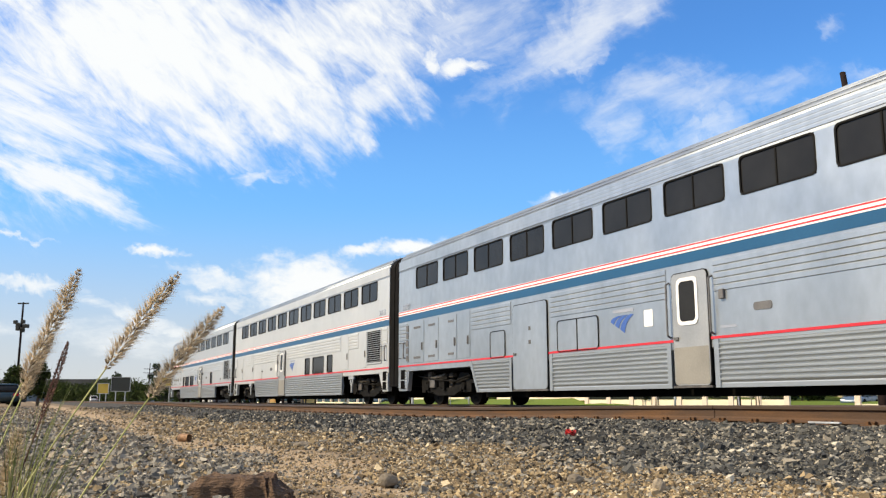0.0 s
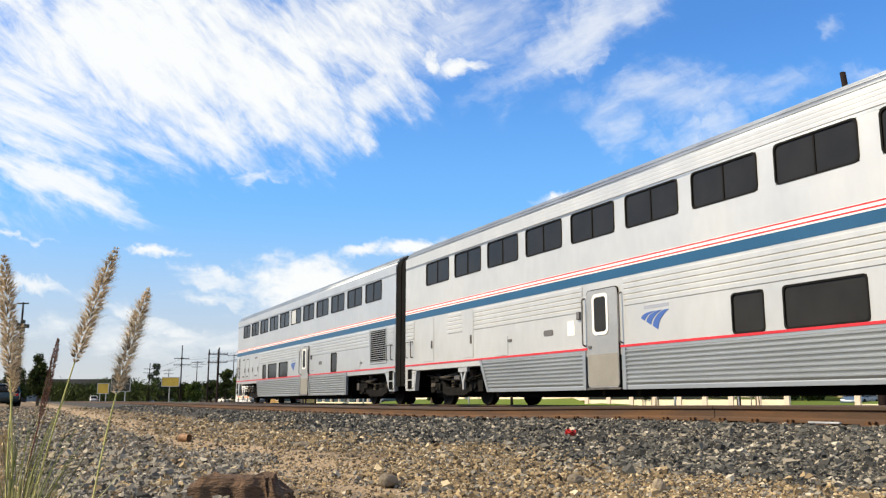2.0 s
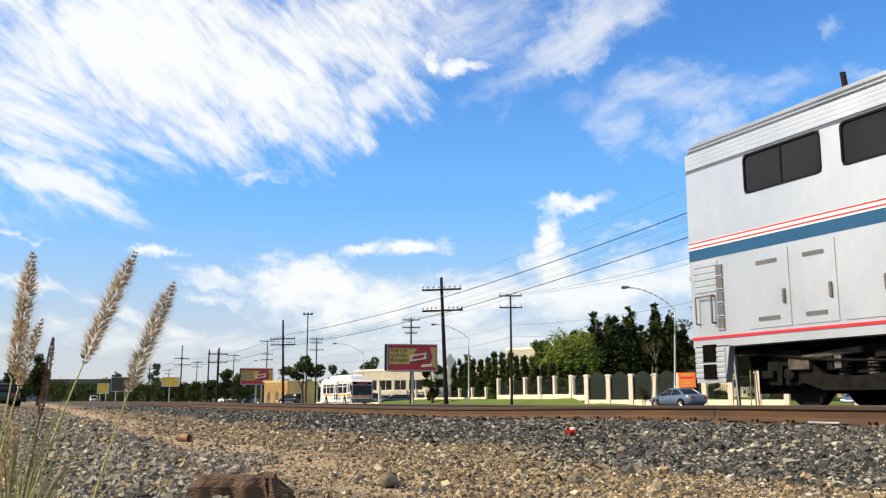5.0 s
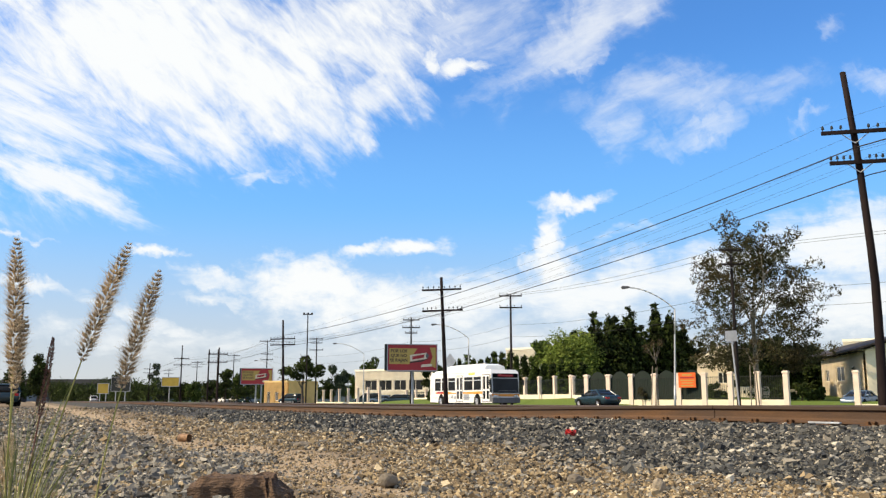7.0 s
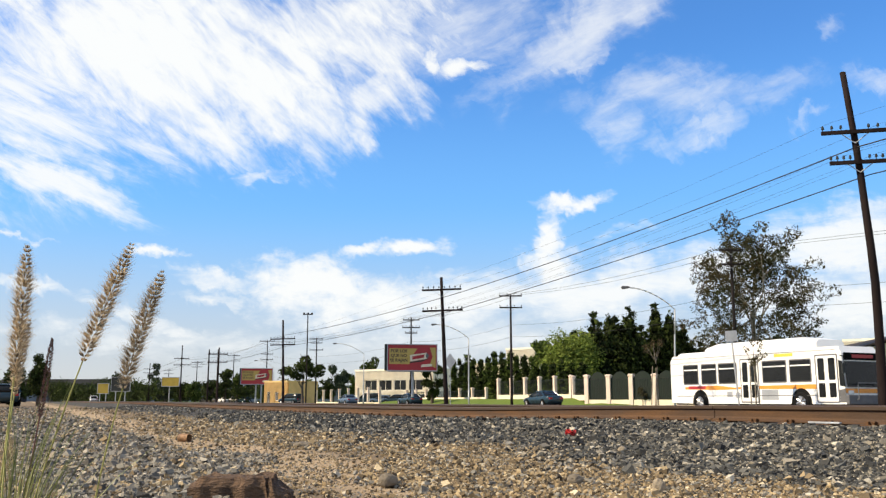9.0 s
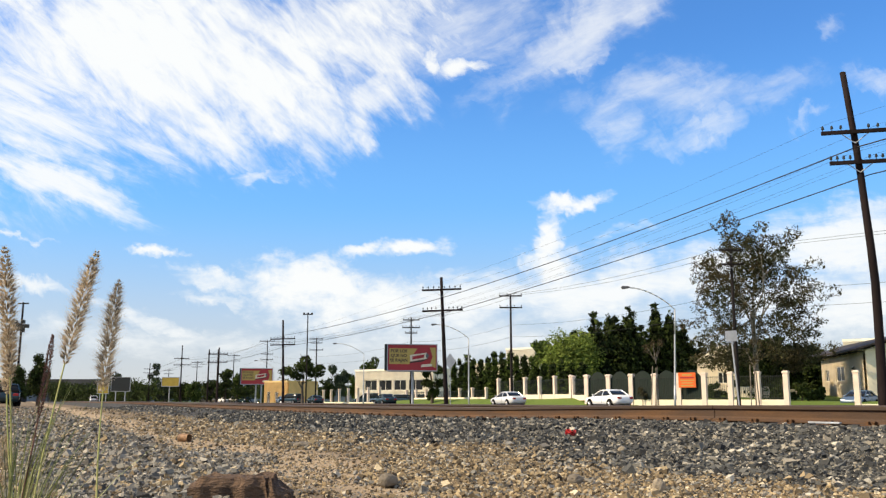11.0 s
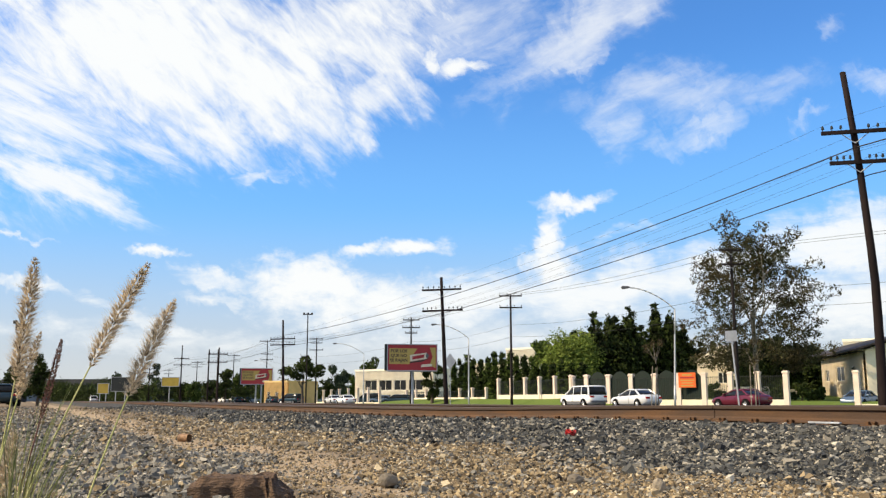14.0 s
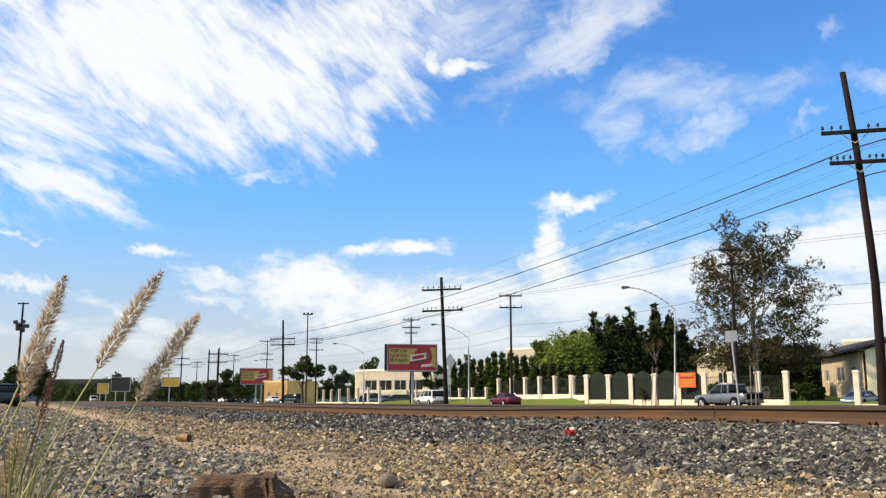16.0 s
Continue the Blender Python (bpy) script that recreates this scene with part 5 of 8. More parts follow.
# ---- billboards and far signs ----
def billboard(foot, w, h, z0, turn, detailed):
    b = thing("billboard", pose(*foot, 0, 0, turn), "red and yellow printed billboard on steel posts beside the street", "billboard", "billboards")
    bm = B()
    box(bm, -w / 2, w / 2, -0.12, 0.12, z0, z0 + h)
    part("panel", bm, ADRED, b, "red printed sheet")
    bm = B()
    e = 0.10
    ring(bm, [(-w / 2 - e, z0 - e), (w / 2 + e, z0 - e), (w / 2 + e, z0 + h + e), (-w / 2 - e, z0 + h + e)], [(-w / 2, z0), (w / 2, z0), (w / 2, z0 + h), (-w / 2, z0 + h)], "y", -0.2, 0.2)
    part("frame", bm, SIGNBACK, b)
    def sheet(name, pts, y, mat, label=""):
        bm = B()
        extrude(bm, [(w * u, z0 + h * v) for u, v in pts], "y", y, y + 0.012)
        part(name, bm, mat, b, label)
    sheet("yellow_field", ((-0.47, 0.24), (-0.06, 0.24), (-0.02, 0.50), (0.10, 0.86), (-0.47, 0.86)), -0.135, ADYELLOW)
    sheet("yellow_edge", ((0.36, 0.22), (0.48, 0.08), (0.48, 0.90), (0.36, 0.90), (0.42, 0.55)), -0.135, ADYELLOW)
    sheet("can_picture", ((-0.04, 0.34), (0.30, 0.46), (0.35, 0.58), (0.30, 0.70), (-0.05, 0.60)), -0.150, ADCREAM, "pale slanting can shape")
    sheet("can_band", ((0.00, 0.42), (0.24, 0.50), (0.25, 0.63), (0.00, 0.55)), -0.164, ADRED)
    sheet("can_lid", ((0.30, 0.46), (0.35, 0.58), (0.30, 0.70), (0.27, 0.58)), -0.164, GREYTRIM)
    sheet("dark_swoosh", ((-0.06, 0.28), (0.20, 0.34), (0.38, 0.50), (0.18, 0.40), (-0.05, 0.33)), -0.142, ADDARK)
    sheet("pale_banner", ((0.18, 0.12), (0.40, 0.16), (0.40, 0.26), (0.19, 0.23)), -0.150, ADCREAM)
    for i, text in enumerate(("POR LOS", "QUE NO", "SE RAJAN")):
        lettering("slogan", text, h * 0.165, ADDARK, b, Matrix.Translation((-w * 0.275, -0.142, z0 + h * (0.75 - 0.18 * i))) @ Matrix.Rotation(radians(90), 4, "X"), "dark block lettering")
    for x in ((-w * 0.02, w * 0.16) if not detailed else (0.12,)):
        bm = B()
        rod(bm, (x, 0.3, -0.7), (x, 0.3, z0 + h * 0.3), 0.16, 0.16, 8)
        part("post", bm, GALV, b)
    bm = B()
    box(bm, -w / 2 - 0.35, -w / 2 - 0.12, -0.22, 0.35, z0 - 0.05, z0 + h + 0.05)
    part("side_casing", bm, IRON, b, "dark box at the panel's edge")
    bm = B()
    box(bm, -w / 2, w / 2, -0.75, -0.25, z0 - 0.18, z0 - 0.13)
    part("catwalk", bm, GREYTRIM, b)


billboard((41.31, 97.26, -0.1), 5.9, 3.02, 3.76, -14, True)
billboard((42.44, 181.88, -0.1), 6.27, 3.14, 3.6, -14, False)


def roadside_sign(foot, w, h, z0, mat, posts, label):
    b = thing("roadside_sign", pose(*foot, 0, 0, -25), label, "sign")
    bm = B()
    box(bm, -w / 2, w / 2, -0.12, 0.12, z0, z0 + h, 0.03)
    part("panel", bm, mat, b)
    bm = B()
    ring(bm, [(-w / 2 - 0.1, z0 - 0.1), (w / 2 + 0.1, z0 - 0.1), (w / 2 + 0.1, z0 + h + 0.1), (-w / 2 - 0.1, z0 + h + 0.1)], [(-w / 2, z0), (w / 2, z0), (w / 2, z0 + h), (-w / 2, z0 + h)], "y", -0.16, 0.16)
    part("frame", bm, GALV, b)
    for x in posts:
        bm = B()
        rod(bm, (x, 0.05, -0.8), (x, 0.05, z0 + 0.2), 0.12, 0.12, 7)
        part("post", bm, GALV, b)


roadside_sign((29.27, 210.44, -0.2), 3.87, 1.94, 3.61, SIGNYELLOW, (-0.2,), "faded yellow sign on a pale post")
roadside_sign((17.66, 249.47, -0.2), 2.82, 2.52, 2.23, SIGNYELLOW, (-0.8, 0.8), "faded yellow board standing by the line")
roadside_sign((21.35, 242.14, -0.2), 4.79, 3.48, 2.76, IRON, (-1.2, 1.2), "dark board in a pale frame")


# ---- fence along the street ----
FENCE_A, FENCE_B = Vector((45.74, 67.18, 0.0)), Vector((53.45, 51.26, 0.0))


def fence_post(parent, p, turn, h, w=0.40, z=-0.3):
    bm = B()
    box(bm, -w / 2, w / 2, -w / 2, w / 2, 0, h - 0.16, 0.02)
    o = part("post", bm, PINK, parent, "stuccoed square post")
    o.matrix_basis = pose(p[0], p[1], z, 0, 0, turn)
    bm = B()
    box(bm, -w / 2 - 0.05, w / 2 + 0.05, -w / 2 - 0.05, w / 2 + 0.05, h - 0.16, h - 0.03, 0.02)
    box(bm, -w / 2 + 0.02, w / 2 - 0.02, -w / 2 + 0.02, w / 2 - 0.02, h - 0.03, h + 0.03, 0.02)
    c = part("cap", bm, PINK, o)
    return o


def wall_fence(a, b, posts, h, base_h, z, arched, name="fence", rails=True, w=0.40):
    """Low stucco wall with square posts and iron bars between them."""
    a, b = Vector(a), Vector(b)
    d = (b - a)
    turn = math.degrees(math.atan2(d.y, d.x))
    f = thing(name, pose(0, 0, 0), "pale pink stucco fence with square posts and dark iron bars", "fence", "fences")
    n = posts - 1
    for i in range(posts):
        fence_post(f, a.lerp(b, i / n), turn, h, w, z)
    for i in range(n):
        p, q = a.lerp(b, i / n), a.lerp(b, (i + 1) / n)
        L = (q - p).length - w
        bm = B()
        box(bm, -L / 2 + 0.004, L / 2 - 0.004, -0.13, 0.13, 0, base_h, 0.015)
        o = part("low_wall", bm, CREAM, f, "low cream wall")
        m = pose(*(p.lerp(q, 0.5)).xy, z, 0, 0, turn)
        o.matrix_basis = m
        if i in arched:
            bm = B()
            top = []
            k = 9
            for j in range(k + 1):
                x = -L / 2 + L * j / k
                top.append((x, h - 0.35 + 0.62 * math.sin(math.pi * j / k)))
            extrude(bm, [(-L / 2, base_h + 0.02)] + [(L / 2, base_h + 0.02)] + top[::-1], "y", -0.012, 0.012)
            o = part("screen", bm, MESHGREEN, f, "arched dark green mesh screen")
            o.matrix_basis = m
        if rails:
            bm = B()
            k = max(4, int(L / 0.16))
            for j in range(1, k):
                x = -L / 2 + L * j / k
                box(bm, x - 0.011, x + 0.011, -0.035, -0.013, base_h, h - 0.3)
            for zz in (base_h + 0.12, h - 0.4):
                box(bm, -L / 2, L / 2, -0.045, -0.012, zz, zz + 0.04)
            o = part("iron_grille", bm, IRON, f, "dark iron bars")
            o.matrix_basis = m
            tagged(o, kind="stuff")
    return f


wall_fence(FENCE_A, FENCE_B, 9, 2.86, 0.66, -0.50, (0, 1, 2, 3, 4))
wall_fence(FENCE_B + (FENCE_B - FENCE_A) * 0.29, FENCE_B + (FENCE_B - FENCE_A) * 0.75, 4, 2.80, 0.35, -0.52, (), rails=False)
wall_fence((47.26, 72.07, 0.0), (47.26, 86.64, 0.0), 6, 2.30, 0.50, 0.20, (), w=0.34)
wall_fence((45.94, 67.64, 0.0), (47.17, 71.55, 0.0), 2, 2.3, 0.5, 0.10, (), w=0.30)
wall_fence((49.33, 93.51, 0.0), (50.95, 121.89, 0.0), 8, 1.55, 0.4, 0.10, (), w=0.30)
wall_fence((45.48, 118.84, 0.0), (49.23, 161.91, 0.0), 8, 2.6, 0.4, -0.55, (), rails=False, w=0.34)
banner = thing("banner", pose(*(49.64, 58.27, 1.77), 0, 0, -49), "orange banner with rows of small unreadable print", "banner")
bm = B()
box(bm, -0.70, 0.70, -0.02, 0.02, -0.62, 0.62, 0.005)
part("cloth", bm, ORANGE, banner)
for i, (w, hh) in enumerate(((0.8, 0.1), (1.1, 0.12), (1.15, 0.07), (0.9, 0.08), (1.0, 0.08))):
    bm = B()
    box(bm, -w / 2, w / 2, -0.028, -0.022, 0.42 - i * 0.22 - hh / 2, 0.42 - i * 0.22 + hh / 2)
    part("print_bar", bm, ADYELLOW if i != 1 else ADRED, banner)


# ---- buildings ----
def wall_with_holes(bm, L, H, holes, t=0.25):
    """An upright wall in the xz plane, front at y = 0, with openings cut through."""
    xs = sorted({0.0, L, *[h[0] for h in holes], *[h[1] for h in holes]})
    zs = sorted({0.0, H, *[h[2] for h in holes], *[h[3] for h in holes]})
    grid = {(x, z): bm.verts.new((x, 0, z)) for x in xs for z in zs}
    for x0, x1 in zip(xs, xs[1:]):
        for z0, z1 in zip(zs, zs[1:]):
            if any(h[0] < (x0 + x1) / 2 < h[1] and h[2] < (z0 + z1) / 2 < h[3] for h in holes):
                continue
            bm.faces.new((grid[x0, z0], grid[x1, z0], grid[x1, z1], grid[x0, z1]))
    bmesh.ops.solidify(bm, geom=bm.faces[:], thickness=t)
    dy = min(v.co.y for v in bm.verts)
    bmesh.ops.translate(bm, verts=bm.verts[:], vec=(0, -dy, 0))
    loose = [v for v in bm.verts if not v.link_faces]
    bmesh.ops.delete(bm, geom=loose, context="VERTS")
    return bm


def window_unit(parent, x0, x1, z0, z1, mat_frame, mull=1):
    bm = B()
    ring(bm, [(x0, z0), (x1, z0), (x1, z1), (x0, z1)], [(x0 + 0.07, z0 + 0.07), (x1 - 0.07, z0 + 0.07), (x1 - 0.07, z1 - 0.07), (x0 + 0.07, z1 - 0.07)], "y", 0.06, 0.14)
    w = part("window", bm, mat_frame, parent)
    bm = B()
    box(bm, x0 + 0.06, x1 - 0.06, 0.10, 0.115, z0 + 0.06, z1 - 0.06)
    part("pane", bm, DARKPANE, w)
    for k in range(mull):
        x = x0 + (x1 - x0) * (k + 1) / (mull + 1)
        bm = B()
        box(bm, x - 0.03, x + 0.03, 0.075, 0.125, z0 + 0.06, z1 - 0.06)
        part("mullion", bm, mat_frame, w)


def plain_building(foot, turn, L, H, W, holes, mat, label, parapet=0.35, roof=ROOFTILE, gable=0.0, eave=0.3):
    H += 0.3
    b = thing("building", pose(foot[0], foot[1], foot[2] - 0.3, 0, 0, turn), label, "building", "buildings")
    bm = B()
    wall_with_holes(bm, L, H, holes)
    part("wall", bm, mat, b)
    for x0, x1 in ((0, 0.25), (L - 0.25, L)):
        bm = B()
        box(bm, x0 + 0.001, x1 - 0.001, 0.252, W, 0, H)
        part("wall", bm, mat, b)
    bm = B()
    box(bm, 0.003, L - 0.003, W, W + 0.25, 0, H)
    part("wall", bm, mat, b)
    for h in holes:
        window_unit(b, *h, WHITEWALL)
    if gable:
        bm = B()
        extrude(bm, [(0.0, H), (L, H), (L / 2, H + gable)], "y", 0.0, 0.25)
        part("gable", bm, mat, b)
        k = gable / (L / 2)
        for s in (-1, 1):
            bm = B()
            e = eave
            o = [(L / 2, H + gable + 0.02), (L / 2 + s * (L / 2 + e), H - k * e + 0.02), (L / 2 + s * (L / 2 + e), H - k * e + 0.18), (L / 2, H + gable + 0.20)]
            extrude(bm, o, "y", -eave, W + 0.3)
            part("roof", bm, roof, b, "low pitched brown roof")
    else:
        bm = B()
        box(bm, 0.25, L - 0.25, 0.25, W, H - 0.3, H - 0.1)
        part("roof", bm, CONCRETE, b)
        bm = B()
        ring(bm, [(-0.08, -0.08), (L + 0.08, -0.08), (L + 0.08, W + 0.33), (-0.08, W + 0.33)], [(0.25, 0.25), (L - 0.25, 0.25), (L - 0.25, W), (0.25, W)], "z", H + 0.002, H + parapet)
        part("parapet", bm, mat, b)
    return b


# long white building with a band of windows and an arcade, under the billboard
plain_building((50.72, 144.41, -0.2), -60, 16.4, 5.2, 9, [(2.2, 4.8, 2.3, 4.0), (5.3, 8.0, 2.3, 4.0), (8.5, 11.0, 2.3, 4.0), (11.5, 14.4, 2.3, 4.0), (2.4, 4.8, 0.0, 1.6), (5.4, 7.8, 0.0, 1.6), (8.4, 10.8, 0.0, 1.6), (11.4, 13.8, 0.0, 1.6)], WHITEWALL, "white stucco building with a band of dark windows")
plain_building((40.99, 169.09, -0.2), -60, 6.2, 3.7, 8, [(0.8, 1.6, 0.0, 2.3), (3.0, 3.8, 0.6, 2.2), (4.6, 5.4, 0.6, 2.2)], YELLOWWALL, "ochre yellow low building behind the trees")
plain_building((66.64, 76.47, -0.1), -78, 6.2, 4.3, 9, [(2.6, 3.8, 2.3, 3.5)], CREAM, "cream stucco house with a low gable and one window", gable=1.6, roof=CREAM, eave=0.1)
hall = plain_building((78.25, 69.95, 0.1), -124.3, 15.0, 4.6, 9, [(5.6, 8.6, 2.2, 3.7), (1.4, 3.0, 2.3, 3.5)], CREAM, "cream stucco bungalow with dark windows and a brown roof", parapet=0.05)
bm = B()
extrude(bm, [(-0.8, 4.86), (4.6, 6.45), (10.0, 4.86), (10.0, 5.04), (4.6, 6.66), (-0.8, 5.04)], "x", -9.0, 15.7)
part("pitched_roof", bm, ROOFTILE, hall, "brown shingled pitched roof with wide eaves")
for x0, x1 in ((0.1, 0.35), (14.6, 14.9)):
    bm = B()
    extrude(bm, [(0.3, 4.98), (8.9, 4.98), (4.6, 6.28)], "x", x0, x1)
    part("gable", bm, CREAM, hall)
for k in range(9):
    bm = B()
    box(bm, 14.95 - 1.8 * k, 15.05 - 1.8 * k, -0.75, 0.0, 4.72, 4.86)
    part("rafter_tail", bm, ROOFTILE, hall)
bm = B()
rod(bm, (7.2, 5.6, 6.0), (7.2, 5.6, 7.0), 0.16, 0.16, 8)
rod(bm, (7.2, 5.6, 6.95), (7.2, 5.6, 7.55), 0.40, 0.32, 10)
part("roof_vent", bm, GALV, hall, "pale round roof vent")
bm = B()
box(bm, 12.6, 13.3, 4.4, 5.0, 6.4, 7.05, 0.05)
part("roof_box", bm, IRON, hall, "dark box on the ridge")
palm = thing("palm_shrub", pose(*(71.49, 59.64, -0.1), 0, 0, 0), "small dark palm against the bungalow wall", "palm")
bm = B()
rod(bm, (0, 0, -0.2), (0.1, 0, 2.6), 0.08, 0.06, 7)
part("stem", bm, BARK, palm)
bm = B()
rngp = random.Random(8)
for i in range(26):
    a = rngp.uniform(0, 6.28)
    base = Vector((0.1, 0, rngp.choice((1.9, 2.6, 3.1))))
    out = Vector((math.cos(a), math.sin(a), 0))
    mid, end = base + out * 0.45 + Vector((0, 0, 0.3)), base + out * 0.85 + Vector((0, 0, -0.15))
    w = out.cross(Vector((0, 0, 1))) * 0.07
    v = [bm.verts.new(q) for q in (base, mid + w, end, mid - w)]
    bm.faces.new(v)
part("fronds", bm, LEAF_DARK, palm)
plain_building((74.31, 133.4, -0.1), -60, 5.5, 8.8, 8, [], WHITEWALL, "white block of a building rising behind the trees")
plain_building((79.33, 159.07, -0.1), -60, 9.5, 7.2, 8, [(1.0, 8.0, 4.6, 5.4)], CREAM, "pale flat-roofed building far behind the trees")
plain_building((135.67, 115.98, -0.1), -60, 14, 10.9, 12, [], WHITEWALL, "pale flat roof far behind the bungalow", parapet=0.5)
low = thing("garden_wall", pose(*(61.06, 65.63, -0.1), 0, 0, -45), "low pale concrete garden wall on the lawn", "wall")
bm = B()
box(bm, 0, 3.6, 0, 0.3, -0.4, 1.5, 0.03)
part("block", bm, CREAM, low)
bridge = thing("overpass", pose(*(4.88, 367.48, -0.2), 0, 0, -25), "dark concrete overpass far along the line", "bridge")
bm = B()
box(bm, -16, 30, 0, 8, 4.6, 6.6)
part("deck", bm, SHADE_CONC, bridge)
bm = B()
box(bm, -16, 30, -0.3, 0, 6.4, 8.4)
part("railing", bm, SHADE_CONC, bridge)
for x in (-10, 2, 14, 26):
    bm = B()
    box(bm, x - 0.7, x + 0.7, 1, 7, -0.5, 4.6)
    part("pier", bm, SHADE_CONC, bridge)
# ---- trees and hedges ----
def leaf_mesh(name, blobs, count, size, seed, gap=0.0, droop=0.0):
    """Single leaves strewn through overlapping blobs (centre, radii); gap keeps hollows open."""
    rng = np.random.default_rng(seed)
    vol = np.array([b[1][0] * b[1][1] * b[1][2] for b in blobs]) ** 0.75
    pick = rng.choice(len(blobs), size=int(count * (1 + gap * 1.6)), p=vol / vol.sum())
    c = np.array([b[0] for b in blobs])[pick]
    r = np.array([b[1] for b in blobs])[pick]
    d = rng.normal(size=(len(pick), 3))
    d /= np.linalg.norm(d, axis=1)[:, None]
    rad = rng.uniform(0.25, 1.0, (len(pick), 1)) ** 0.55 * (1 + rng.normal(0, 0.10, (len(pick), 1)))
    p = c + d * rad * r
    if gap:
        f = 0.9 / max(0.4, size * 3)
        keep = np.array([noise.noise(Vector(v * f) + Vector((seed, 0, 0))) + 0.5 * noise.noise(Vector(v * f * 2.3)) for v in p]) > (gap - 0.5) * 0.6
        p = p[keep]
    p = p[:count]
    n = len(p)
    a = rng.normal(size=(n, 3))
    a /= np.linalg.norm(a, axis=1)[:, None]
    b = np.cross(a, rng.normal(size=(n, 3)))
    b /= np.linalg.norm(b, axis=1)[:, None]
    s = (size * np.exp(rng.normal(0, 0.3, n)))[:, None]
    nrm = np.cross(a, b)
    tip, base = p + a * s, p - a * s
    left, right = p + b * s * 0.55 + nrm * s * 0.2, p - b * s * 0.55 + nrm * s * 0.2
    v = np.stack([base, right, tip, left], 1).reshape(-1, 3)
    me = bpy.data.meshes.new(name)
    me.vertices.add(n * 4)
    me.vertices.foreach_set("co", v.reshape(-1))
    me.loops.add(n * 4)
    me.loops.foreach_set("vertex_index", np.arange(n * 4, dtype=np.int32))
    me.polygons.add(n)
    me.polygons.foreach_set("loop_start", np.arange(0, n * 4, 4, dtype=np.int32))
    me.polygons.foreach_set("use_smooth", np.zeros(len(me.polygons), dtype=bool))
    me.update()
    me.validate()
    return me


def limbs(bm, start, end, r, rng, depth, out=None):
    """A tapering limb with a bend, splitting into thinner ones."""
    start, end = Vector(start), Vector(end)
    mid = start.lerp(end, 0.5) + Vector((rng.uniform(-1, 1), rng.uniform(-1, 1), rng.uniform(-0.3, 0.3))) * (end - start).length * 0.08
    rod(bm, start, mid, r, r * 0.8, 7, False)
    rod(bm, mid, end, r * 0.8, r * 0.55, 7, False)
    if depth > 0:
        for k in range(3):
            d = (end - start).normalized()
            side = Vector((rng.uniform(-1, 1), rng.uniform(-1, 1), rng.uniform(-0.2, 0.7)))
            q = end.lerp(mid, rng.uniform(0, 0.6))
            limbs(bm, q, q + (d * 0.6 + side * 0.75) * min(2.2, (end - start).length) * rng.uniform(0.3, 0.5), r * 0.5, rng, depth - 1)


def tree(foot, blobs, count, size, leaf, label, seed, trunk=0.22, trunk_h=None, bark=None, gap=0.3, depth=2, name="tree", group="trees", turn=-25, core=0):
    t = thing(name, pose(*foot, 0, 0, turn), label, "tree" if name == "tree" else name, group)
    rng = random.Random(seed)
    top = max(b[0][2] for b in blobs)
    th = trunk_h or top * 0.45
    bm = B()
    rod(bm, (0, 0, -0.9), (0, 0, 0.3), trunk * 1.5, trunk, 9, False)
    rod(bm, (0, 0, 0.3), (rng.uniform(-0.2, 0.2), rng.uniform(-0.2, 0.2), th), trunk, trunk * 0.7, 9, False)
    for b in blobs[:14 if depth else 0]:
        limbs(bm, (0, 0, th * rng.uniform(0.55, 0.98)), Vector(b[0]), trunk * 0.3, rng, depth)
    part("trunk", bm, bark or BARK, t, smooth=True)
    mesh_part("crown", leaf_mesh("crown", blobs, count, size, seed, gap), leaf, t)
    # oversized leaves added inside to block light, with shade in their colour
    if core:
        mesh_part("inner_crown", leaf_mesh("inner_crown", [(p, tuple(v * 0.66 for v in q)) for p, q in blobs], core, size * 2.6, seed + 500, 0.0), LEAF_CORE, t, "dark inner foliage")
    return t


def cloud_of(w, h, z0, n, seed, squash=0.8, lift=1.0):
    """Blob layout of a rounded crown, half width w and height h above z0."""
    rng = random.Random(seed)
    out = []
    for i in range(n):
        a, k = rng.uniform(0, 2 * math.pi), math.sqrt(rng.random())
        z = rng.uniform(0, 1) ** lift
        rr = w * (1 - 0.55 * abs(z - 0.4) / 0.6) * k * 0.75
        s = w * rng.uniform(0.22, 0.36)
        out.append(((rr * math.cos(a), rr * math.sin(a) * 0.8, z0 + h * (0.12 + 0.76 * z)), (s, s, s * squash)))
    return out


def spires(w, h, z0, n, seed):
    """Blob layout of a conifer with several pointed leaders."""
    rng = random.Random(seed)
    out = []
    for k in range(n):
        x, y = rng.uniform(-0.75, 0.75) * w, rng.uniform(-0.6, 0.6) * w
        top = h * (1.0 if k == 0 else rng.uniform(0.6, 0.97)) * (1 - 0.25 * abs(x) / w)
        r0 = w * rng.uniform(0.62, 0.85)
        m = max(6, int(top / 0.75))
        for j in range(m):
            t = j / (m - 1)
            r = r0 * (1 - 0.86 * t ** 2.4) + 0.12
            out.append(((x + rng.uniform(-0.25, 0.25), y + rng.uniform(-0.25, 0.25), z0 + top * t), (r, r, 0.55)))
    return out


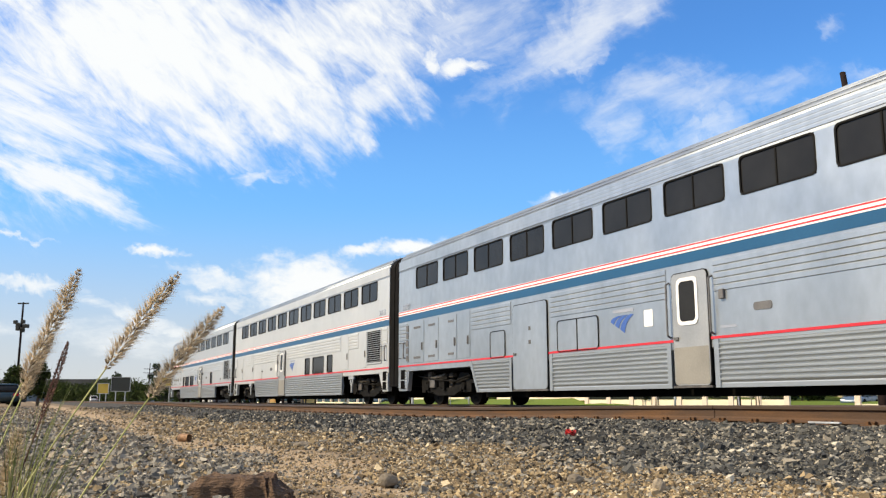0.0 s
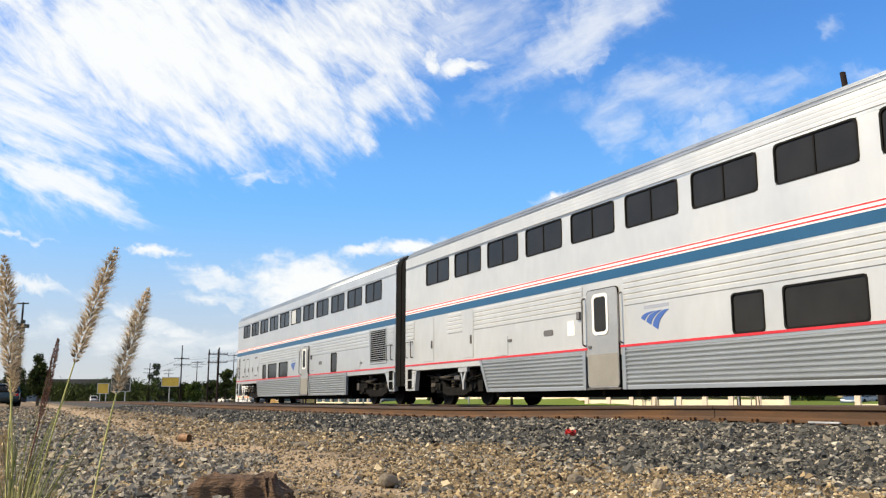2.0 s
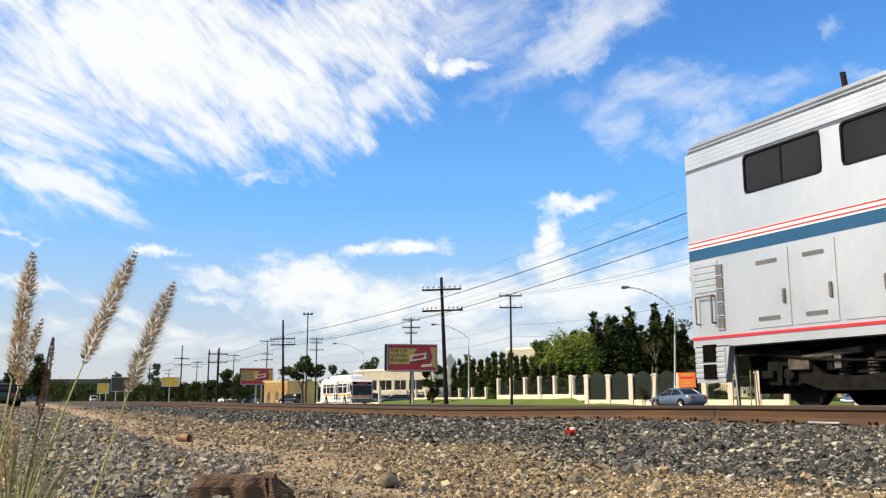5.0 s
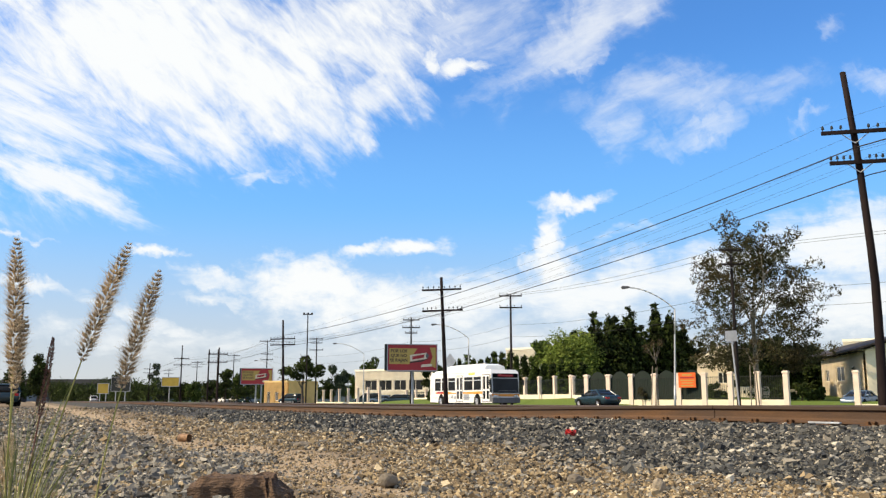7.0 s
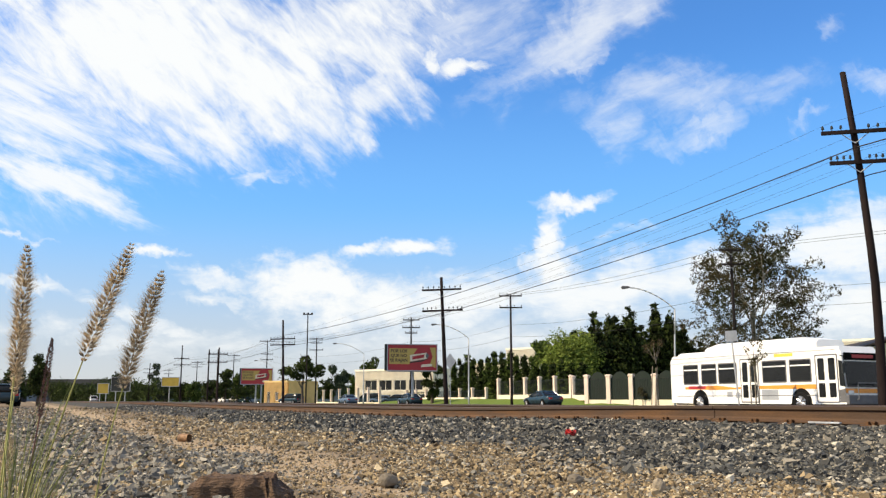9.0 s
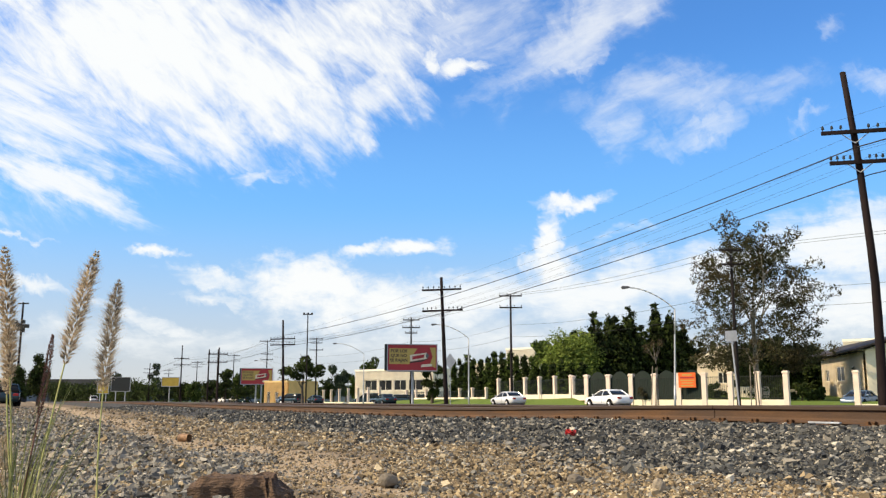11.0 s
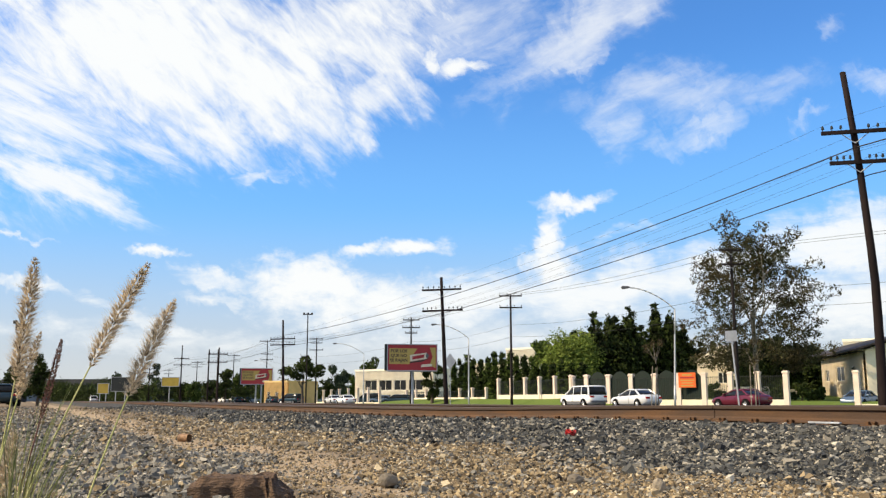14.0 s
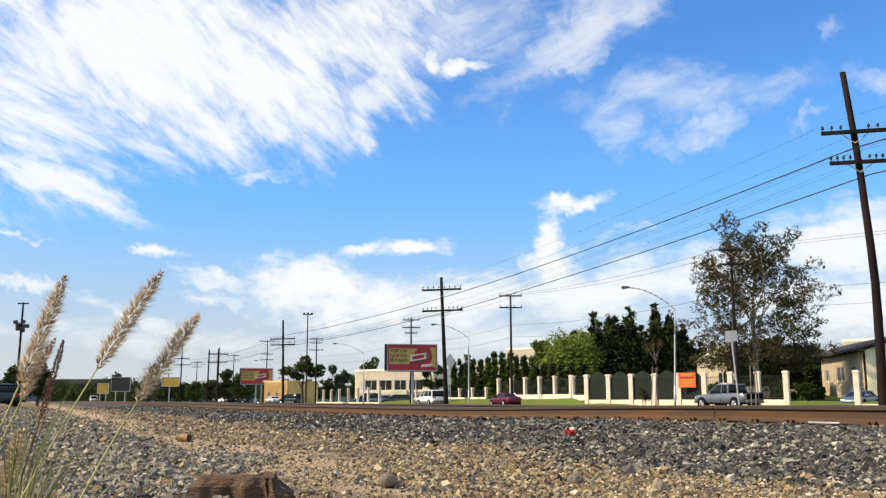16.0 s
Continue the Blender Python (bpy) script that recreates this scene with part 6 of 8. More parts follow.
# the thin-leaved sycamore behind the fence
SYC = []
rs = random.Random(11)
SYC_TIPS = [(-2.5, 17.9), (-1.4, 17.3), (0.3, 16.6), (3.2, 16.5), (2.2, 15.4), (-4.4, 14.4), (-5.5, 13.4), (1.2, 14.4), (4.6, 13.4), (6.3, 12.0), (6.7, 10.2), (-5.6, 11.6), (-5.5, 9.6),
            (6.6, 7.8), (6.9, 6.2), (-5.9, 7.2), (-5.0, 5.4), (0.0, 12.0), (3.6, 10.6), (-2.6, 11.4), (3.0, 7.6), (-2.6, 7.4), (4.8, 5.4), (-3.4, 14.8), (-5.6, 4.8), (-3.8, 4.6), (5.9, 4.6)]
for tx, tz in SYC_TIPS:
    for k in range(3):
        tip = Vector((tx + rs.uniform(-0.5, 0.5), rs.uniform(-3.6, 3.6), tz - 0.5 + rs.uniform(-0.5, 0.4)))
        root = Vector((tx * 0.12, 0, max(3.2, min(9.0, tz - 4.5))))
        for j in range(5):
            t = 0.46 + 0.135 * j
            c = root.lerp(tip, t) + Vector((rs.uniform(-0.7, 0.7), rs.uniform(-0.7, 0.7), rs.uniform(-0.5, 0.5)))
            q = rs.uniform(0.38, 0.82)
            SYC.append((tuple(c), (q * 1.15, q, q * 0.9)))
for k in range(150):
    z = rs.uniform(0, 1)
    a, q = rs.uniform(0, 2 * math.pi), math.sqrt(rs.uniform(0.0, 1))
    wz = 5.6 * math.sin(math.pi * (0.20 + 0.66 * z)) ** 0.7
    r0 = rs.uniform(0.45, 0.85)
    SYC.append(((wz * q * math.cos(a) + 0.3, wz * q * math.sin(a) * 0.8, 3.6 + 12.0 * z), (r0, r0, r0 * 0.9)))
SYC = [((p[0] * 0.93, p[1], p[2]), q) for p, q in SYC]
rs.shuffle(SYC)
tree((62.05, 62.95, -0.1), SYC, 44000, 0.094, LEAF_OLIVE, "tall half-bare sycamore with thin olive and brown foliage", 21, 0.26, 8.5, BARK_PALE, 0.30, 1)
for px_foot, w, h, z0, seed in (((63.61, 64.44, -0.1), 3.4, 3.2, 0.6, 5), ((64.09, 59.73, -0.1), 1.3, 1.9, 0.0, 6), ((62.46, 60.5, -0.1), 1.5, 2.3, 0.0, 7), ((56.98, 63.05, -0.1), 1.3, 1.8, 0.0, 8), ((67.13, 60.56, -0.1), 1.3, 1.5, 0.0, 9)):
    tree(px_foot, cloud_of(w, h, z0, 12, seed), 2600, 0.11, LEAF_DARK, "low dark green shrub growing behind the fence", seed, 0.07, 0.5, gap=0.15, name="shrub", group="shrubs", depth=1)
# young staked street trees on the near verge
def young_tree(foot, height, seed, lean):
    t = thing("young_tree", pose(*foot, 0, lean, -25), "thin young street tree tied between two stakes", "tree", "young trees")
    rng = random.Random(seed)
    bm = B()
    rod(bm, (0, 0, -0.2), (0.05, 0, height * 0.6), 0.035, 0.025, 7, False)
    twigs = []
    for k in range(9):
        a, z = rng.uniform(0, 6.28), height * rng.uniform(0.5, 0.72)
        e = Vector((0.55 * math.cos(a) * rng.uniform(0.4, 1.0), 0.55 * math.sin(a), z + height * rng.uniform(0.12, 0.28)))
        rod(bm, (0.05, 0, z), e, 0.012, 0.006, 5, False)
        twigs.append((tuple(e), (0.20, 0.20, 0.22)))
    part("trunk", bm, BARK_PALE, t, smooth=True)
    for x in (-0.22, 0.20):
        bm = B()
        rod(bm, (x, 0.05, -0.3), (x * 0.6, 0.05, height * 0.62), 0.028, 0.025, 7)
        part("stake", bm, BARK_PALE, t, "pale timber stake")
    mesh_part("crown", leaf_mesh("young_crown", twigs, 420, 0.045, seed, 0.2), LEAF_OLIVE, t)
    return t


young_tree((31.0, 39.04, -0.5), 3.9, 301, 1.5)
young_tree((31.0, 31.64, -0.5), 3.6, 302, -1.0)
tree((47.9, 62.0, -0.2), cloud_of(0.7, 1.5, 0.0, 8, 303), 420, 0.07, LEAF_OLIVE, "sparse wild shrub leaning on the low wall", 303, 0.03, 0.5, gap=0.3, name="shrub", group="shrubs", depth=1)
# dark evergreens
for foot, w, h, z0, n, seed in (((61.5, 90.1, 0.1), 2.5, 9.2, 0.3, 6, 31), ((65.4, 90.5, 0.1), 3.3, 12.0, 0.3, 8, 32), ((68.6, 91.2, 0.1), 3.0, 11.6, 0.3, 7, 33),
                                ((67.54, 95.1, 0.1), 2.8, 11.0, 0.3, 6, 38), ((70.67, 94.76, 0.1), 3.0, 11.2, 0.3, 6, 39), ((75.13, 96.04, 0.1), 2.4, 9.6, 0.3, 5, 40), ((77.46, 94.96, 0.1), 2.4, 10.8, 0.3, 5, 43),
                                ((73.75, 92.2, 0.1), 2.4, 12.2, 0.3, 5, 34), ((75.86, 91.22, 0.1), 2.5, 11.2, 0.3, 6, 35), ((79.09, 91.95, 0.1), 2.3, 10.2, 0.3, 5, 36), ((81.11, 91.01, 0.1), 2.2, 7.4, 0.3, 4, 37)):
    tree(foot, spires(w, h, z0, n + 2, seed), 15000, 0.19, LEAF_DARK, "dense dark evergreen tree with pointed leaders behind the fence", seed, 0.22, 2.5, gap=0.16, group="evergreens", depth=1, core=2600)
# light green rounded trees
tree((57.6, 88.0, 0.0), cloud_of(4.6, 7.9, 0.3, 70, 41, 1.0), 24000, 0.12, LEAF_LIGHT, "light green rounded tree with fine foliage", 41, 0.2, 2.2, gap=0.05, depth=1)
tree((64.6, 106.5, 0.2), cloud_of(2.8, 7.6, 1.0, 26, 42), 6500, 0.17, LEAF_MID, "green rounded tree behind the hedge", 42, 0.2, 2.2, gap=0.2, depth=1)
# dark thicket behind the sycamore; last three are fill for the shaded roof
for foot, w, h, seed in (((66.74, 69.7, 0.2), 1.9, 5.4, 51), ((68.21, 69.02, 0.2), 2.8, 6.6, 52), ((70.26, 68.06, 0.2), 3.0, 6.6, 53), ((88.74, 84.06, 0.0), 3.2, 7.6, 54), ((91.03, 82.99, 0.0), 3.0, 7.2, 55), ((86.90, 78.19, 0.0), 2.6, 6.2, 56)):
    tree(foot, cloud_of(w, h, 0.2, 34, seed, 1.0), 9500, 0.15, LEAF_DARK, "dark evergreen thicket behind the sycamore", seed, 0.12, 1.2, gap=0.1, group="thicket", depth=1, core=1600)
# row of clipped cypresses along the far fence
for i in range(17):
    k = i / 16
    a, b = Vector((52.16, 77.63, 0.15)), Vector((52.11, 107.9, 0.0))
    p = a.lerp(b, k)
    rr = random.Random(60 + i)
    h = rr.uniform(4.3, 5.3) * (0.66 if i < 6 else 1.0)
    blobs = [((rr.uniform(-0.2, 0.2), rr.uniform(-0.2, 0.2), 0.4 + h * j / 6), (0.95 - 0.09 * j, 0.9 - 0.09 * j, 0.55)) for j in range(7)]
    tree((p.x, p.y, p.z), blobs, 2300, 0.12, LEAF_MID if i % 3 else LEAF_DARK, "narrow green cypress in a hedge row", 60 + i, 0.08, 1.0, gap=0.05, name="cypress", group="cypress hedge", depth=0, core=260)
# trees by the white building
tree((40.29, 140.31, -0.1), [((-2.4, 0, 4.9), (1.5, 1.3, 0.8)), ((1.9, 0, 4.7), (1.6, 1.3, 0.8)), ((0.2, 0, 5.6), (1.9, 1.5, 0.95)), ((0.3, 0.2, 6.8), (0.9, 0.9, 0.8)), ((-0.9, 0, 4.1), (1.2, 1, 0.6)), ((2.8, 0, 5.5), (0.8, 0.8, 0.5))], 3600, 0.17, LEAF_DARK, "flat-crowned dark tree on a short trunk", 71, 0.22, 3.2, gap=0.15, depth=1)
STREET_TREES = [    # foot, half width, height, clear stem, seed, leaf, leaf size
    ((58.39, 157.63, -0.1), 3.2, 7.6, 1.0, 72, LEAF_DARK, 0.22), ((62.89, 158.89, -0.1), 3.0, 7.0, 1.0, 73, LEAF_MID, 0.22), ((45.17, 99.94, -0.1), 1.8, 5.0, 0.1, 74, LEAF_DARK, 0.17),
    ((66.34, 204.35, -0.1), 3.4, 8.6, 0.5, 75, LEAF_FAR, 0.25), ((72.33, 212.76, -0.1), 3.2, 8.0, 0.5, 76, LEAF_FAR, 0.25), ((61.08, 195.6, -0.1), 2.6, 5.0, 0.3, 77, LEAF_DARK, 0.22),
    ((38.69, 194.84, -0.1), 3.2, 7.0, 0.3, 78, LEAF_DARK, 0.22), ((42.22, 198.79, -0.1), 3.0, 6.0, 0.3, 79, LEAF_MID, 0.22), ((36.75, 201.35, -0.1), 3.0, 4.6, 0.2, 80, LEAF_DARK, 0.22),
    ((34.53, 207.98, -0.1), 3.0, 4.2, 0.2, 81, LEAF_MID, 0.22), ((32.4, 214.58, -0.1), 3.0, 4.0, 0.2, 82, LEAF_DARK, 0.22),
]
FAR_TREES = [
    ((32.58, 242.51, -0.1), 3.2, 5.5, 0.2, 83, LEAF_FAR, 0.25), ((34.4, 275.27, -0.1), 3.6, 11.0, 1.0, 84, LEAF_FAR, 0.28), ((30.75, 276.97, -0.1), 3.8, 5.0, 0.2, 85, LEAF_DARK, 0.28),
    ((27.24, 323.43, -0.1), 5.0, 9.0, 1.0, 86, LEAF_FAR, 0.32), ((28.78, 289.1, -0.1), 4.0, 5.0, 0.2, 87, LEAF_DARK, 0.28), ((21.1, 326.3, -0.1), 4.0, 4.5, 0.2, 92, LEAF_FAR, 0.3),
    ((49.15, 212.37, -0.1), 3.4, 5.5, 0.2, 88, LEAF_DARK, 0.24), ((57.23, 214.2, -0.1), 3.2, 5.0, 0.2, 89, LEAF_MID, 0.24), ((64.46, 182.81, -0.1), 3.0, 5.5, 0.2, 90, LEAF_MID, 0.24),
    ((55.36, 187.06, -0.1), 2.6, 4.6, 0.2, 91, LEAF_MID, 0.22),
]
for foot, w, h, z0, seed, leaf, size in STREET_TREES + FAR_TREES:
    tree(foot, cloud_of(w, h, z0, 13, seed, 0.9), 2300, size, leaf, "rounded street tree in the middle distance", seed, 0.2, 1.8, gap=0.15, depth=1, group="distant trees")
# tall dark bushes close to the line on the sun side
tree((0.67, 78.12, -0.3), cloud_of(1.15, 4.3, 0.0, 26, 95, 1.3), 4200, 0.10, LEAF_DARK, "tall dark bush standing close to the line", 95, 0.12, 1.2, gap=0.08, depth=1, name="bush", group="bushes")
tree((-1.15, 74.49, -0.3), cloud_of(1.6, 2.9, 0.0, 18, 96, 1.0), 3600, 0.10, LEAF_DARK, "broad dark bush standing close to the line", 96, 0.1, 0.8, gap=0.08, depth=1, name="bush", group="bushes")
tree((-2.98, 73.1, -0.3), cloud_of(1.9, 3.0, 0.0, 14, 97, 1.0), 3000, 0.11, LEAF_DARK, "broad dark bush standing close to the line", 97, 0.1, 0.8, gap=0.1, depth=1, name="bush", group="bushes")
# belt of low dark shrubs closing the view down the line
belt, rb = [], random.Random(44)
for i in range(95):
    k = i / 94
    a, b = Vector((48.95, 176.61, -0.2)), Vector((8.74, 365.68, -0.2))
    q = a.lerp(b, k)
    h = rb.uniform(2.6, 4.4) * (1 + 0.75 * k)
    for j in range(2):
        belt.append(((q.x + rb.uniform(-2, 2), q.y + rb.uniform(-3, 3), q.z + h * (0.35 + 0.4 * j)), (1.9 + k, 1.9 + k, h * 0.45)))
tagged(mesh_part("shrub_belt", leaf_mesh("shrub_belt", belt, 34000, 0.25, 45, 0.1), LEAF_DARK), "belt of low dark shrubs far along the line", "shrubs", kind="stuff")
# ridge of far woods along the horizon, haze mixed into its base colour
def far_ridge():
    vs, fs = [], []
    n = 160
    for i in range(n + 1):
        a = radians(-50 + 130 * i / n)
        d = 900
        x, y = d * math.sin(a), d * math.cos(a)
        h = 15 + 9 * noise.noise(Vector((i * 0.13, 0, 0))) + 5 * noise.noise(Vector((i * 0.6, 3, 0))) + (10 if 20 < i < 60 else 0)
        vs += [(x, y, -2), (x, y, h), (x * 1.15, y * 1.15, h * 0.9)]
    for i in range(n):
        k = 3 * i
        fs += [(k, k + 3, k + 4, k + 1), (k + 1, k + 4, k + 5, k + 2)]
    m = material("far woods with haze in the colour", (0.17, 0.21, 0.25), 1.0, 0, 0.2, 0.03, 0.4, 0.0)
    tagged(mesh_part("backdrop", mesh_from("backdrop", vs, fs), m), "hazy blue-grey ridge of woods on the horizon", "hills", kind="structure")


far_ridge()
# ---- road vehicles: length along y, nose towards +y, wheels on z = 0 ----
def wheel(parent, x, y, r, w, spokes=5):
    """A wheel turning about x: tyre with its rim."""
    s = -1 if x < 0 else 1
    bm = B()
    n = 20
    prof = [(-w / 2, r * 0.62), (-w / 2, r * 0.93), (-w / 2 + 0.02, r), (w / 2 - 0.02, r), (w / 2, r * 0.93), (w / 2, r * 0.62)]
    rings = [[bm.verts.new((px, pr * math.cos(2 * math.pi * i / n), pr * math.sin(2 * math.pi * i / n))) for i in range(n)] for px, pr in prof]
    for a, b in zip(rings, rings[1:]):
        for i in range(n):
            bm.faces.new((a[i], a[(i + 1) % n], b[(i + 1) % n], b[i]))
    t = part("wheel", bm, RUBBER, parent, "black tyre on a bright rim", True)
    t.location = (x, y, r)
    bm = B()
    rod(bm, (-s * w * 0.3, 0, 0), (s * w * 0.30, 0, 0), r * 0.64, r * 0.64, n)
    for k in range(spokes):
        a = 2 * math.pi * k / spokes
        c, d = math.cos(a), math.sin(a)
        rod(bm, (s * w * 0.36, r * 0.08 * c, r * 0.08 * d), (s * w * 0.36, r * 0.6 * c, r * 0.6 * d), r * 0.10, r * 0.12, 6)
    rod(bm, (s * w * 0.3, 0, 0), (s * w * 0.42, 0, 0), r * 0.2, r * 0.16, 10)
    part("rim", bm, RIM, t)
    return t


def arch(y, r, z, n=7):
    return [(y + r * math.cos(math.pi * i / n), z + r * math.sin(math.pi * i / n)) for i in range(n + 1)]


CARS = {   # length, width, wheelbase, tyre radius; shoulder line from tail to nose; roof (rear, front, height); foot of the glass
    "sedan": dict(L=4.5, W=1.76, wb=2.68, r=0.32, belt=[(-2.25, 0.78), (-2.15, 0.96), (-1.55, 1.00), (-0.4, 0.95), (0.85, 0.93), (1.5, 0.86), (2.05, 0.74), (2.25, 0.58)], roof=(-0.95, 0.20, 1.43), base=(-1.72, 1.12), split=(-0.30,), lean=0.24),
    "coupe": dict(L=4.0, W=1.70, wb=2.45, r=0.30, belt=[(-2.0, 0.76), (-1.9, 0.90), (-1.4, 0.93), (-0.4, 0.89), (0.75, 0.87), (1.35, 0.81), (1.85, 0.70), (2.0, 0.55)], roof=(-0.85, 0.12, 1.30), base=(-1.55, 0.98), split=(-0.35,), lean=0.24),
    "van": dict(L=4.6, W=1.90, wb=2.85, r=0.33, belt=[(-2.30, 0.95), (-2.26, 1.08), (-1.8, 1.10), (0.85, 1.06), (1.55, 0.98), (2.1, 0.82), (2.30, 0.60)], roof=(-2.08, 0.42, 1.78), base=(-2.24, 1.35), split=(-1.05, 0.12), lean=0.15),
    "wagon": dict(L=4.5, W=1.78, wb=2.68, r=0.32, belt=[(-2.25, 0.80), (-2.20, 0.96), (-1.7, 1.0), (0.75, 0.95), (1.5, 0.87), (2.05, 0.75), (2.25, 0.58)], roof=(-1.85, 0.22, 1.50), base=(-2.12, 1.15), split=(-0.95, -0.10), lean=0.20),
    "pickup": dict(L=4.8, W=1.80, wb=3.0, r=0.36, belt=[(-2.40, 1.00), (-2.36, 1.05), (-0.95, 1.05), (0.75, 1.03), (1.35, 1.00), (2.10, 0.93), (2.32, 0.84), (2.40, 0.62)], roof=(-0.92, 0.30, 1.66), base=(-1.02, 0.98), split=(-0.28,), lean=0.18),
}


def car(label, paint, kind="sedan", m=None):
    spec = CARS[kind]
    c = thing("car" if kind != "pickup" else "pickup_truck", m or pose(0, 0, 0), label, "car" if kind != "pickup" else "pickup truck", "traffic")
    w, wb, r, half = spec["W"] / 2, spec["wb"] / 2, spec["r"], spec["L"] / 2
    belt = spec["belt"]
    sill = 0.24 if kind != "pickup" else 0.36
    # body: rounded sections from tail to nose, narrower towards both ends
    rings = []
    for i in range(19):
        y = -half + 2 * half * i / 18
        t = abs(y) / half
        ww = w * (1 - 0.20 * max(0.0, (t - 0.70) / 0.30) ** 2)
        z0 = sill + 0.14 * max(0.0, (t - 0.80) / 0.20)
        z1 = between(belt, y)
        zm = z0 + 0.48 * (z1 - z0)
        side = [(0.84 * ww, z0), (0.97 * ww, z0 + 0.10), (ww, zm), (0.985 * ww, z1 - 0.14 * (z1 - z0)), (0.91 * ww, z1 - 0.02), (0.60 * ww, z1 + 0.015)]
        rings.append([(x, y, z) for x, z in side] + [(-x, y, z) for x, z in side[::-1]])
    part("body", loft(B(), rings), paint, c, smooth=True)
    # glasshouse and roof
    (ra, rb, rz), (ba, bb) = spec["roof"], spec["base"]
    zb = between(belt, 0.0) - 0.04
    wt, wbm = w - spec["lean"], w - 0.07
    def plan(k, z, inset=0.0):
        ya, yb, ww = ba + (ra - ba) * k + inset, bb + (rb - bb) * k - inset, wbm + (wt - wbm) * k - inset
        return [(x, y, z) for x, y in rounded(-ww, ww, ya, yb, 0.16, 2)]
    zt = rz - 0.09
    part("glazing", loft(B(), [plan(0.0, zb), plan(0.5, zb + (zt - zb) * 0.52), plan(1.0, zt)]), DARKPANE, c, "dark car windows", True)
    part("roof", loft(B(), [plan(0.94, zt - 0.02, -0.012), plan(1.0, zt + 0.03, -0.012), plan(1.0, rz - 0.015, 0.08), plan(1.0, rz, 0.28)]), paint, c, smooth=True)
    for s in (-1, 1):
        for (ya, yb), thick in [((ba + 0.12, ra + 0.10), 0.085 if kind != "pickup" else 0.06), ((bb - 0.10, rb - 0.08), 0.045)] + [((k, k), 0.04) for k in spec["split"]]:
            bm = B()
            rod(bm, (s * (wbm - 0.012), ya, zb), (s * (wt - 0.006), yb, zt + 0.02), thick, thick * 0.8, 6)
            part("pillar", bm, paint, c)
        bm = B()
        box(bm, min(s * (w - 0.06), s * (w + 0.13)), max(s * (w - 0.06), s * (w + 0.13)), bb - 0.44, bb - 0.34, zb + 0.03, zb + 0.16, 0.02)
        part("mirror", bm, paint, c)
        zl = between(belt, -half + 0.1) - 0.12
        bm = B()
        box(bm, s * (w - 0.33) - 0.17, s * (w - 0.33) + 0.17, -half - 0.012, -half + 0.12, zl - 0.16, zl, 0.02)
        part("tail_lamp", bm, LAMPRED, c)
        zl = between(belt, half - 0.12)
        bm = B()
        box(bm, s * (w - 0.36) - 0.18, s * (w - 0.36) + 0.18, half - 0.14, half - 0.02, zl - 0.17, zl - 0.03, 0.02)
        part("headlamp", bm, LAMPCLEAR, c)
        # no wells are cut: dark half-discs on the side stand for their shade
        for y in (wb, -wb):
            bm = B()
            extrude(bm, [(y + r + 0.07, 0.20)] + arch(y, r + 0.07, r + 0.01, 10) + [(y - r - 0.07, 0.20)], "x", s * (w - 0.30), s * (w + 0.005))
            part("wheel_arch", bm, UNDER, c)
        for k in spec["split"]:
            bm = B()
            box(bm, min(s * (w - 0.02), s * (w + 0.003)), max(s * (w - 0.02), s * (w + 0.003)), k - 0.008, k + 0.008, sill + 0.16, zb - 0.10)
            part("door_gap", bm, UNDER, c)
    if kind in ("pickup", "van"):
        for y in (-half - 0.06, half - 0.08):
            bm = B()
            box(bm, -w + 0.16, w - 0.16, y, y + 0.14, 0.40, 0.58, 0.04)
            part("bumper", bm, BRIGHT if kind == "pickup" else GREYTRIM, c)
    bm = B()
    box(bm, -w + 0.15, w - 0.15, -wb - 0.3, wb + 0.3, sill - 0.06, sill + 0.06)
    part("underside", bm, UNDER, c)
    # near-black slabs over the bed and across the tail
    if kind == "pickup":
        bm = B()
        box(bm, -w + 0.14, w - 0.14, -2.30, -1.08, 0.95, 1.072)
        part("bed_liner", bm, UNDER, c)
        bm = B()
        box(bm, -w + 0.24, w - 0.24, -half - 0.015, -half + 0.02, 0.66, 1.0)
        part("tailgate", bm, UNDER, c, "dark open tailgate")
    if kind == "van":
        for s in (-1, 1):
            bm = B()
            box(bm, min(s * (w - 0.03), s * (w + 0.012)), max(s * (w - 0.03), s * (w + 0.012)), -wb + 0.42, wb - 0.42, 0.27, 0.50)
            part("side_cladding", bm, GREYTRIM, c, "dark lower cladding")
    wheels = [wheel(c, s * (w - 0.055), y, r, 0.22) for s in (-1, 1) for y in (wb, -wb)]
    return c, wheels, r


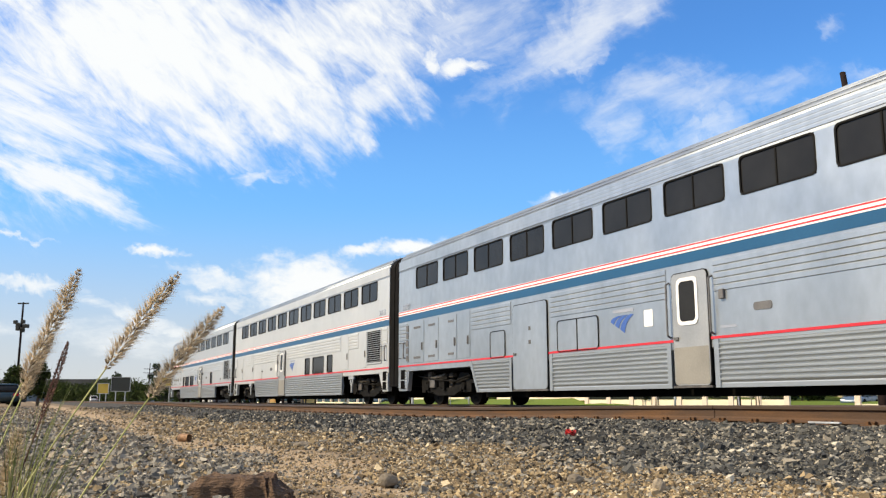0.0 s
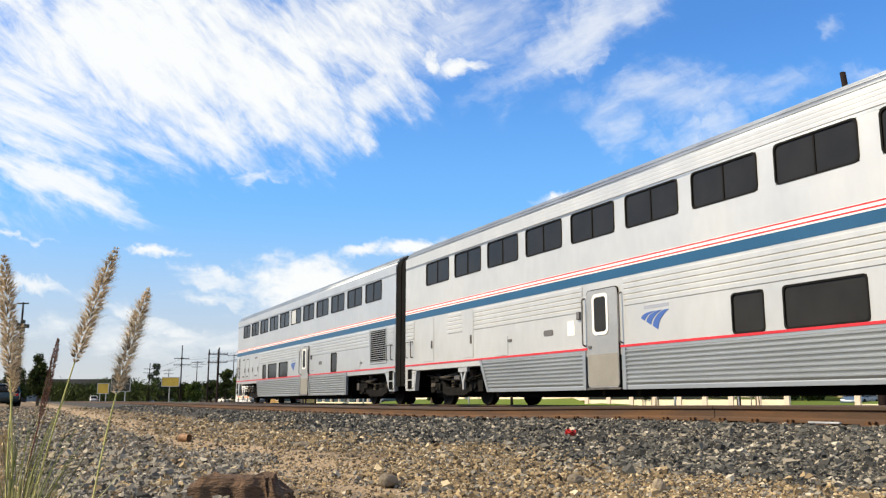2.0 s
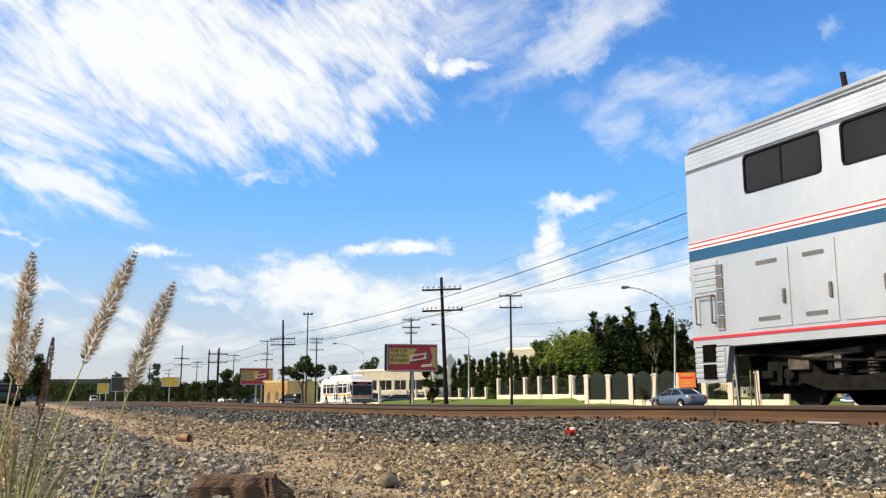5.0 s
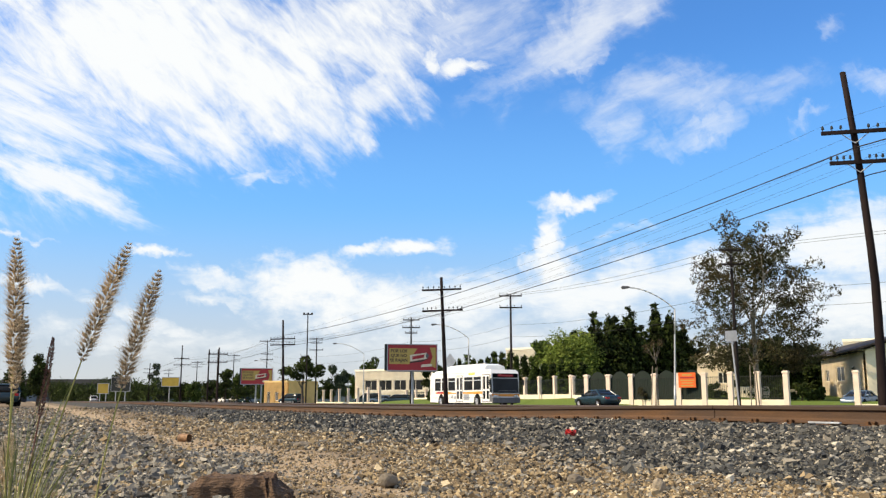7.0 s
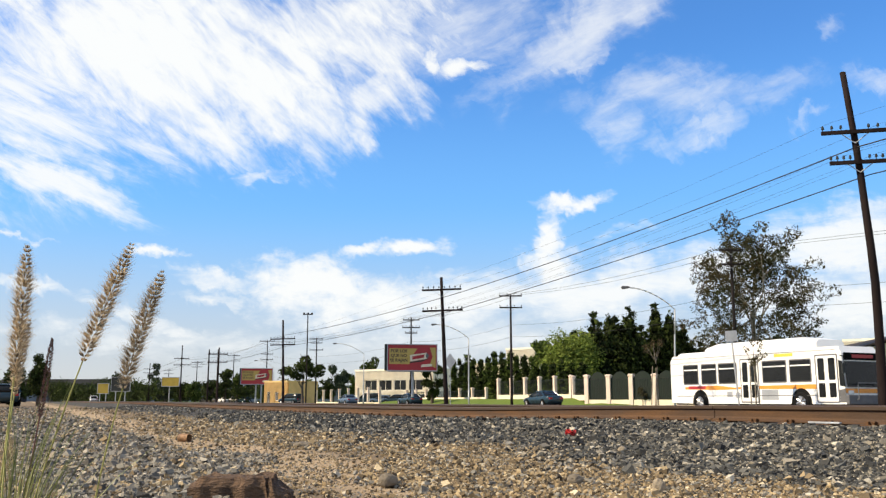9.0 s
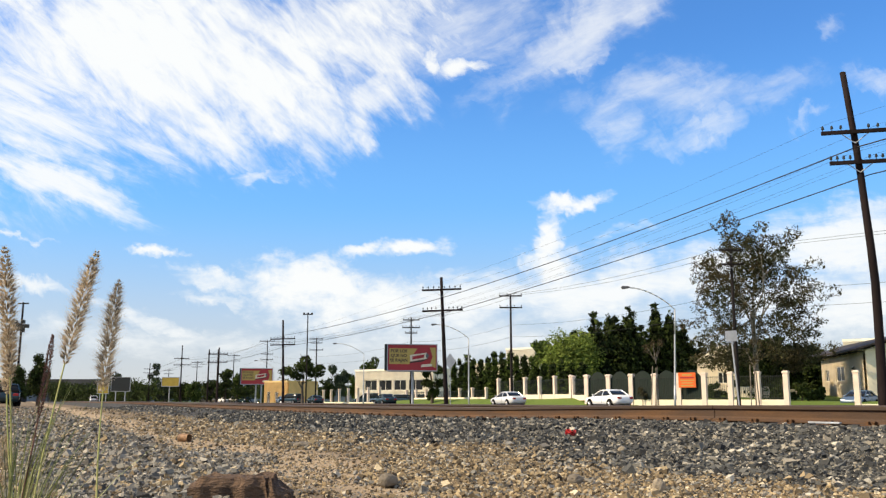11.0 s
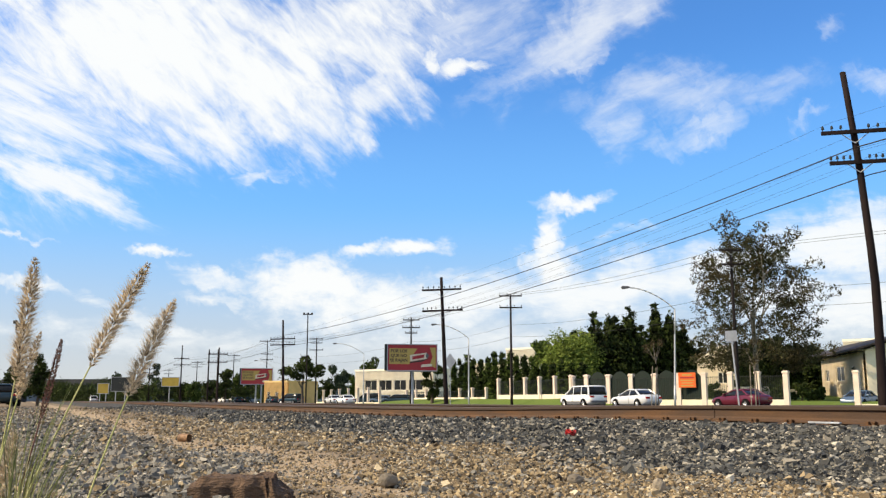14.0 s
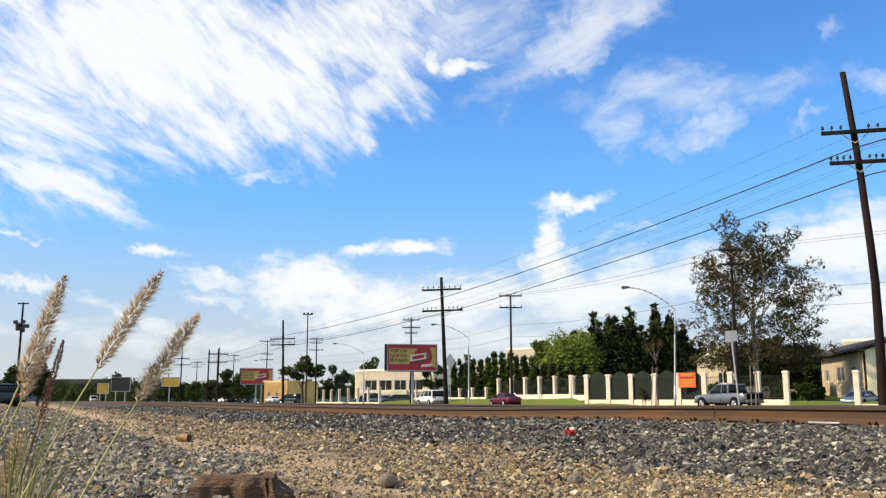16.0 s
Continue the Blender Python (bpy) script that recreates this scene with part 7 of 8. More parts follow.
def city_bus():
    """Nose towards +y here, kerb side on +x; it is turned round when it drives."""
    W, H, L = 1.28, 2.75, 12.2
    b = thing("city_bus", pose(0, 0, 0), "white city bus with orange stripes and roof tanks, driving", "bus")
    wb_f, wb_r, r = 3.5, -3.65, 0.48
    bm = B()
    low = [(L / 2, 0.34)] + arch(wb_f, 0.60, 0.34, 8) + arch(wb_r, 0.60, 0.34, 8) + [(-L / 2, 0.38)]
    out = low + [(-L / 2, H - 0.12), (-L / 2 + 0.12, H), (L / 2 - 0.35, H), (L / 2 - 0.10, H - 0.3)]
    extrude(bm, out, "x", -W, W)
    es = [e for e in bm.edges if abs(e.verts[0].co.x - e.verts[1].co.x) < 1e-4 and min(v.co.z for v in e.verts) > H - 0.2]
    bmesh.ops.bevel(bm, geom=es, offset=0.10, segments=3, affect="EDGES")
    part("body", bm, BUSWHITE, b)
    for y0, y1, h in ((-3.5, 4.3, 0.50), (-5.8, -3.4, 0.16)):
        rings = []
        for k in range(9):
            y = y0 + (y1 - y0) * k / 8
            hh = h * (0.72 if k in (0, 8) else 1.0)
            ww = W - (0.34 if k in (0, 8) else 0.20)
            half = [(ww, H - 0.02), (ww, H + hh * 0.55), (ww - 0.10, H + hh * 0.88), (ww - 0.30, H + hh)]
            rings.append([(x, y, z) for x, z in half] + [(-x, y, z) for x, z in half[::-1]])
        part("roof_pod", loft(B(), rings), BUSWHITE, b, "white rounded fairing over the roof tanks")
    bm = B()
    box(bm, -W - 0.004, W + 0.004, -L / 2 + 0.05, L / 2 - 0.45, H - 0.16, H - 0.14)
    part("gutter", bm, GREYTRIM, b)
    def side_window(s, y0, y1, z0=1.28, z1=2.28, top=True):
        bm = B()
        ring(bm, rounded(y0, y1, z0, z1, 0.06), rounded(y0 + 0.05, y1 - 0.05, z0 + 0.05, z1 - 0.05, 0.05), "x", s * (W - 0.004), s * (W + 0.014))
        w = part("window", bm, GREYTRIM, b)
        bm = B()
        extrude(bm, rounded(y0 + 0.04, y1 - 0.04, z0 + 0.04, z1 - 0.04, 0.05), "x", s * (W - 0.004), s * (W + 0.006))
        part("pane", bm, DARKPANE, w)
        if top:
            bm = B()
            box(bm, min(s * W, s * (W + 0.012)), max(s * W, s * (W + 0.012)), y0 + 0.03, y1 - 0.03, z1 - 0.30, z1 - 0.24)
            part("transom", bm, BUSWHITE, w)

    for s in (-1, 1):
        for y0, y1 in ((-5.0, -3.75), (-3.5, -2.3), (-2.15, -0.75), (1.05, 2.65), (2.85, 4.2) if s < 0 else (2.85, 4.2)):
            side_window(s, y0, y1)
        # dark half-discs close the arches, wheel-well shade as plain colour
        for y in (wb_f, wb_r):
            bm = B()
            extrude(bm, [(y + 0.63, 0.30)] + arch(y, 0.63, 0.40, 10) + [(y - 0.63, 0.30)], "x", s * (W - 0.36), s * (W + 0.006))
            part("wheel_arch", bm, RUBBER, b)
        bm = B()
        extrude(bm, [(-4.9, 1.05), (-2.3, 1.0), (-0.6, 1.02), (4.5, 0.98), (4.5, 1.18), (1.0, 1.16), (-1.0, 1.1), (-2.3, 1.22), (-4.9, 1.16)], "x", s * (W - 0.003), s * (W + 0.005))
        part("stripe", bm, BUSORANGE, b, "orange swoosh along the side")
        bm = B()
        box(bm, min(s * W, s * (W + 0.006)), max(s * W, s * (W + 0.006)), 1.9, 3.1, 2.42, 2.56)
        part("route_strip", bm, BUSYELLOW, b)
        bm = B()
        box(bm, min(s * W, s * (W + 0.006)), max(s * W, s * (W + 0.006)), -4.6, -3.2, 1.06, 1.20)
        part("lettering_bar", bm, ADRED, b, "red bar in place of small lettering")
        bm = B()
        box(bm, min(s * W, s * (W + 0.008)), max(s * W, s * (W + 0.008)), -5.6, 4.6, 0.70, 0.73)
        part("rub_rail", bm, GREYTRIM, b)
    for y0, y1 in ((-0.5, 0.8), (4.45, 5.75)):
        bm = B()
        ring(bm, rounded(y0, y1, 0.40, 2.42, 0.05), rounded(y0 + 0.05, y1 - 0.05, 0.45, 2.37, 0.04), "x", W - 0.004, W + 0.02)
        d = part("door", bm, GREYTRIM, b, "two-leaf glazed folding door")
        ym = (y0 + y1) / 2
        for ya, yb in ((y0 + 0.05, ym - 0.02), (ym + 0.02, y1 - 0.05)):
            bm = B()
            ring(bm, rounded(ya, yb, 0.45, 2.37, 0.04), rounded(ya + 0.11, yb - 0.11, 1.35, 2.25, 0.04), "x", W - 0.002, W + 0.015)
            lf = part("leaf", bm, BUSWHITE, d)
            for z0, z1 in ((1.34, 2.26), (0.62, 1.22)):
                bm = B()
                extrude(bm, rounded(ya + 0.10, yb - 0.10, z0, z1, 0.05), "x", W - 0.002, W + 0.018)
                part("pane", bm, DARKPANE, lf)
    for y0, y1, z0, z1 in ((0.95, 2.05, 0.52, 0.98), (-0.92, -0.56, 0.62, 0.86), (-1.55, -1.15, 0.66, 0.92)):
        bm = B()
        box(bm, W - 0.003, W + 0.005, y0, y1, z0, z1)
        part("advert_bar", bm, SIGNBACK, b, "pale grey printed patch on the side")
    # nose
    bm = B()
    extrude(bm, [(L / 2 - 0.10, 2.10), (L / 2 - 0.10 + 0.012, 2.10), (L / 2 + 0.010, 1.05), (L / 2 - 0.02, 1.05)], "x", -W + 0.10, W - 0.10)
    bmesh.ops.translate(bm, verts=bm.verts[:], vec=(0, 0.045, 0))
    part("windscreen", bm, DARKPANE, b, "large dark windscreen")
    for s in (-1, 1):
        bm = B()
        extrude(bm, [(L / 2 - 0.30, 1.10), (L / 2 + 0.02, 1.05), (L / 2 - 0.08, 2.10), (L / 2 - 0.30, 2.16)], "x", s * (W - 0.004), s * (W + 0.007))
        part("corner_pane", bm, DARKPANE, b)
        bm = B()
        extrude(bm, [(L / 2 - 0.34, 0.42), (L / 2 + 0.005, 0.42), (L / 2 + 0.005, 0.98), (L / 2 - 0.34, 0.92)], "x", s * (W - 0.004), s * (W + 0.006))
        part("corner_panel", bm, GREYTRIM, b, "grey wraparound corner under the windscreen")
    bm = B()
    box(bm, -W + 0.12, W - 0.12, L / 2 - 0.16, L / 2 - 0.02, 2.16, 2.46)
    part("destination_board", bm, UNDER, b)
    bm = B()
    box(bm, -0.7, 0.7, L / 2 - 0.025, L / 2 - 0.012, 2.24, 2.38)
    part("destination_bar", bm, ADRED, b)
    bm = B()
    box(bm, -W, W, L / 2 - 0.05, L / 2 + 0.16, 0.32, 0.72, 0.05)
    part("bumper", bm, GREYTRIM, b)
    bm = B()
    box(bm, -W + 0.02, W - 0.02, L / 2 - 0.02, L / 2 + 0.012, 0.80, 0.98)
    part("nose_stripe", bm, BUSORANGE, b)
    for s in (-1, 1):
        bm = B()
        box(bm, s * 0.95 - 0.18, s * 0.95 + 0.18, L / 2 - 0.01, L / 2 + 0.03, 0.74, 0.90, 0.02)
        part("headlamp", bm, LAMPCLEAR, b)
        bm = B()
        pipe(bm, [(s * W, L / 2 - 0.2, 2.35), (s * (W + 0.25), L / 2 + 0.2, 2.3), (s * (W + 0.25), L / 2 + 0.2, 2.0)], 0.02)
        box(bm, s * (W + 0.25) - 0.1, s * (W + 0.25) + 0.1, L / 2 + 0.15, L / 2 + 0.22, 1.6, 2.0)
        part("mirror", bm, IRON, b)
    bm = B()
    pipe(bm, [(-0.8, L / 2 + 0.1, 0.5), (-0.8, L / 2 + 0.3, 0.55), (-0.8, L / 2 + 0.3, 1.2), (0.8, L / 2 + 0.3, 1.2), (0.8, L / 2 + 0.3, 0.55), (0.8, L / 2 + 0.1, 0.5)], 0.025)
    part("bike_rack", bm, GREYTRIM, b)
    bm = B()
    box(bm, -W + 0.1, W - 0.1, -L / 2 + 0.3, L / 2 - 0.3, 0.28, 0.40)
    part("underside", bm, UNDER, b)
    for o in [k for p in b.children for k in (p, *p.children)] + [q for p in b.children for k in p.children for q in k.children]:
        for v in o.data.vertices:
            v.co.z *= 1.12
    wheels = [wheel(b, s * (W - 0.08), y, r, 0.30, 8) for s in (-1, 1) for y in (wb_f, wb_r)]
    return b, wheels, r


ROAD_Z = -0.48
bus, bus_wheels, bus_r = city_bus()
# far-lane traffic: car, place of its middle at t = 0 along the street, speed
LANE = 41.8
TRAFFIC = [
    (*car("pale blue sedan driving along the street", CARBLUE), -39.85, 18.0),
    (*car("dark teal sedan driving along the street", CARTEAL), -76.7, 19.53),
    (*car("dark blue sedan driving along the street", CARTEAL, "sedan"), -106.63, 19.45),
    (*car("silver sedan driving along the street", CARPEARL), -123.2, 18.0),
    (*car("white sedan driving along the street", CARWHITE), -178.58, 21.55),
    (*car("white minivan with dark cladding driving along the street", CARWHITE, "van"), -153.14, 15.37),
    (*car("pearl white sedan driving along the street", CARPEARL), -212.96, 19.14),
    (*car("dark red coupe driving along the street", CARRED, "coupe"), -176.14, 15.72),
    (*car("silver pickup truck with a dark tailgate, driving", CARSILVER, "pickup"), -208.3, 15.84),
]
# parked cars
for m, paint, kind, label in ((pose(*(61.98, 51.76, -0.5), 0, 0, 110), CARBLUE, "sedan", "dusty blue sedan parked beside the bungalow"),
                              (pose(*(48.67, 120.71, -0.5), 0, 0, 60), CARTEAL, "wagon", "dark wagon parked behind the fence"),
                              (pose(*(48.7, 126.3, -0.5), 0, 0, 60), CARBLUE, "sedan", "blue sedan parked behind the fence"),
                              (pose(*(52.49, 122.29, -0.5), 0, 0, 60), CARTEAL, "wagon", "dark wagon parked under the billboard"),
                              (pose(*(49.14, 133.94, -0.5), 0, 0, 60), CARTEAL, "van", "dark van parked behind the fence"),
                              (pose(*(40.81, 149.03, -0.5), 0, 0, 30), CARTEAL, "van", "dark van parked by the trees"),
                              (pose(*(45.14, 191.83, -0.5), 0, 0, 20), CARBLUE, "sedan", "blue sedan parked far along the street"),
                              (pose(*(43.36, 198.26, -0.5), 0, 0, 20), CARTEAL, "sedan", "dark sedan parked far along the street"),
                              (pose(*(40.03, 205.42, -0.5), 0, 0, 20), CARWHITE, "sedan", "white sedan parked far along the street"),
                              (pose(*(36.99, 206.84, -0.5), 0, 0, 20), CARGOLD, "sedan", "beige sedan parked far along the street"),
                              (pose(*(43.07, 204.0, -0.5), 0, 0, 20), CARWHITE, "van", "white van parked far along the street"),
                              (pose(*(16.18, 261.36, -0.3), 0, 0, 0), CARWHITE, "van", "white van far off beside the line"),
                              (pose(*(-1.53, 67.94, -0.3), 0, 0, 5), CARTEAL, "wagon", "dark car parked by the bushes")):
    c, _, _ = car(label, paint, kind, m)
    c["group"] = "parked cars"
# ---- close to the camera: grass, rocks, litter ----
PLUME = material("straw plume", (0.46, 0.36, 0.23), 0.8, 0, 0.2, 30, 200, 0.0, random_by="island", spread=0.6)
BRISTLE = material("pale bristle", (0.70, 0.58, 0.40), 0.7, 0, 0.15, 30, 200, 0.0, random_by="island", spread=0.25)
STEM = material("green straw stem", (0.26, 0.29, 0.075), 0.6, 0, 0.2, 8, 60, 0.0, second=(0.42, 0.36, 0.14), stretch=(1, 1, 0.2))
SPIKE = material("purple brown seed spike", (0.16, 0.075, 0.055), 0.75, 0, 0.25, 20, 120, 0.0, random_by="island", spread=0.4)
BLADE = material("grass blade", (0.105, 0.150, 0.034), 0.6, 0, 0.2, 6, 40, 0.0, second=(0.21, 0.20, 0.075), random_by="island", spread=0.4)


def bent(z, bow, total):
    """Sideways bow of a stalk at a height along it."""
    t = z / total
    return bow * t * t


def grass_stalk(foot, neck, tip, bow, seed, dark=False, width=0.0195):
    """A seed head on a bowed stem; local x is to the right of the view, z up the stem."""
    g = thing("grass_stalk", pose(*foot, 0, 0, -25), "swaying grass stalk with a feathery straw-coloured seed head" if not dark else "grass stalk with a thin closed purple-brown spike", "grass", "grass stalks")
    rng = random.Random(seed)
    bm = B()
    n = 10
    for i in range(n):
        a, b = neck * i / n, neck * (i + 1) / n
        rod(bm, (bent(a, bow, tip), 0, a), (bent(b, bow, tip), 0, b), 0.0022 - 0.0009 * i / n, 0.0022 - 0.0009 * (i + 1) / n, 6, False)
    part("stem", bm, STEM if not dark else SPIKE, g, smooth=True)
    vs, fs, hv, hf = [], [], [], []
    L = tip - neck
    count = int(L / 0.0010) if not dark else int(L / 0.0009)
    for i in range(count):
        t = i / count
        z = neck + L * t
        env = width * (min(1, 0.35 + t * 5) * min(1, (1.02 - t) * 3.2) ** 0.7)
        env *= 0.35 if dark else 1
        if not dark:
            step = 0.0085
            z = neck + step * (round((z - neck) / step + rng.uniform(-0.46, 0.46)))
        a = i * 2.39996 + rng.uniform(-0.3, 0.3)
        d = Vector((math.cos(a), math.sin(a), 0))
        c = Vector((bent(z, bow, tip), 0, z))
        up = Vector((2 * bow * z / tip / tip, 0, 1)).normalized()
        way = (d * rng.uniform(0.7, 1.0) + up * rng.uniform(0.55, 1.0)).normalized()
        side = way.cross(up).normalized() if way.cross(up).length > 1e-4 else Vector((1, 0, 0))
        nrm = way.cross(side)
        b0 = c + d * env * 0.22
        ln, wd = env * rng.uniform(0.55, 0.8) + 0.003, 0.0019
        k = len(vs)
        vs += [b0, b0 + way * ln * 0.45 + side * wd, b0 + way * ln * 0.45 + nrm * wd, b0 + way * ln * 0.45 - side * wd, b0 + way * ln * 0.45 - nrm * wd, b0 + way * ln]
        for q in range(4):
            fs += [(k, k + 1 + q, k + 1 + (q + 1) % 4), (k + 5, k + 1 + (q + 1) % 4, k + 1 + q)]
        for j in range(9 if not dark else 1):
            w2 = (d * rng.uniform(0.5, 1.2) + up * rng.uniform(0.4, 1.3) + Vector((rng.uniform(-0.5, 0.5), rng.uniform(-0.5, 0.5), 0))).normalized()
            ln2 = env * rng.uniform(0.9, 1.7) + 0.003
            s2 = w2.cross(Vector((rng.uniform(-1, 1), rng.uniform(-1, 1), rng.uniform(-1, 1)))).normalized() * 0.00038
            k = len(hv)
            hv += [b0 + s2, b0 - s2, b0 + w2 * ln2]
            hf += [(k, k + 1, k + 2)]
    head = mesh_part("seed_head", mesh_from("seed_head", vs, fs), PLUME if not dark else SPIKE, g, "dense feathery seed head" if not dark else "thin closed spike")
    mesh_part("bristles", mesh_from("bristles", hv, hf), BRISTLE if not dark else SPIKE, head)
    return g


def blade_tuft(foot, count, h, spread, seed, mat, label, lean=0.25):
    rng = random.Random(seed)
    vs, fs = [], []
    for i in range(count):
        a = rng.uniform(0, 2 * math.pi)
        r = spread * math.sqrt(rng.random())
        base = Vector((r * math.cos(a), r * math.sin(a), 0))
        hh = h * rng.uniform(0.5, 1.1)
        tilt = Vector((rng.gauss(0.08, lean), rng.gauss(0, lean), 0)) * hh
        w = rng.uniform(0.0014, 0.0036)
        wd = Vector((math.cos(a + 1.3), math.sin(a + 1.3), 0)) * w
        k = len(vs)
        n = 5
        for j in range(n + 1):
            t = j / n
            c = base + tilt * t * t + Vector((0, 0, hh * (t - 0.12 * t * t)))
            vs += [c + wd * (1 - t * 0.9), c - wd * (1 - t * 0.9)]
        for j in range(n):
            q = k + 2 * j
            fs.append((q, q + 1, q + 3, q + 2))
    ob = mesh_part("grass_tuft", mesh_from("grass_tuft", vs, fs), mat)
    ob.matrix_basis = pose(*foot)
    return tagged(ob, label, "grass", kind="stuff")


STALKS = []   # stalk, its neck, rows of (time, place of the neck, lean to the right, lean away)


def rock(name, foot, size, seed, mat, label, cat="rock", rough=0.18, turn=0, sub=3):
    bm = B()
    bmesh.ops.create_icosphere(bm, subdivisions=sub, radius=1.0)
    for v in bm.verts:
        p = v.co.copy()
        k = 1 + rough * noise.noise(p * 1.4 + Vector((seed, 0, 0))) + rough * 0.5 * noise.noise(p * 3.7 + Vector((0, seed, 0)))
        v.co = Vector((p.x * size[0], p.y * size[1], p.z * size[2])) * k * 0.5
    ob = part(name, bm, mat, smooth=False)
    ob.matrix_basis = pose(*foot, 0, 0, turn)
    return tagged(ob, label, cat)


ROCKTAN = material("tan stone", (0.33, 0.27, 0.19), 0.85, 0, 0.2, 20, 120, 0.5, 0.006)
ROCKGREY = material("grey stone", (0.20, 0.165, 0.12), 0.85, 0, 0.2, 20, 120, 0.5, 0.006)
CLOD = material("crumbling brown timber", (0.12, 0.072, 0.042), 0.95, 0, 0.28, 12, 80, 0.9, 0.02, second=(0.065, 0.038, 0.023), stretch=(0.4, 1, 1.6))
REDLITTER = material("red plastic litter", (0.62, 0.03, 0.025), 0.4, 0, 0.1, 20, 60, 0.1, 0.004)
CANRUST = material("rusted tin", (0.30, 0.17, 0.09), 0.7, 0.2, 0.25, 20, 80, 0.3, 0.004)

rock("stone", (2.73, 3.44, -0.35), (0.066, 0.06, 0.075), 4, ROCKTAN, "upright rounded tan stone on the gravel")
rock("stone", (1.73, 4.39, -0.36), (0.11, 0.08, 0.075), 9, ROCKGREY, "rounded grey-brown stone among the pebbles")
rock("stone", (4.96, 5.82, -0.33), (0.13, 0.09, 0.06), 14, ROCKTAN, "flat pale stone on the ballast edge")
rock("stone", (4.19, 5.7, -0.32), (0.075, 0.06, 0.05), 15, ROCKTAN, "small whitish stone in the ballast")
rock("stone", (2.49, 8.62, -0.39), (0.21, 0.14, 0.09), 17, ROCKGREY, "greenish grey stone lying on the dirt")
rock("stone", (2.51, 13.54, -0.39), (0.16, 0.12, 0.10), 19, ROCKGREY, "dark stone on the sandy strip")
rock("stone", (2.64, 4.01, -0.36), (0.09, 0.07, 0.06), 23, ROCKGREY, "dark angular stone among pebbles")
# a broken lump of old tie timber
bm = B()
bmesh.ops.create_grid(bm, x_segments=40, y_segments=16, size=0.5)
bmesh.ops.extrude_face_region(bm, geom=bm.faces[:])
top = [v for v in bm.verts]
zs = {}
bm.verts.ensure_lookup_table()
half = len(bm.verts) // 2
for i, v in enumerate(bm.verts):
    x, y = v.co.x, v.co.y
    up = i >= half
    e = max(abs(x) * 2, abs(y) * 2)
    n1 = noise.noise(Vector((x * 5, y * 5, 1))) * 0.02 + noise.noise(Vector((x * 18, y * 7, 2))) * 0.010
    h = 0.105 + n1 - 0.035 * max(0, e - 0.75) / 0.25 - (0.03 if x > 0.33 else 0) - (0.05 if abs(x - 0.28) < 0.022 and y < 0 else 0)
    wob = noise.noise(Vector((y * 6, x * 2, 5))) * 0.03
    v.co = Vector((x * 0.40 + wob, y * 0.20 + noise.noise(Vector((x * 7, 0, 9))) * 0.02, h if up else -0.05))
bmesh.ops.recalc_face_normals(bm, faces=bm.faces[:])
clod = part("timber_lump", bm, CLOD)
clod.matrix_basis = pose(*(0.82, 3.71, -0.36), 0, 0, -22)
tagged(clod, "crumbling brown lump of old timber half sunk in gravel", "timber lump")
# red scrap, rusty can, pale strip
bm = B()
bmesh.ops.create_grid(bm, x_segments=10, y_segments=8, size=0.5)
for v in bm.verts:
    v.co = Vector((v.co.x * 0.095, v.co.y * 0.06, 0.02 + 0.03 * noise.noise(v.co * 3.1) + 0.03 * abs(v.co.x)))
bmesh.ops.solidify(bm, geom=bm.faces[:], thickness=0.004)
red = part("litter", bm, REDLITTER)
red.matrix_basis = pose(*(4.81, 7.37, -0.27), -48, 12, -20)
tagged(red, "crumpled scrap of red plastic lying on the ballast", "litter")
can = thing("tin_can", pose(*(1.58, 10.14, -0.39), 0, 0, 40), "rusty open tin can lying on its side", "can")
bm = B()
ring(bm, [(0.045 * math.cos(2 * math.pi * i / 16), 0.045 * math.sin(2 * math.pi * i / 16)) for i in range(16)], [(0.042 * math.cos(2 * math.pi * i / 16), 0.042 * math.sin(2 * math.pi * i / 16)) for i in range(16)], "y", -0.08, 0.05)
bmesh.ops.translate(bm, verts=bm.verts[:], vec=(0, 0, 0.04))
part("side", bm, CANRUST, can)
bm = B()
rod(bm, (0, 0.044, 0.04), (0, 0.049, 0.04), 0.043, 0.043, 16)
part("bottom", bm, CANRUST, can)
bm = B()
box(bm, -0.02, 0.02, -0.20, 0.20, 0, 0.02, 0.004)
strip_ob = part("metal_strip", bm, GALV)
strip_ob.matrix_basis = pose(*(7.45, 6.67, -0.18), 0, 0, 0)
tagged(strip_ob, "short pale metal strip lying by the rail", "scrap")
_s = grass_stalk((-0.027, 1.900, -0.331), 0.435, 0.683, -0.026, 0, dark=False)
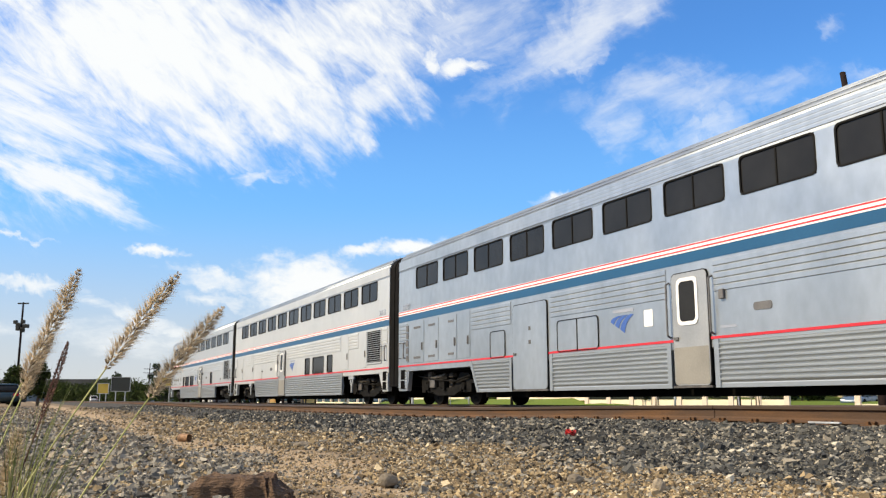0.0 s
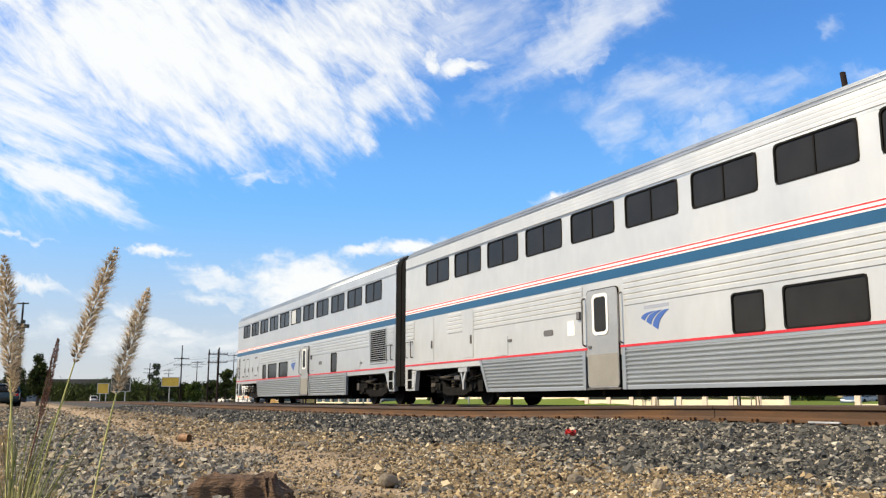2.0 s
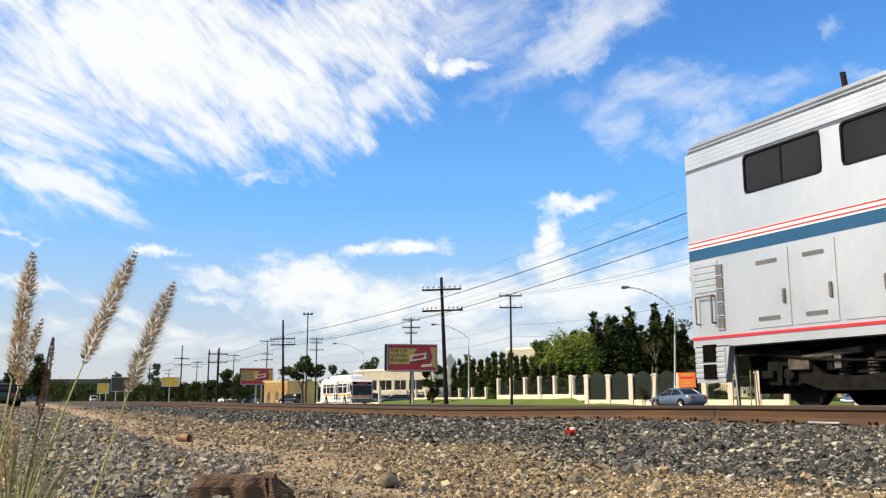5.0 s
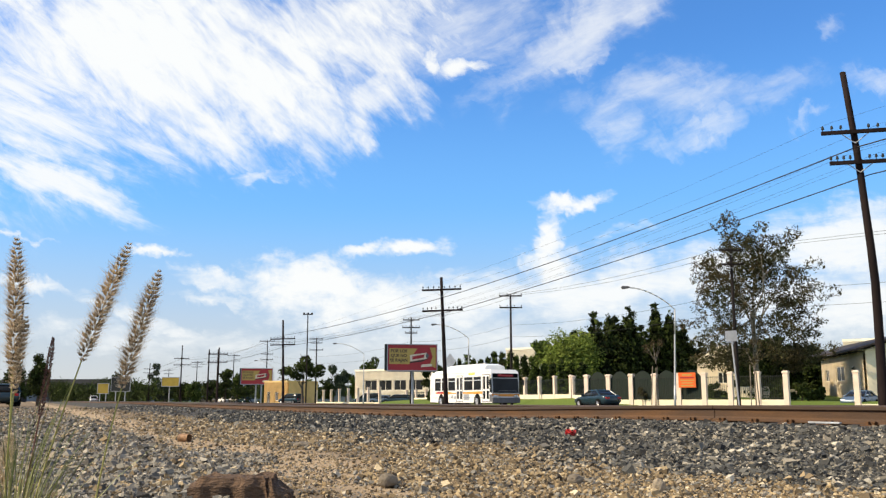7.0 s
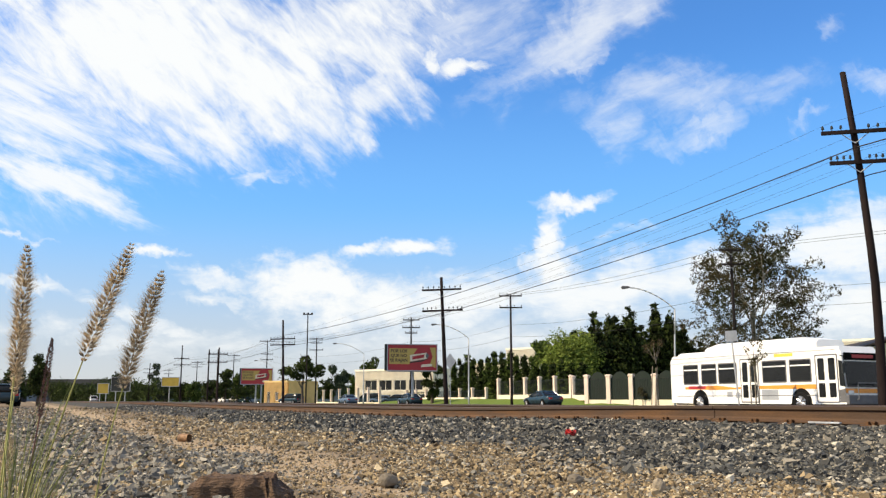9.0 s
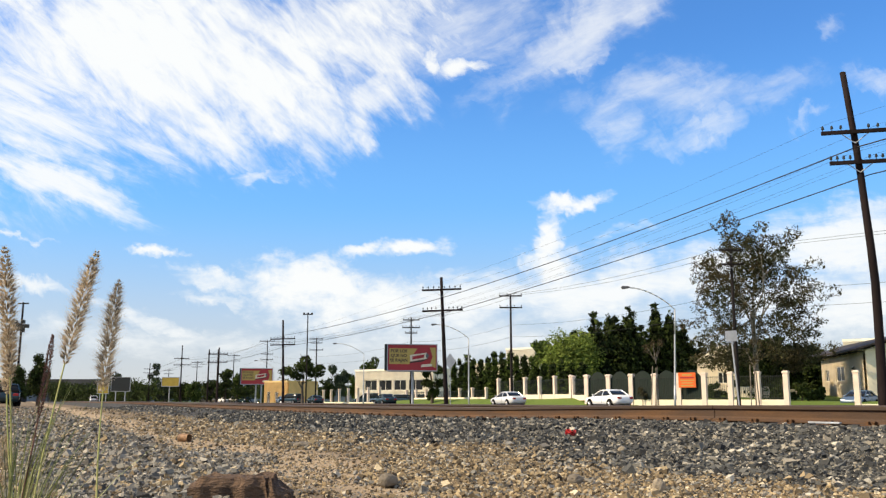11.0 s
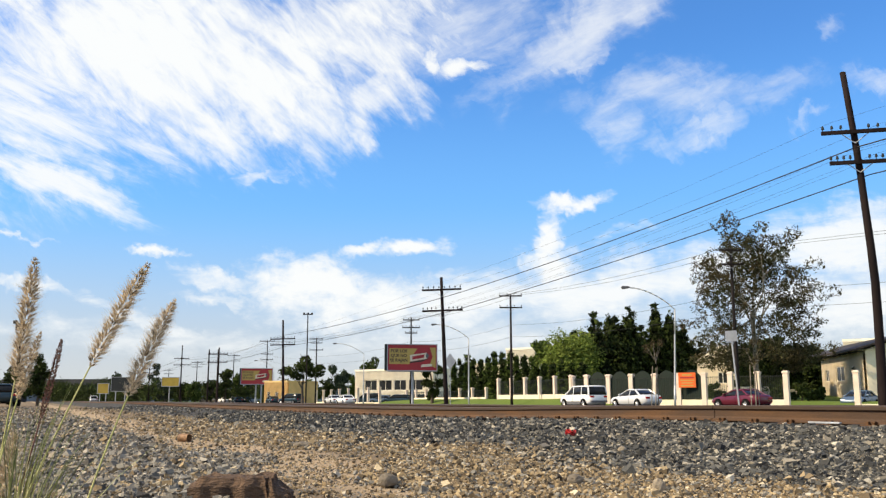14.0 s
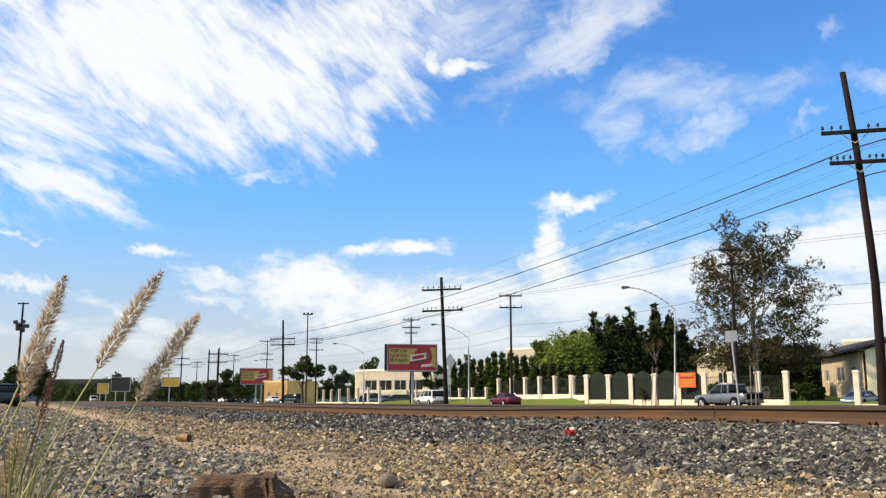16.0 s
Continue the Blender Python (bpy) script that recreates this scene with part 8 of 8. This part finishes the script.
STALKS.append((_s, (-0.0106, 0, 0.435), [(0, -0.013, 1.814, 0.083, 18.3, 32.3), (0.5, -0.022, 1.818, 0.088, 3.6, 27.9), (1, -0.024, 1.818, 0.088, 1.5, 26.9), (1.5, -0.026, 1.818, 0.094, 4.6, 14.8), (2, -0.033, 1.822, 0.089, -9.8, 20.7), (2.5, -0.029, 1.82, 0.089, -5.3, 23.0), (3, -0.019, 1.816, 0.087, 9.1, 27.9), (3.5, -0.033, 1.821, 0.095, -3.7, 10.2), (4, -0.024, 1.818, 0.088, 0.8, 26.9), (4.2, -0.024, 1.818, 0.091, 3.6, 22.2), (6.3, -0.026, 1.819, 0.091, 0.2, 21.9), (7, -0.03, 1.819, 0.099, 5.5, 0.0), (7.5, -0.03, 1.82, 0.093, -1.9, 15.3), (8, -0.03, 1.82, 0.095, -0.9, 11.6), (8.5, -0.03, 1.82, 0.093, -2.8, 14.9), (9, -0.027, 1.819, 0.094, 2.4, 14.8), (9.2, -0.027, 1.819, 0.092, 0.8, 19.2), (11.3, -0.033, 1.821, 0.093, -5.8, 13.3), (12, -0.02, 1.816, 0.089, 9.3, 24.2), (12.5, -0.027, 1.818, 0.093, 2.6, 16.2), (13, -0.027, 1.819, 0.089, -1.6, 24.1), (13.5, -0.027, 1.82, 0.086, -5.4, 28.6), (14, -0.025, 1.819, 0.088, 0.3, 26.8), (14.5, -0.023, 1.818, 0.087, 1.6, 29.1), (15, -0.023, 1.818, 0.086, 1.7, 31.2), (15.5, -0.015, 1.815, 0.082, 14.5, 35.6), (16, -0.017, 1.816, 0.08, 9.8, 38.3)]))
_s = grass_stalk((-0.008, 1.891, -0.331), 0.479, 0.706, 0.065, 21, dark=False)
STALKS.append((_s, (0.0300, 0, 0.479), [(0, 0.126, 1.744, 0.109, 19.1, 32.8), (0.5, 0.102, 1.754, 0.116, 10.5, 28.0), (1, 0.103, 1.754, 0.113, 9.6, 33.5), (1.5, 0.103, 1.754, 0.116, 11.5, 26.3), (2, 0.073, 1.767, 0.121, 1.8, 23.6), (2.5, 0.078, 1.765, 0.119, 2.4, 26.9), (3, 0.109, 1.751, 0.114, 13.1, 28.5), (3.5, 0.081, 1.763, 0.121, 5.9, 19.4), (4, 0.098, 1.756, 0.117, 10.1, 24.8), (4.2, 0.093, 1.758, 0.118, 8.6, 24.4), (6.3, 0.088, 1.76, 0.12, 7.3, 22.6), (7, 0.084, 1.761, 0.123, 13.5, 0.0), (7.5, 0.077, 1.765, 0.121, 4.3, 20.6), (8, 0.077, 1.765, 0.123, 5.8, 16.1), (8.5, 0.071, 1.768, 0.12, 0.6, 25.2), (9, 0.086, 1.76, 0.123, 14.1, 0.0), (9.2, 0.085, 1.761, 0.121, 7.8, 17.8), (11.3, 0.058, 1.774, 0.119, -5.3, 28.2), (12, 0.091, 1.759, 0.117, 7.0, 26.9), (12.5, 0.085, 1.761, 0.123, 13.5, 0.0), (13, 0.092, 1.758, 0.119, 8.3, 23.5), (13.5, 0.096, 1.757, 0.116, 8.0, 28.7), (14, 0.1, 1.755, 0.114, 8.8, 32.6), (14.5, 0.107, 1.753, 0.112, 11.1, 33.4), (15, 0.1, 1.755, 0.114, 8.8, 32.6), (15.5, 0.113, 1.75, 0.111, 13.5, 34.0), (16, 0.112, 1.751, 0.11, 12.6, 35.8)]))
_s = grass_stalk((0.113, 1.835, -0.331), 0.414, 0.634, 0.083, 14, dark=False)
STALKS.append((_s, (0.0356, 0, 0.414), [(0, 0.203, 1.719, 0.056, 18.5, 35.2), (0.5, 0.174, 1.732, 0.058, 0.9, 42.7), (1, 0.172, 1.733, 0.059, 0.3, 41.5), (1.5, 0.189, 1.724, 0.062, 12.3, 28.3), (2, 0.147, 1.743, 0.064, -10.2, 35.9), (2.5, 0.148, 1.742, 0.068, -6.1, 28.2), (3, 0.181, 1.728, 0.058, 5.6, 40.0), (3.5, 0.153, 1.74, 0.067, -4.4, 29.2), (4, 0.184, 1.726, 0.065, 10.8, 22.9), (4.2, 0.165, 1.734, 0.069, 2.9, 22.1), (6.3, 0.165, 1.734, 0.067, 1.6, 26.5), (7, 0.155, 1.738, 0.073, 5.8, 0.0), (7.5, 0.158, 1.736, 0.072, 7.1, 0.0), (8, 0.151, 1.74, 0.069, -4.2, 26.5), (8.5, 0.149, 1.742, 0.067, -7.1, 30.9), (9, 0.157, 1.737, 0.073, 6.6, 0.0), (9.2, 0.159, 1.736, 0.071, 1.8, 18.1), (11.3, 0.123, 1.754, 0.068, -17.6, 29.1), (12, 0.143, 1.744, 0.069, -7.6, 26.0), (12.5, 0.152, 1.74, 0.071, -1.1, 18.1), (13, 0.162, 1.734, 0.073, 8.1, 0.0), (13.5, 0.172, 1.733, 0.058, -0.2, 43.1), (14, 0.167, 1.735, 0.059, -2.5, 42.0), (14.5, 0.18, 1.731, 0.05, 5.6, 45.8), (15, 0.173, 1.733, 0.053, 0.7, 45.8), (15.5, 0.176, 1.732, 0.053, 2.6, 45.8), (16, 0.184, 1.728, 0.051, 7.5, 45.8)]))
_s = grass_stalk((-0.021, 1.897, -0.331), 0.363, 0.512, -0.020, 13, dark=True)
STALKS.append((_s, (-0.0100, 0, 0.363), [(0, 0.024, 1.809, 0.018, 23.4, 0.0), (1.5, 0.023, 1.81, 0.019, 18.5, 0.0), (3.5, 0.021, 1.81, 0.02, 13.8, 0.0), (7, 0.021, 1.81, 0.02, 13.8, 0.0), (9, 0.021, 1.81, 0.019, 5.7, 17.6), (12, 0.022, 1.81, 0.02, 15.5, 0.0), (14.5, 0.023, 1.81, 0.019, 19.3, 0.0), (16, 0.023, 1.81, 0.019, 20.3, 0.0)]))
_s = grass_stalk((-0.044, 1.918, -0.383), 0.263, 0.389, 0.022, 42, dark=False)
STALKS.append((_s, (0.0102, 0, 0.263), [(0, -0.028, 1.86, -0.122, 8.2, 0.0), (0.5, -0.03, 1.862, -0.125, 6.6, 0.0), (1, -0.031, 1.862, -0.125, 6.1, 0.0), (1.5, -0.032, 1.863, -0.126, -10.5, 31.5), (2, -0.038, 1.866, -0.125, -11.8, 24.3), (2.5, -0.035, 1.864, -0.126, -13.0, 30.9), (3, -0.029, 1.861, -0.125, 7.7, 0.0), (3.5, -0.035, 1.863, -0.118, 2.6, 0.0), (4, -0.03, 1.862, -0.125, 6.6, 0.0), (7, -0.034, 1.864, -0.127, -15.3, 35.5), (9, -0.035, 1.865, -0.128, -18.6, 39.0), (11.3, -0.039, 1.866, -0.127, -18.8, 34.1), (12, -0.029, 1.861, -0.126, -7.9, 31.8), (14.5, -0.032, 1.863, -0.126, -10.5, 31.5), (16, -0.027, 1.86, -0.124, 9.1, 0.0)]))
_s = grass_stalk((-0.038, 1.905, -0.331), 0.400, 0.535, 0.080, 89, dark=False, width=0.011)
STALKS.append((_s, (0.0449, 0, 0.400), [(0, -0.012, 1.819, 0.054, -12.3, 44.8), (1.5, -0.018, 1.82, 0.063, 2.3, 0.0), (2, -0.027, 1.825, 0.059, -23.9, 30.7), (3, -0.013, 1.819, 0.056, -9.1, 37.9), (3.5, -0.02, 1.822, 0.06, -12.1, 26.8), (4.2, -0.015, 1.82, 0.056, -13.7, 38.8), (7, -0.025, 1.823, 0.064, -5.0, 0.0), (9, -0.024, 1.823, 0.062, -14.1, 21.7), (11.3, -0.033, 1.828, 0.06, -26.7, 24.4), (12, -0.014, 1.82, 0.058, -9.7, 34.5), (14.5, -0.018, 1.822, 0.056, -18.0, 39.1), (16, -0.011, 1.819, 0.053, -10.9, 45.8)]))
for _x, _y, _n, _h, _seed in ((-0.032, 1.748, 110, 0.5, 1), (-0.016, 1.567, 70, 0.44, 11), (-0.013, 1.797, 110, 0.47, 2), (0.003, 1.847, 70, 0.4, 3), (0.02, 1.839, 60, 0.34, 4), (0.043, 1.944, 40, 0.27, 5), (0.075, 1.987, 22, 0.22, 6), (0.107, 1.914, 16, 0.2, 7), (0.157, 1.949, 22, 0.24, 8), (-0.004, 1.619, 50, 0.36, 9), (0.198, 2.103, 10, 0.16, 10)):
    blade_tuft((_x, _y, -0.37), int(_n * 0.42), _h, 0.035, _seed, BLADE, "thin green and straw grass blades growing from gravel", 0.16)
# ---- what moves ----
TIMES = [0.0, 0.1, 0.3] + [0.5 * i for i in range(1, 32)] + [15.7, 15.9, 16.0]


def roll(wheels, radius, speed, sign):
    """Turn wheels about their axles, a row for every thirtieth of a second."""
    step = 1 / FPS
    for w in wheels:
        p = w.location.copy()
        rows = []
        for i in range(frame(16.0)):
            a = math.degrees(sign * speed * i * step / radius)
            rows.append((i * step, pose(p.x, p.y, p.z, a % 360)))
        walk(w, rows)


def motions():
    for c, wheels, end in TRAIN:
        walk(c, [(t, pose(12.85, end - LEN / 2 - TRAIN_SPEED * t, 0.04)) for t in TIMES])
        roll(wheels, 0.457, TRAIN_SPEED, 1)
    walk(bus, [(t, pose(35.3, 186.52 - 17.20 * t + 3.5, ROAD_Z, 0, 0, 180)) for t in TIMES])
    roll(bus_wheels, bus_r, 17.20, -1)
    for c, wheels, r, start, speed in TRAFFIC:
        walk(c, [(t, pose(LANE, start + speed * t, ROAD_Z)) for t in TIMES])
        roll(wheels, r, speed, -1)
    for s, neck, rows in STALKS:
        turn = pose(0, 0, 0, 9.8, 0, -25)
        walk(s, [(t, pose(x, y, z) @ turn @ pose(0, 0, 0, -p, a) @ Matrix.Translation(-Vector(neck))) for t, x, y, z, a, p in rows])


motions()
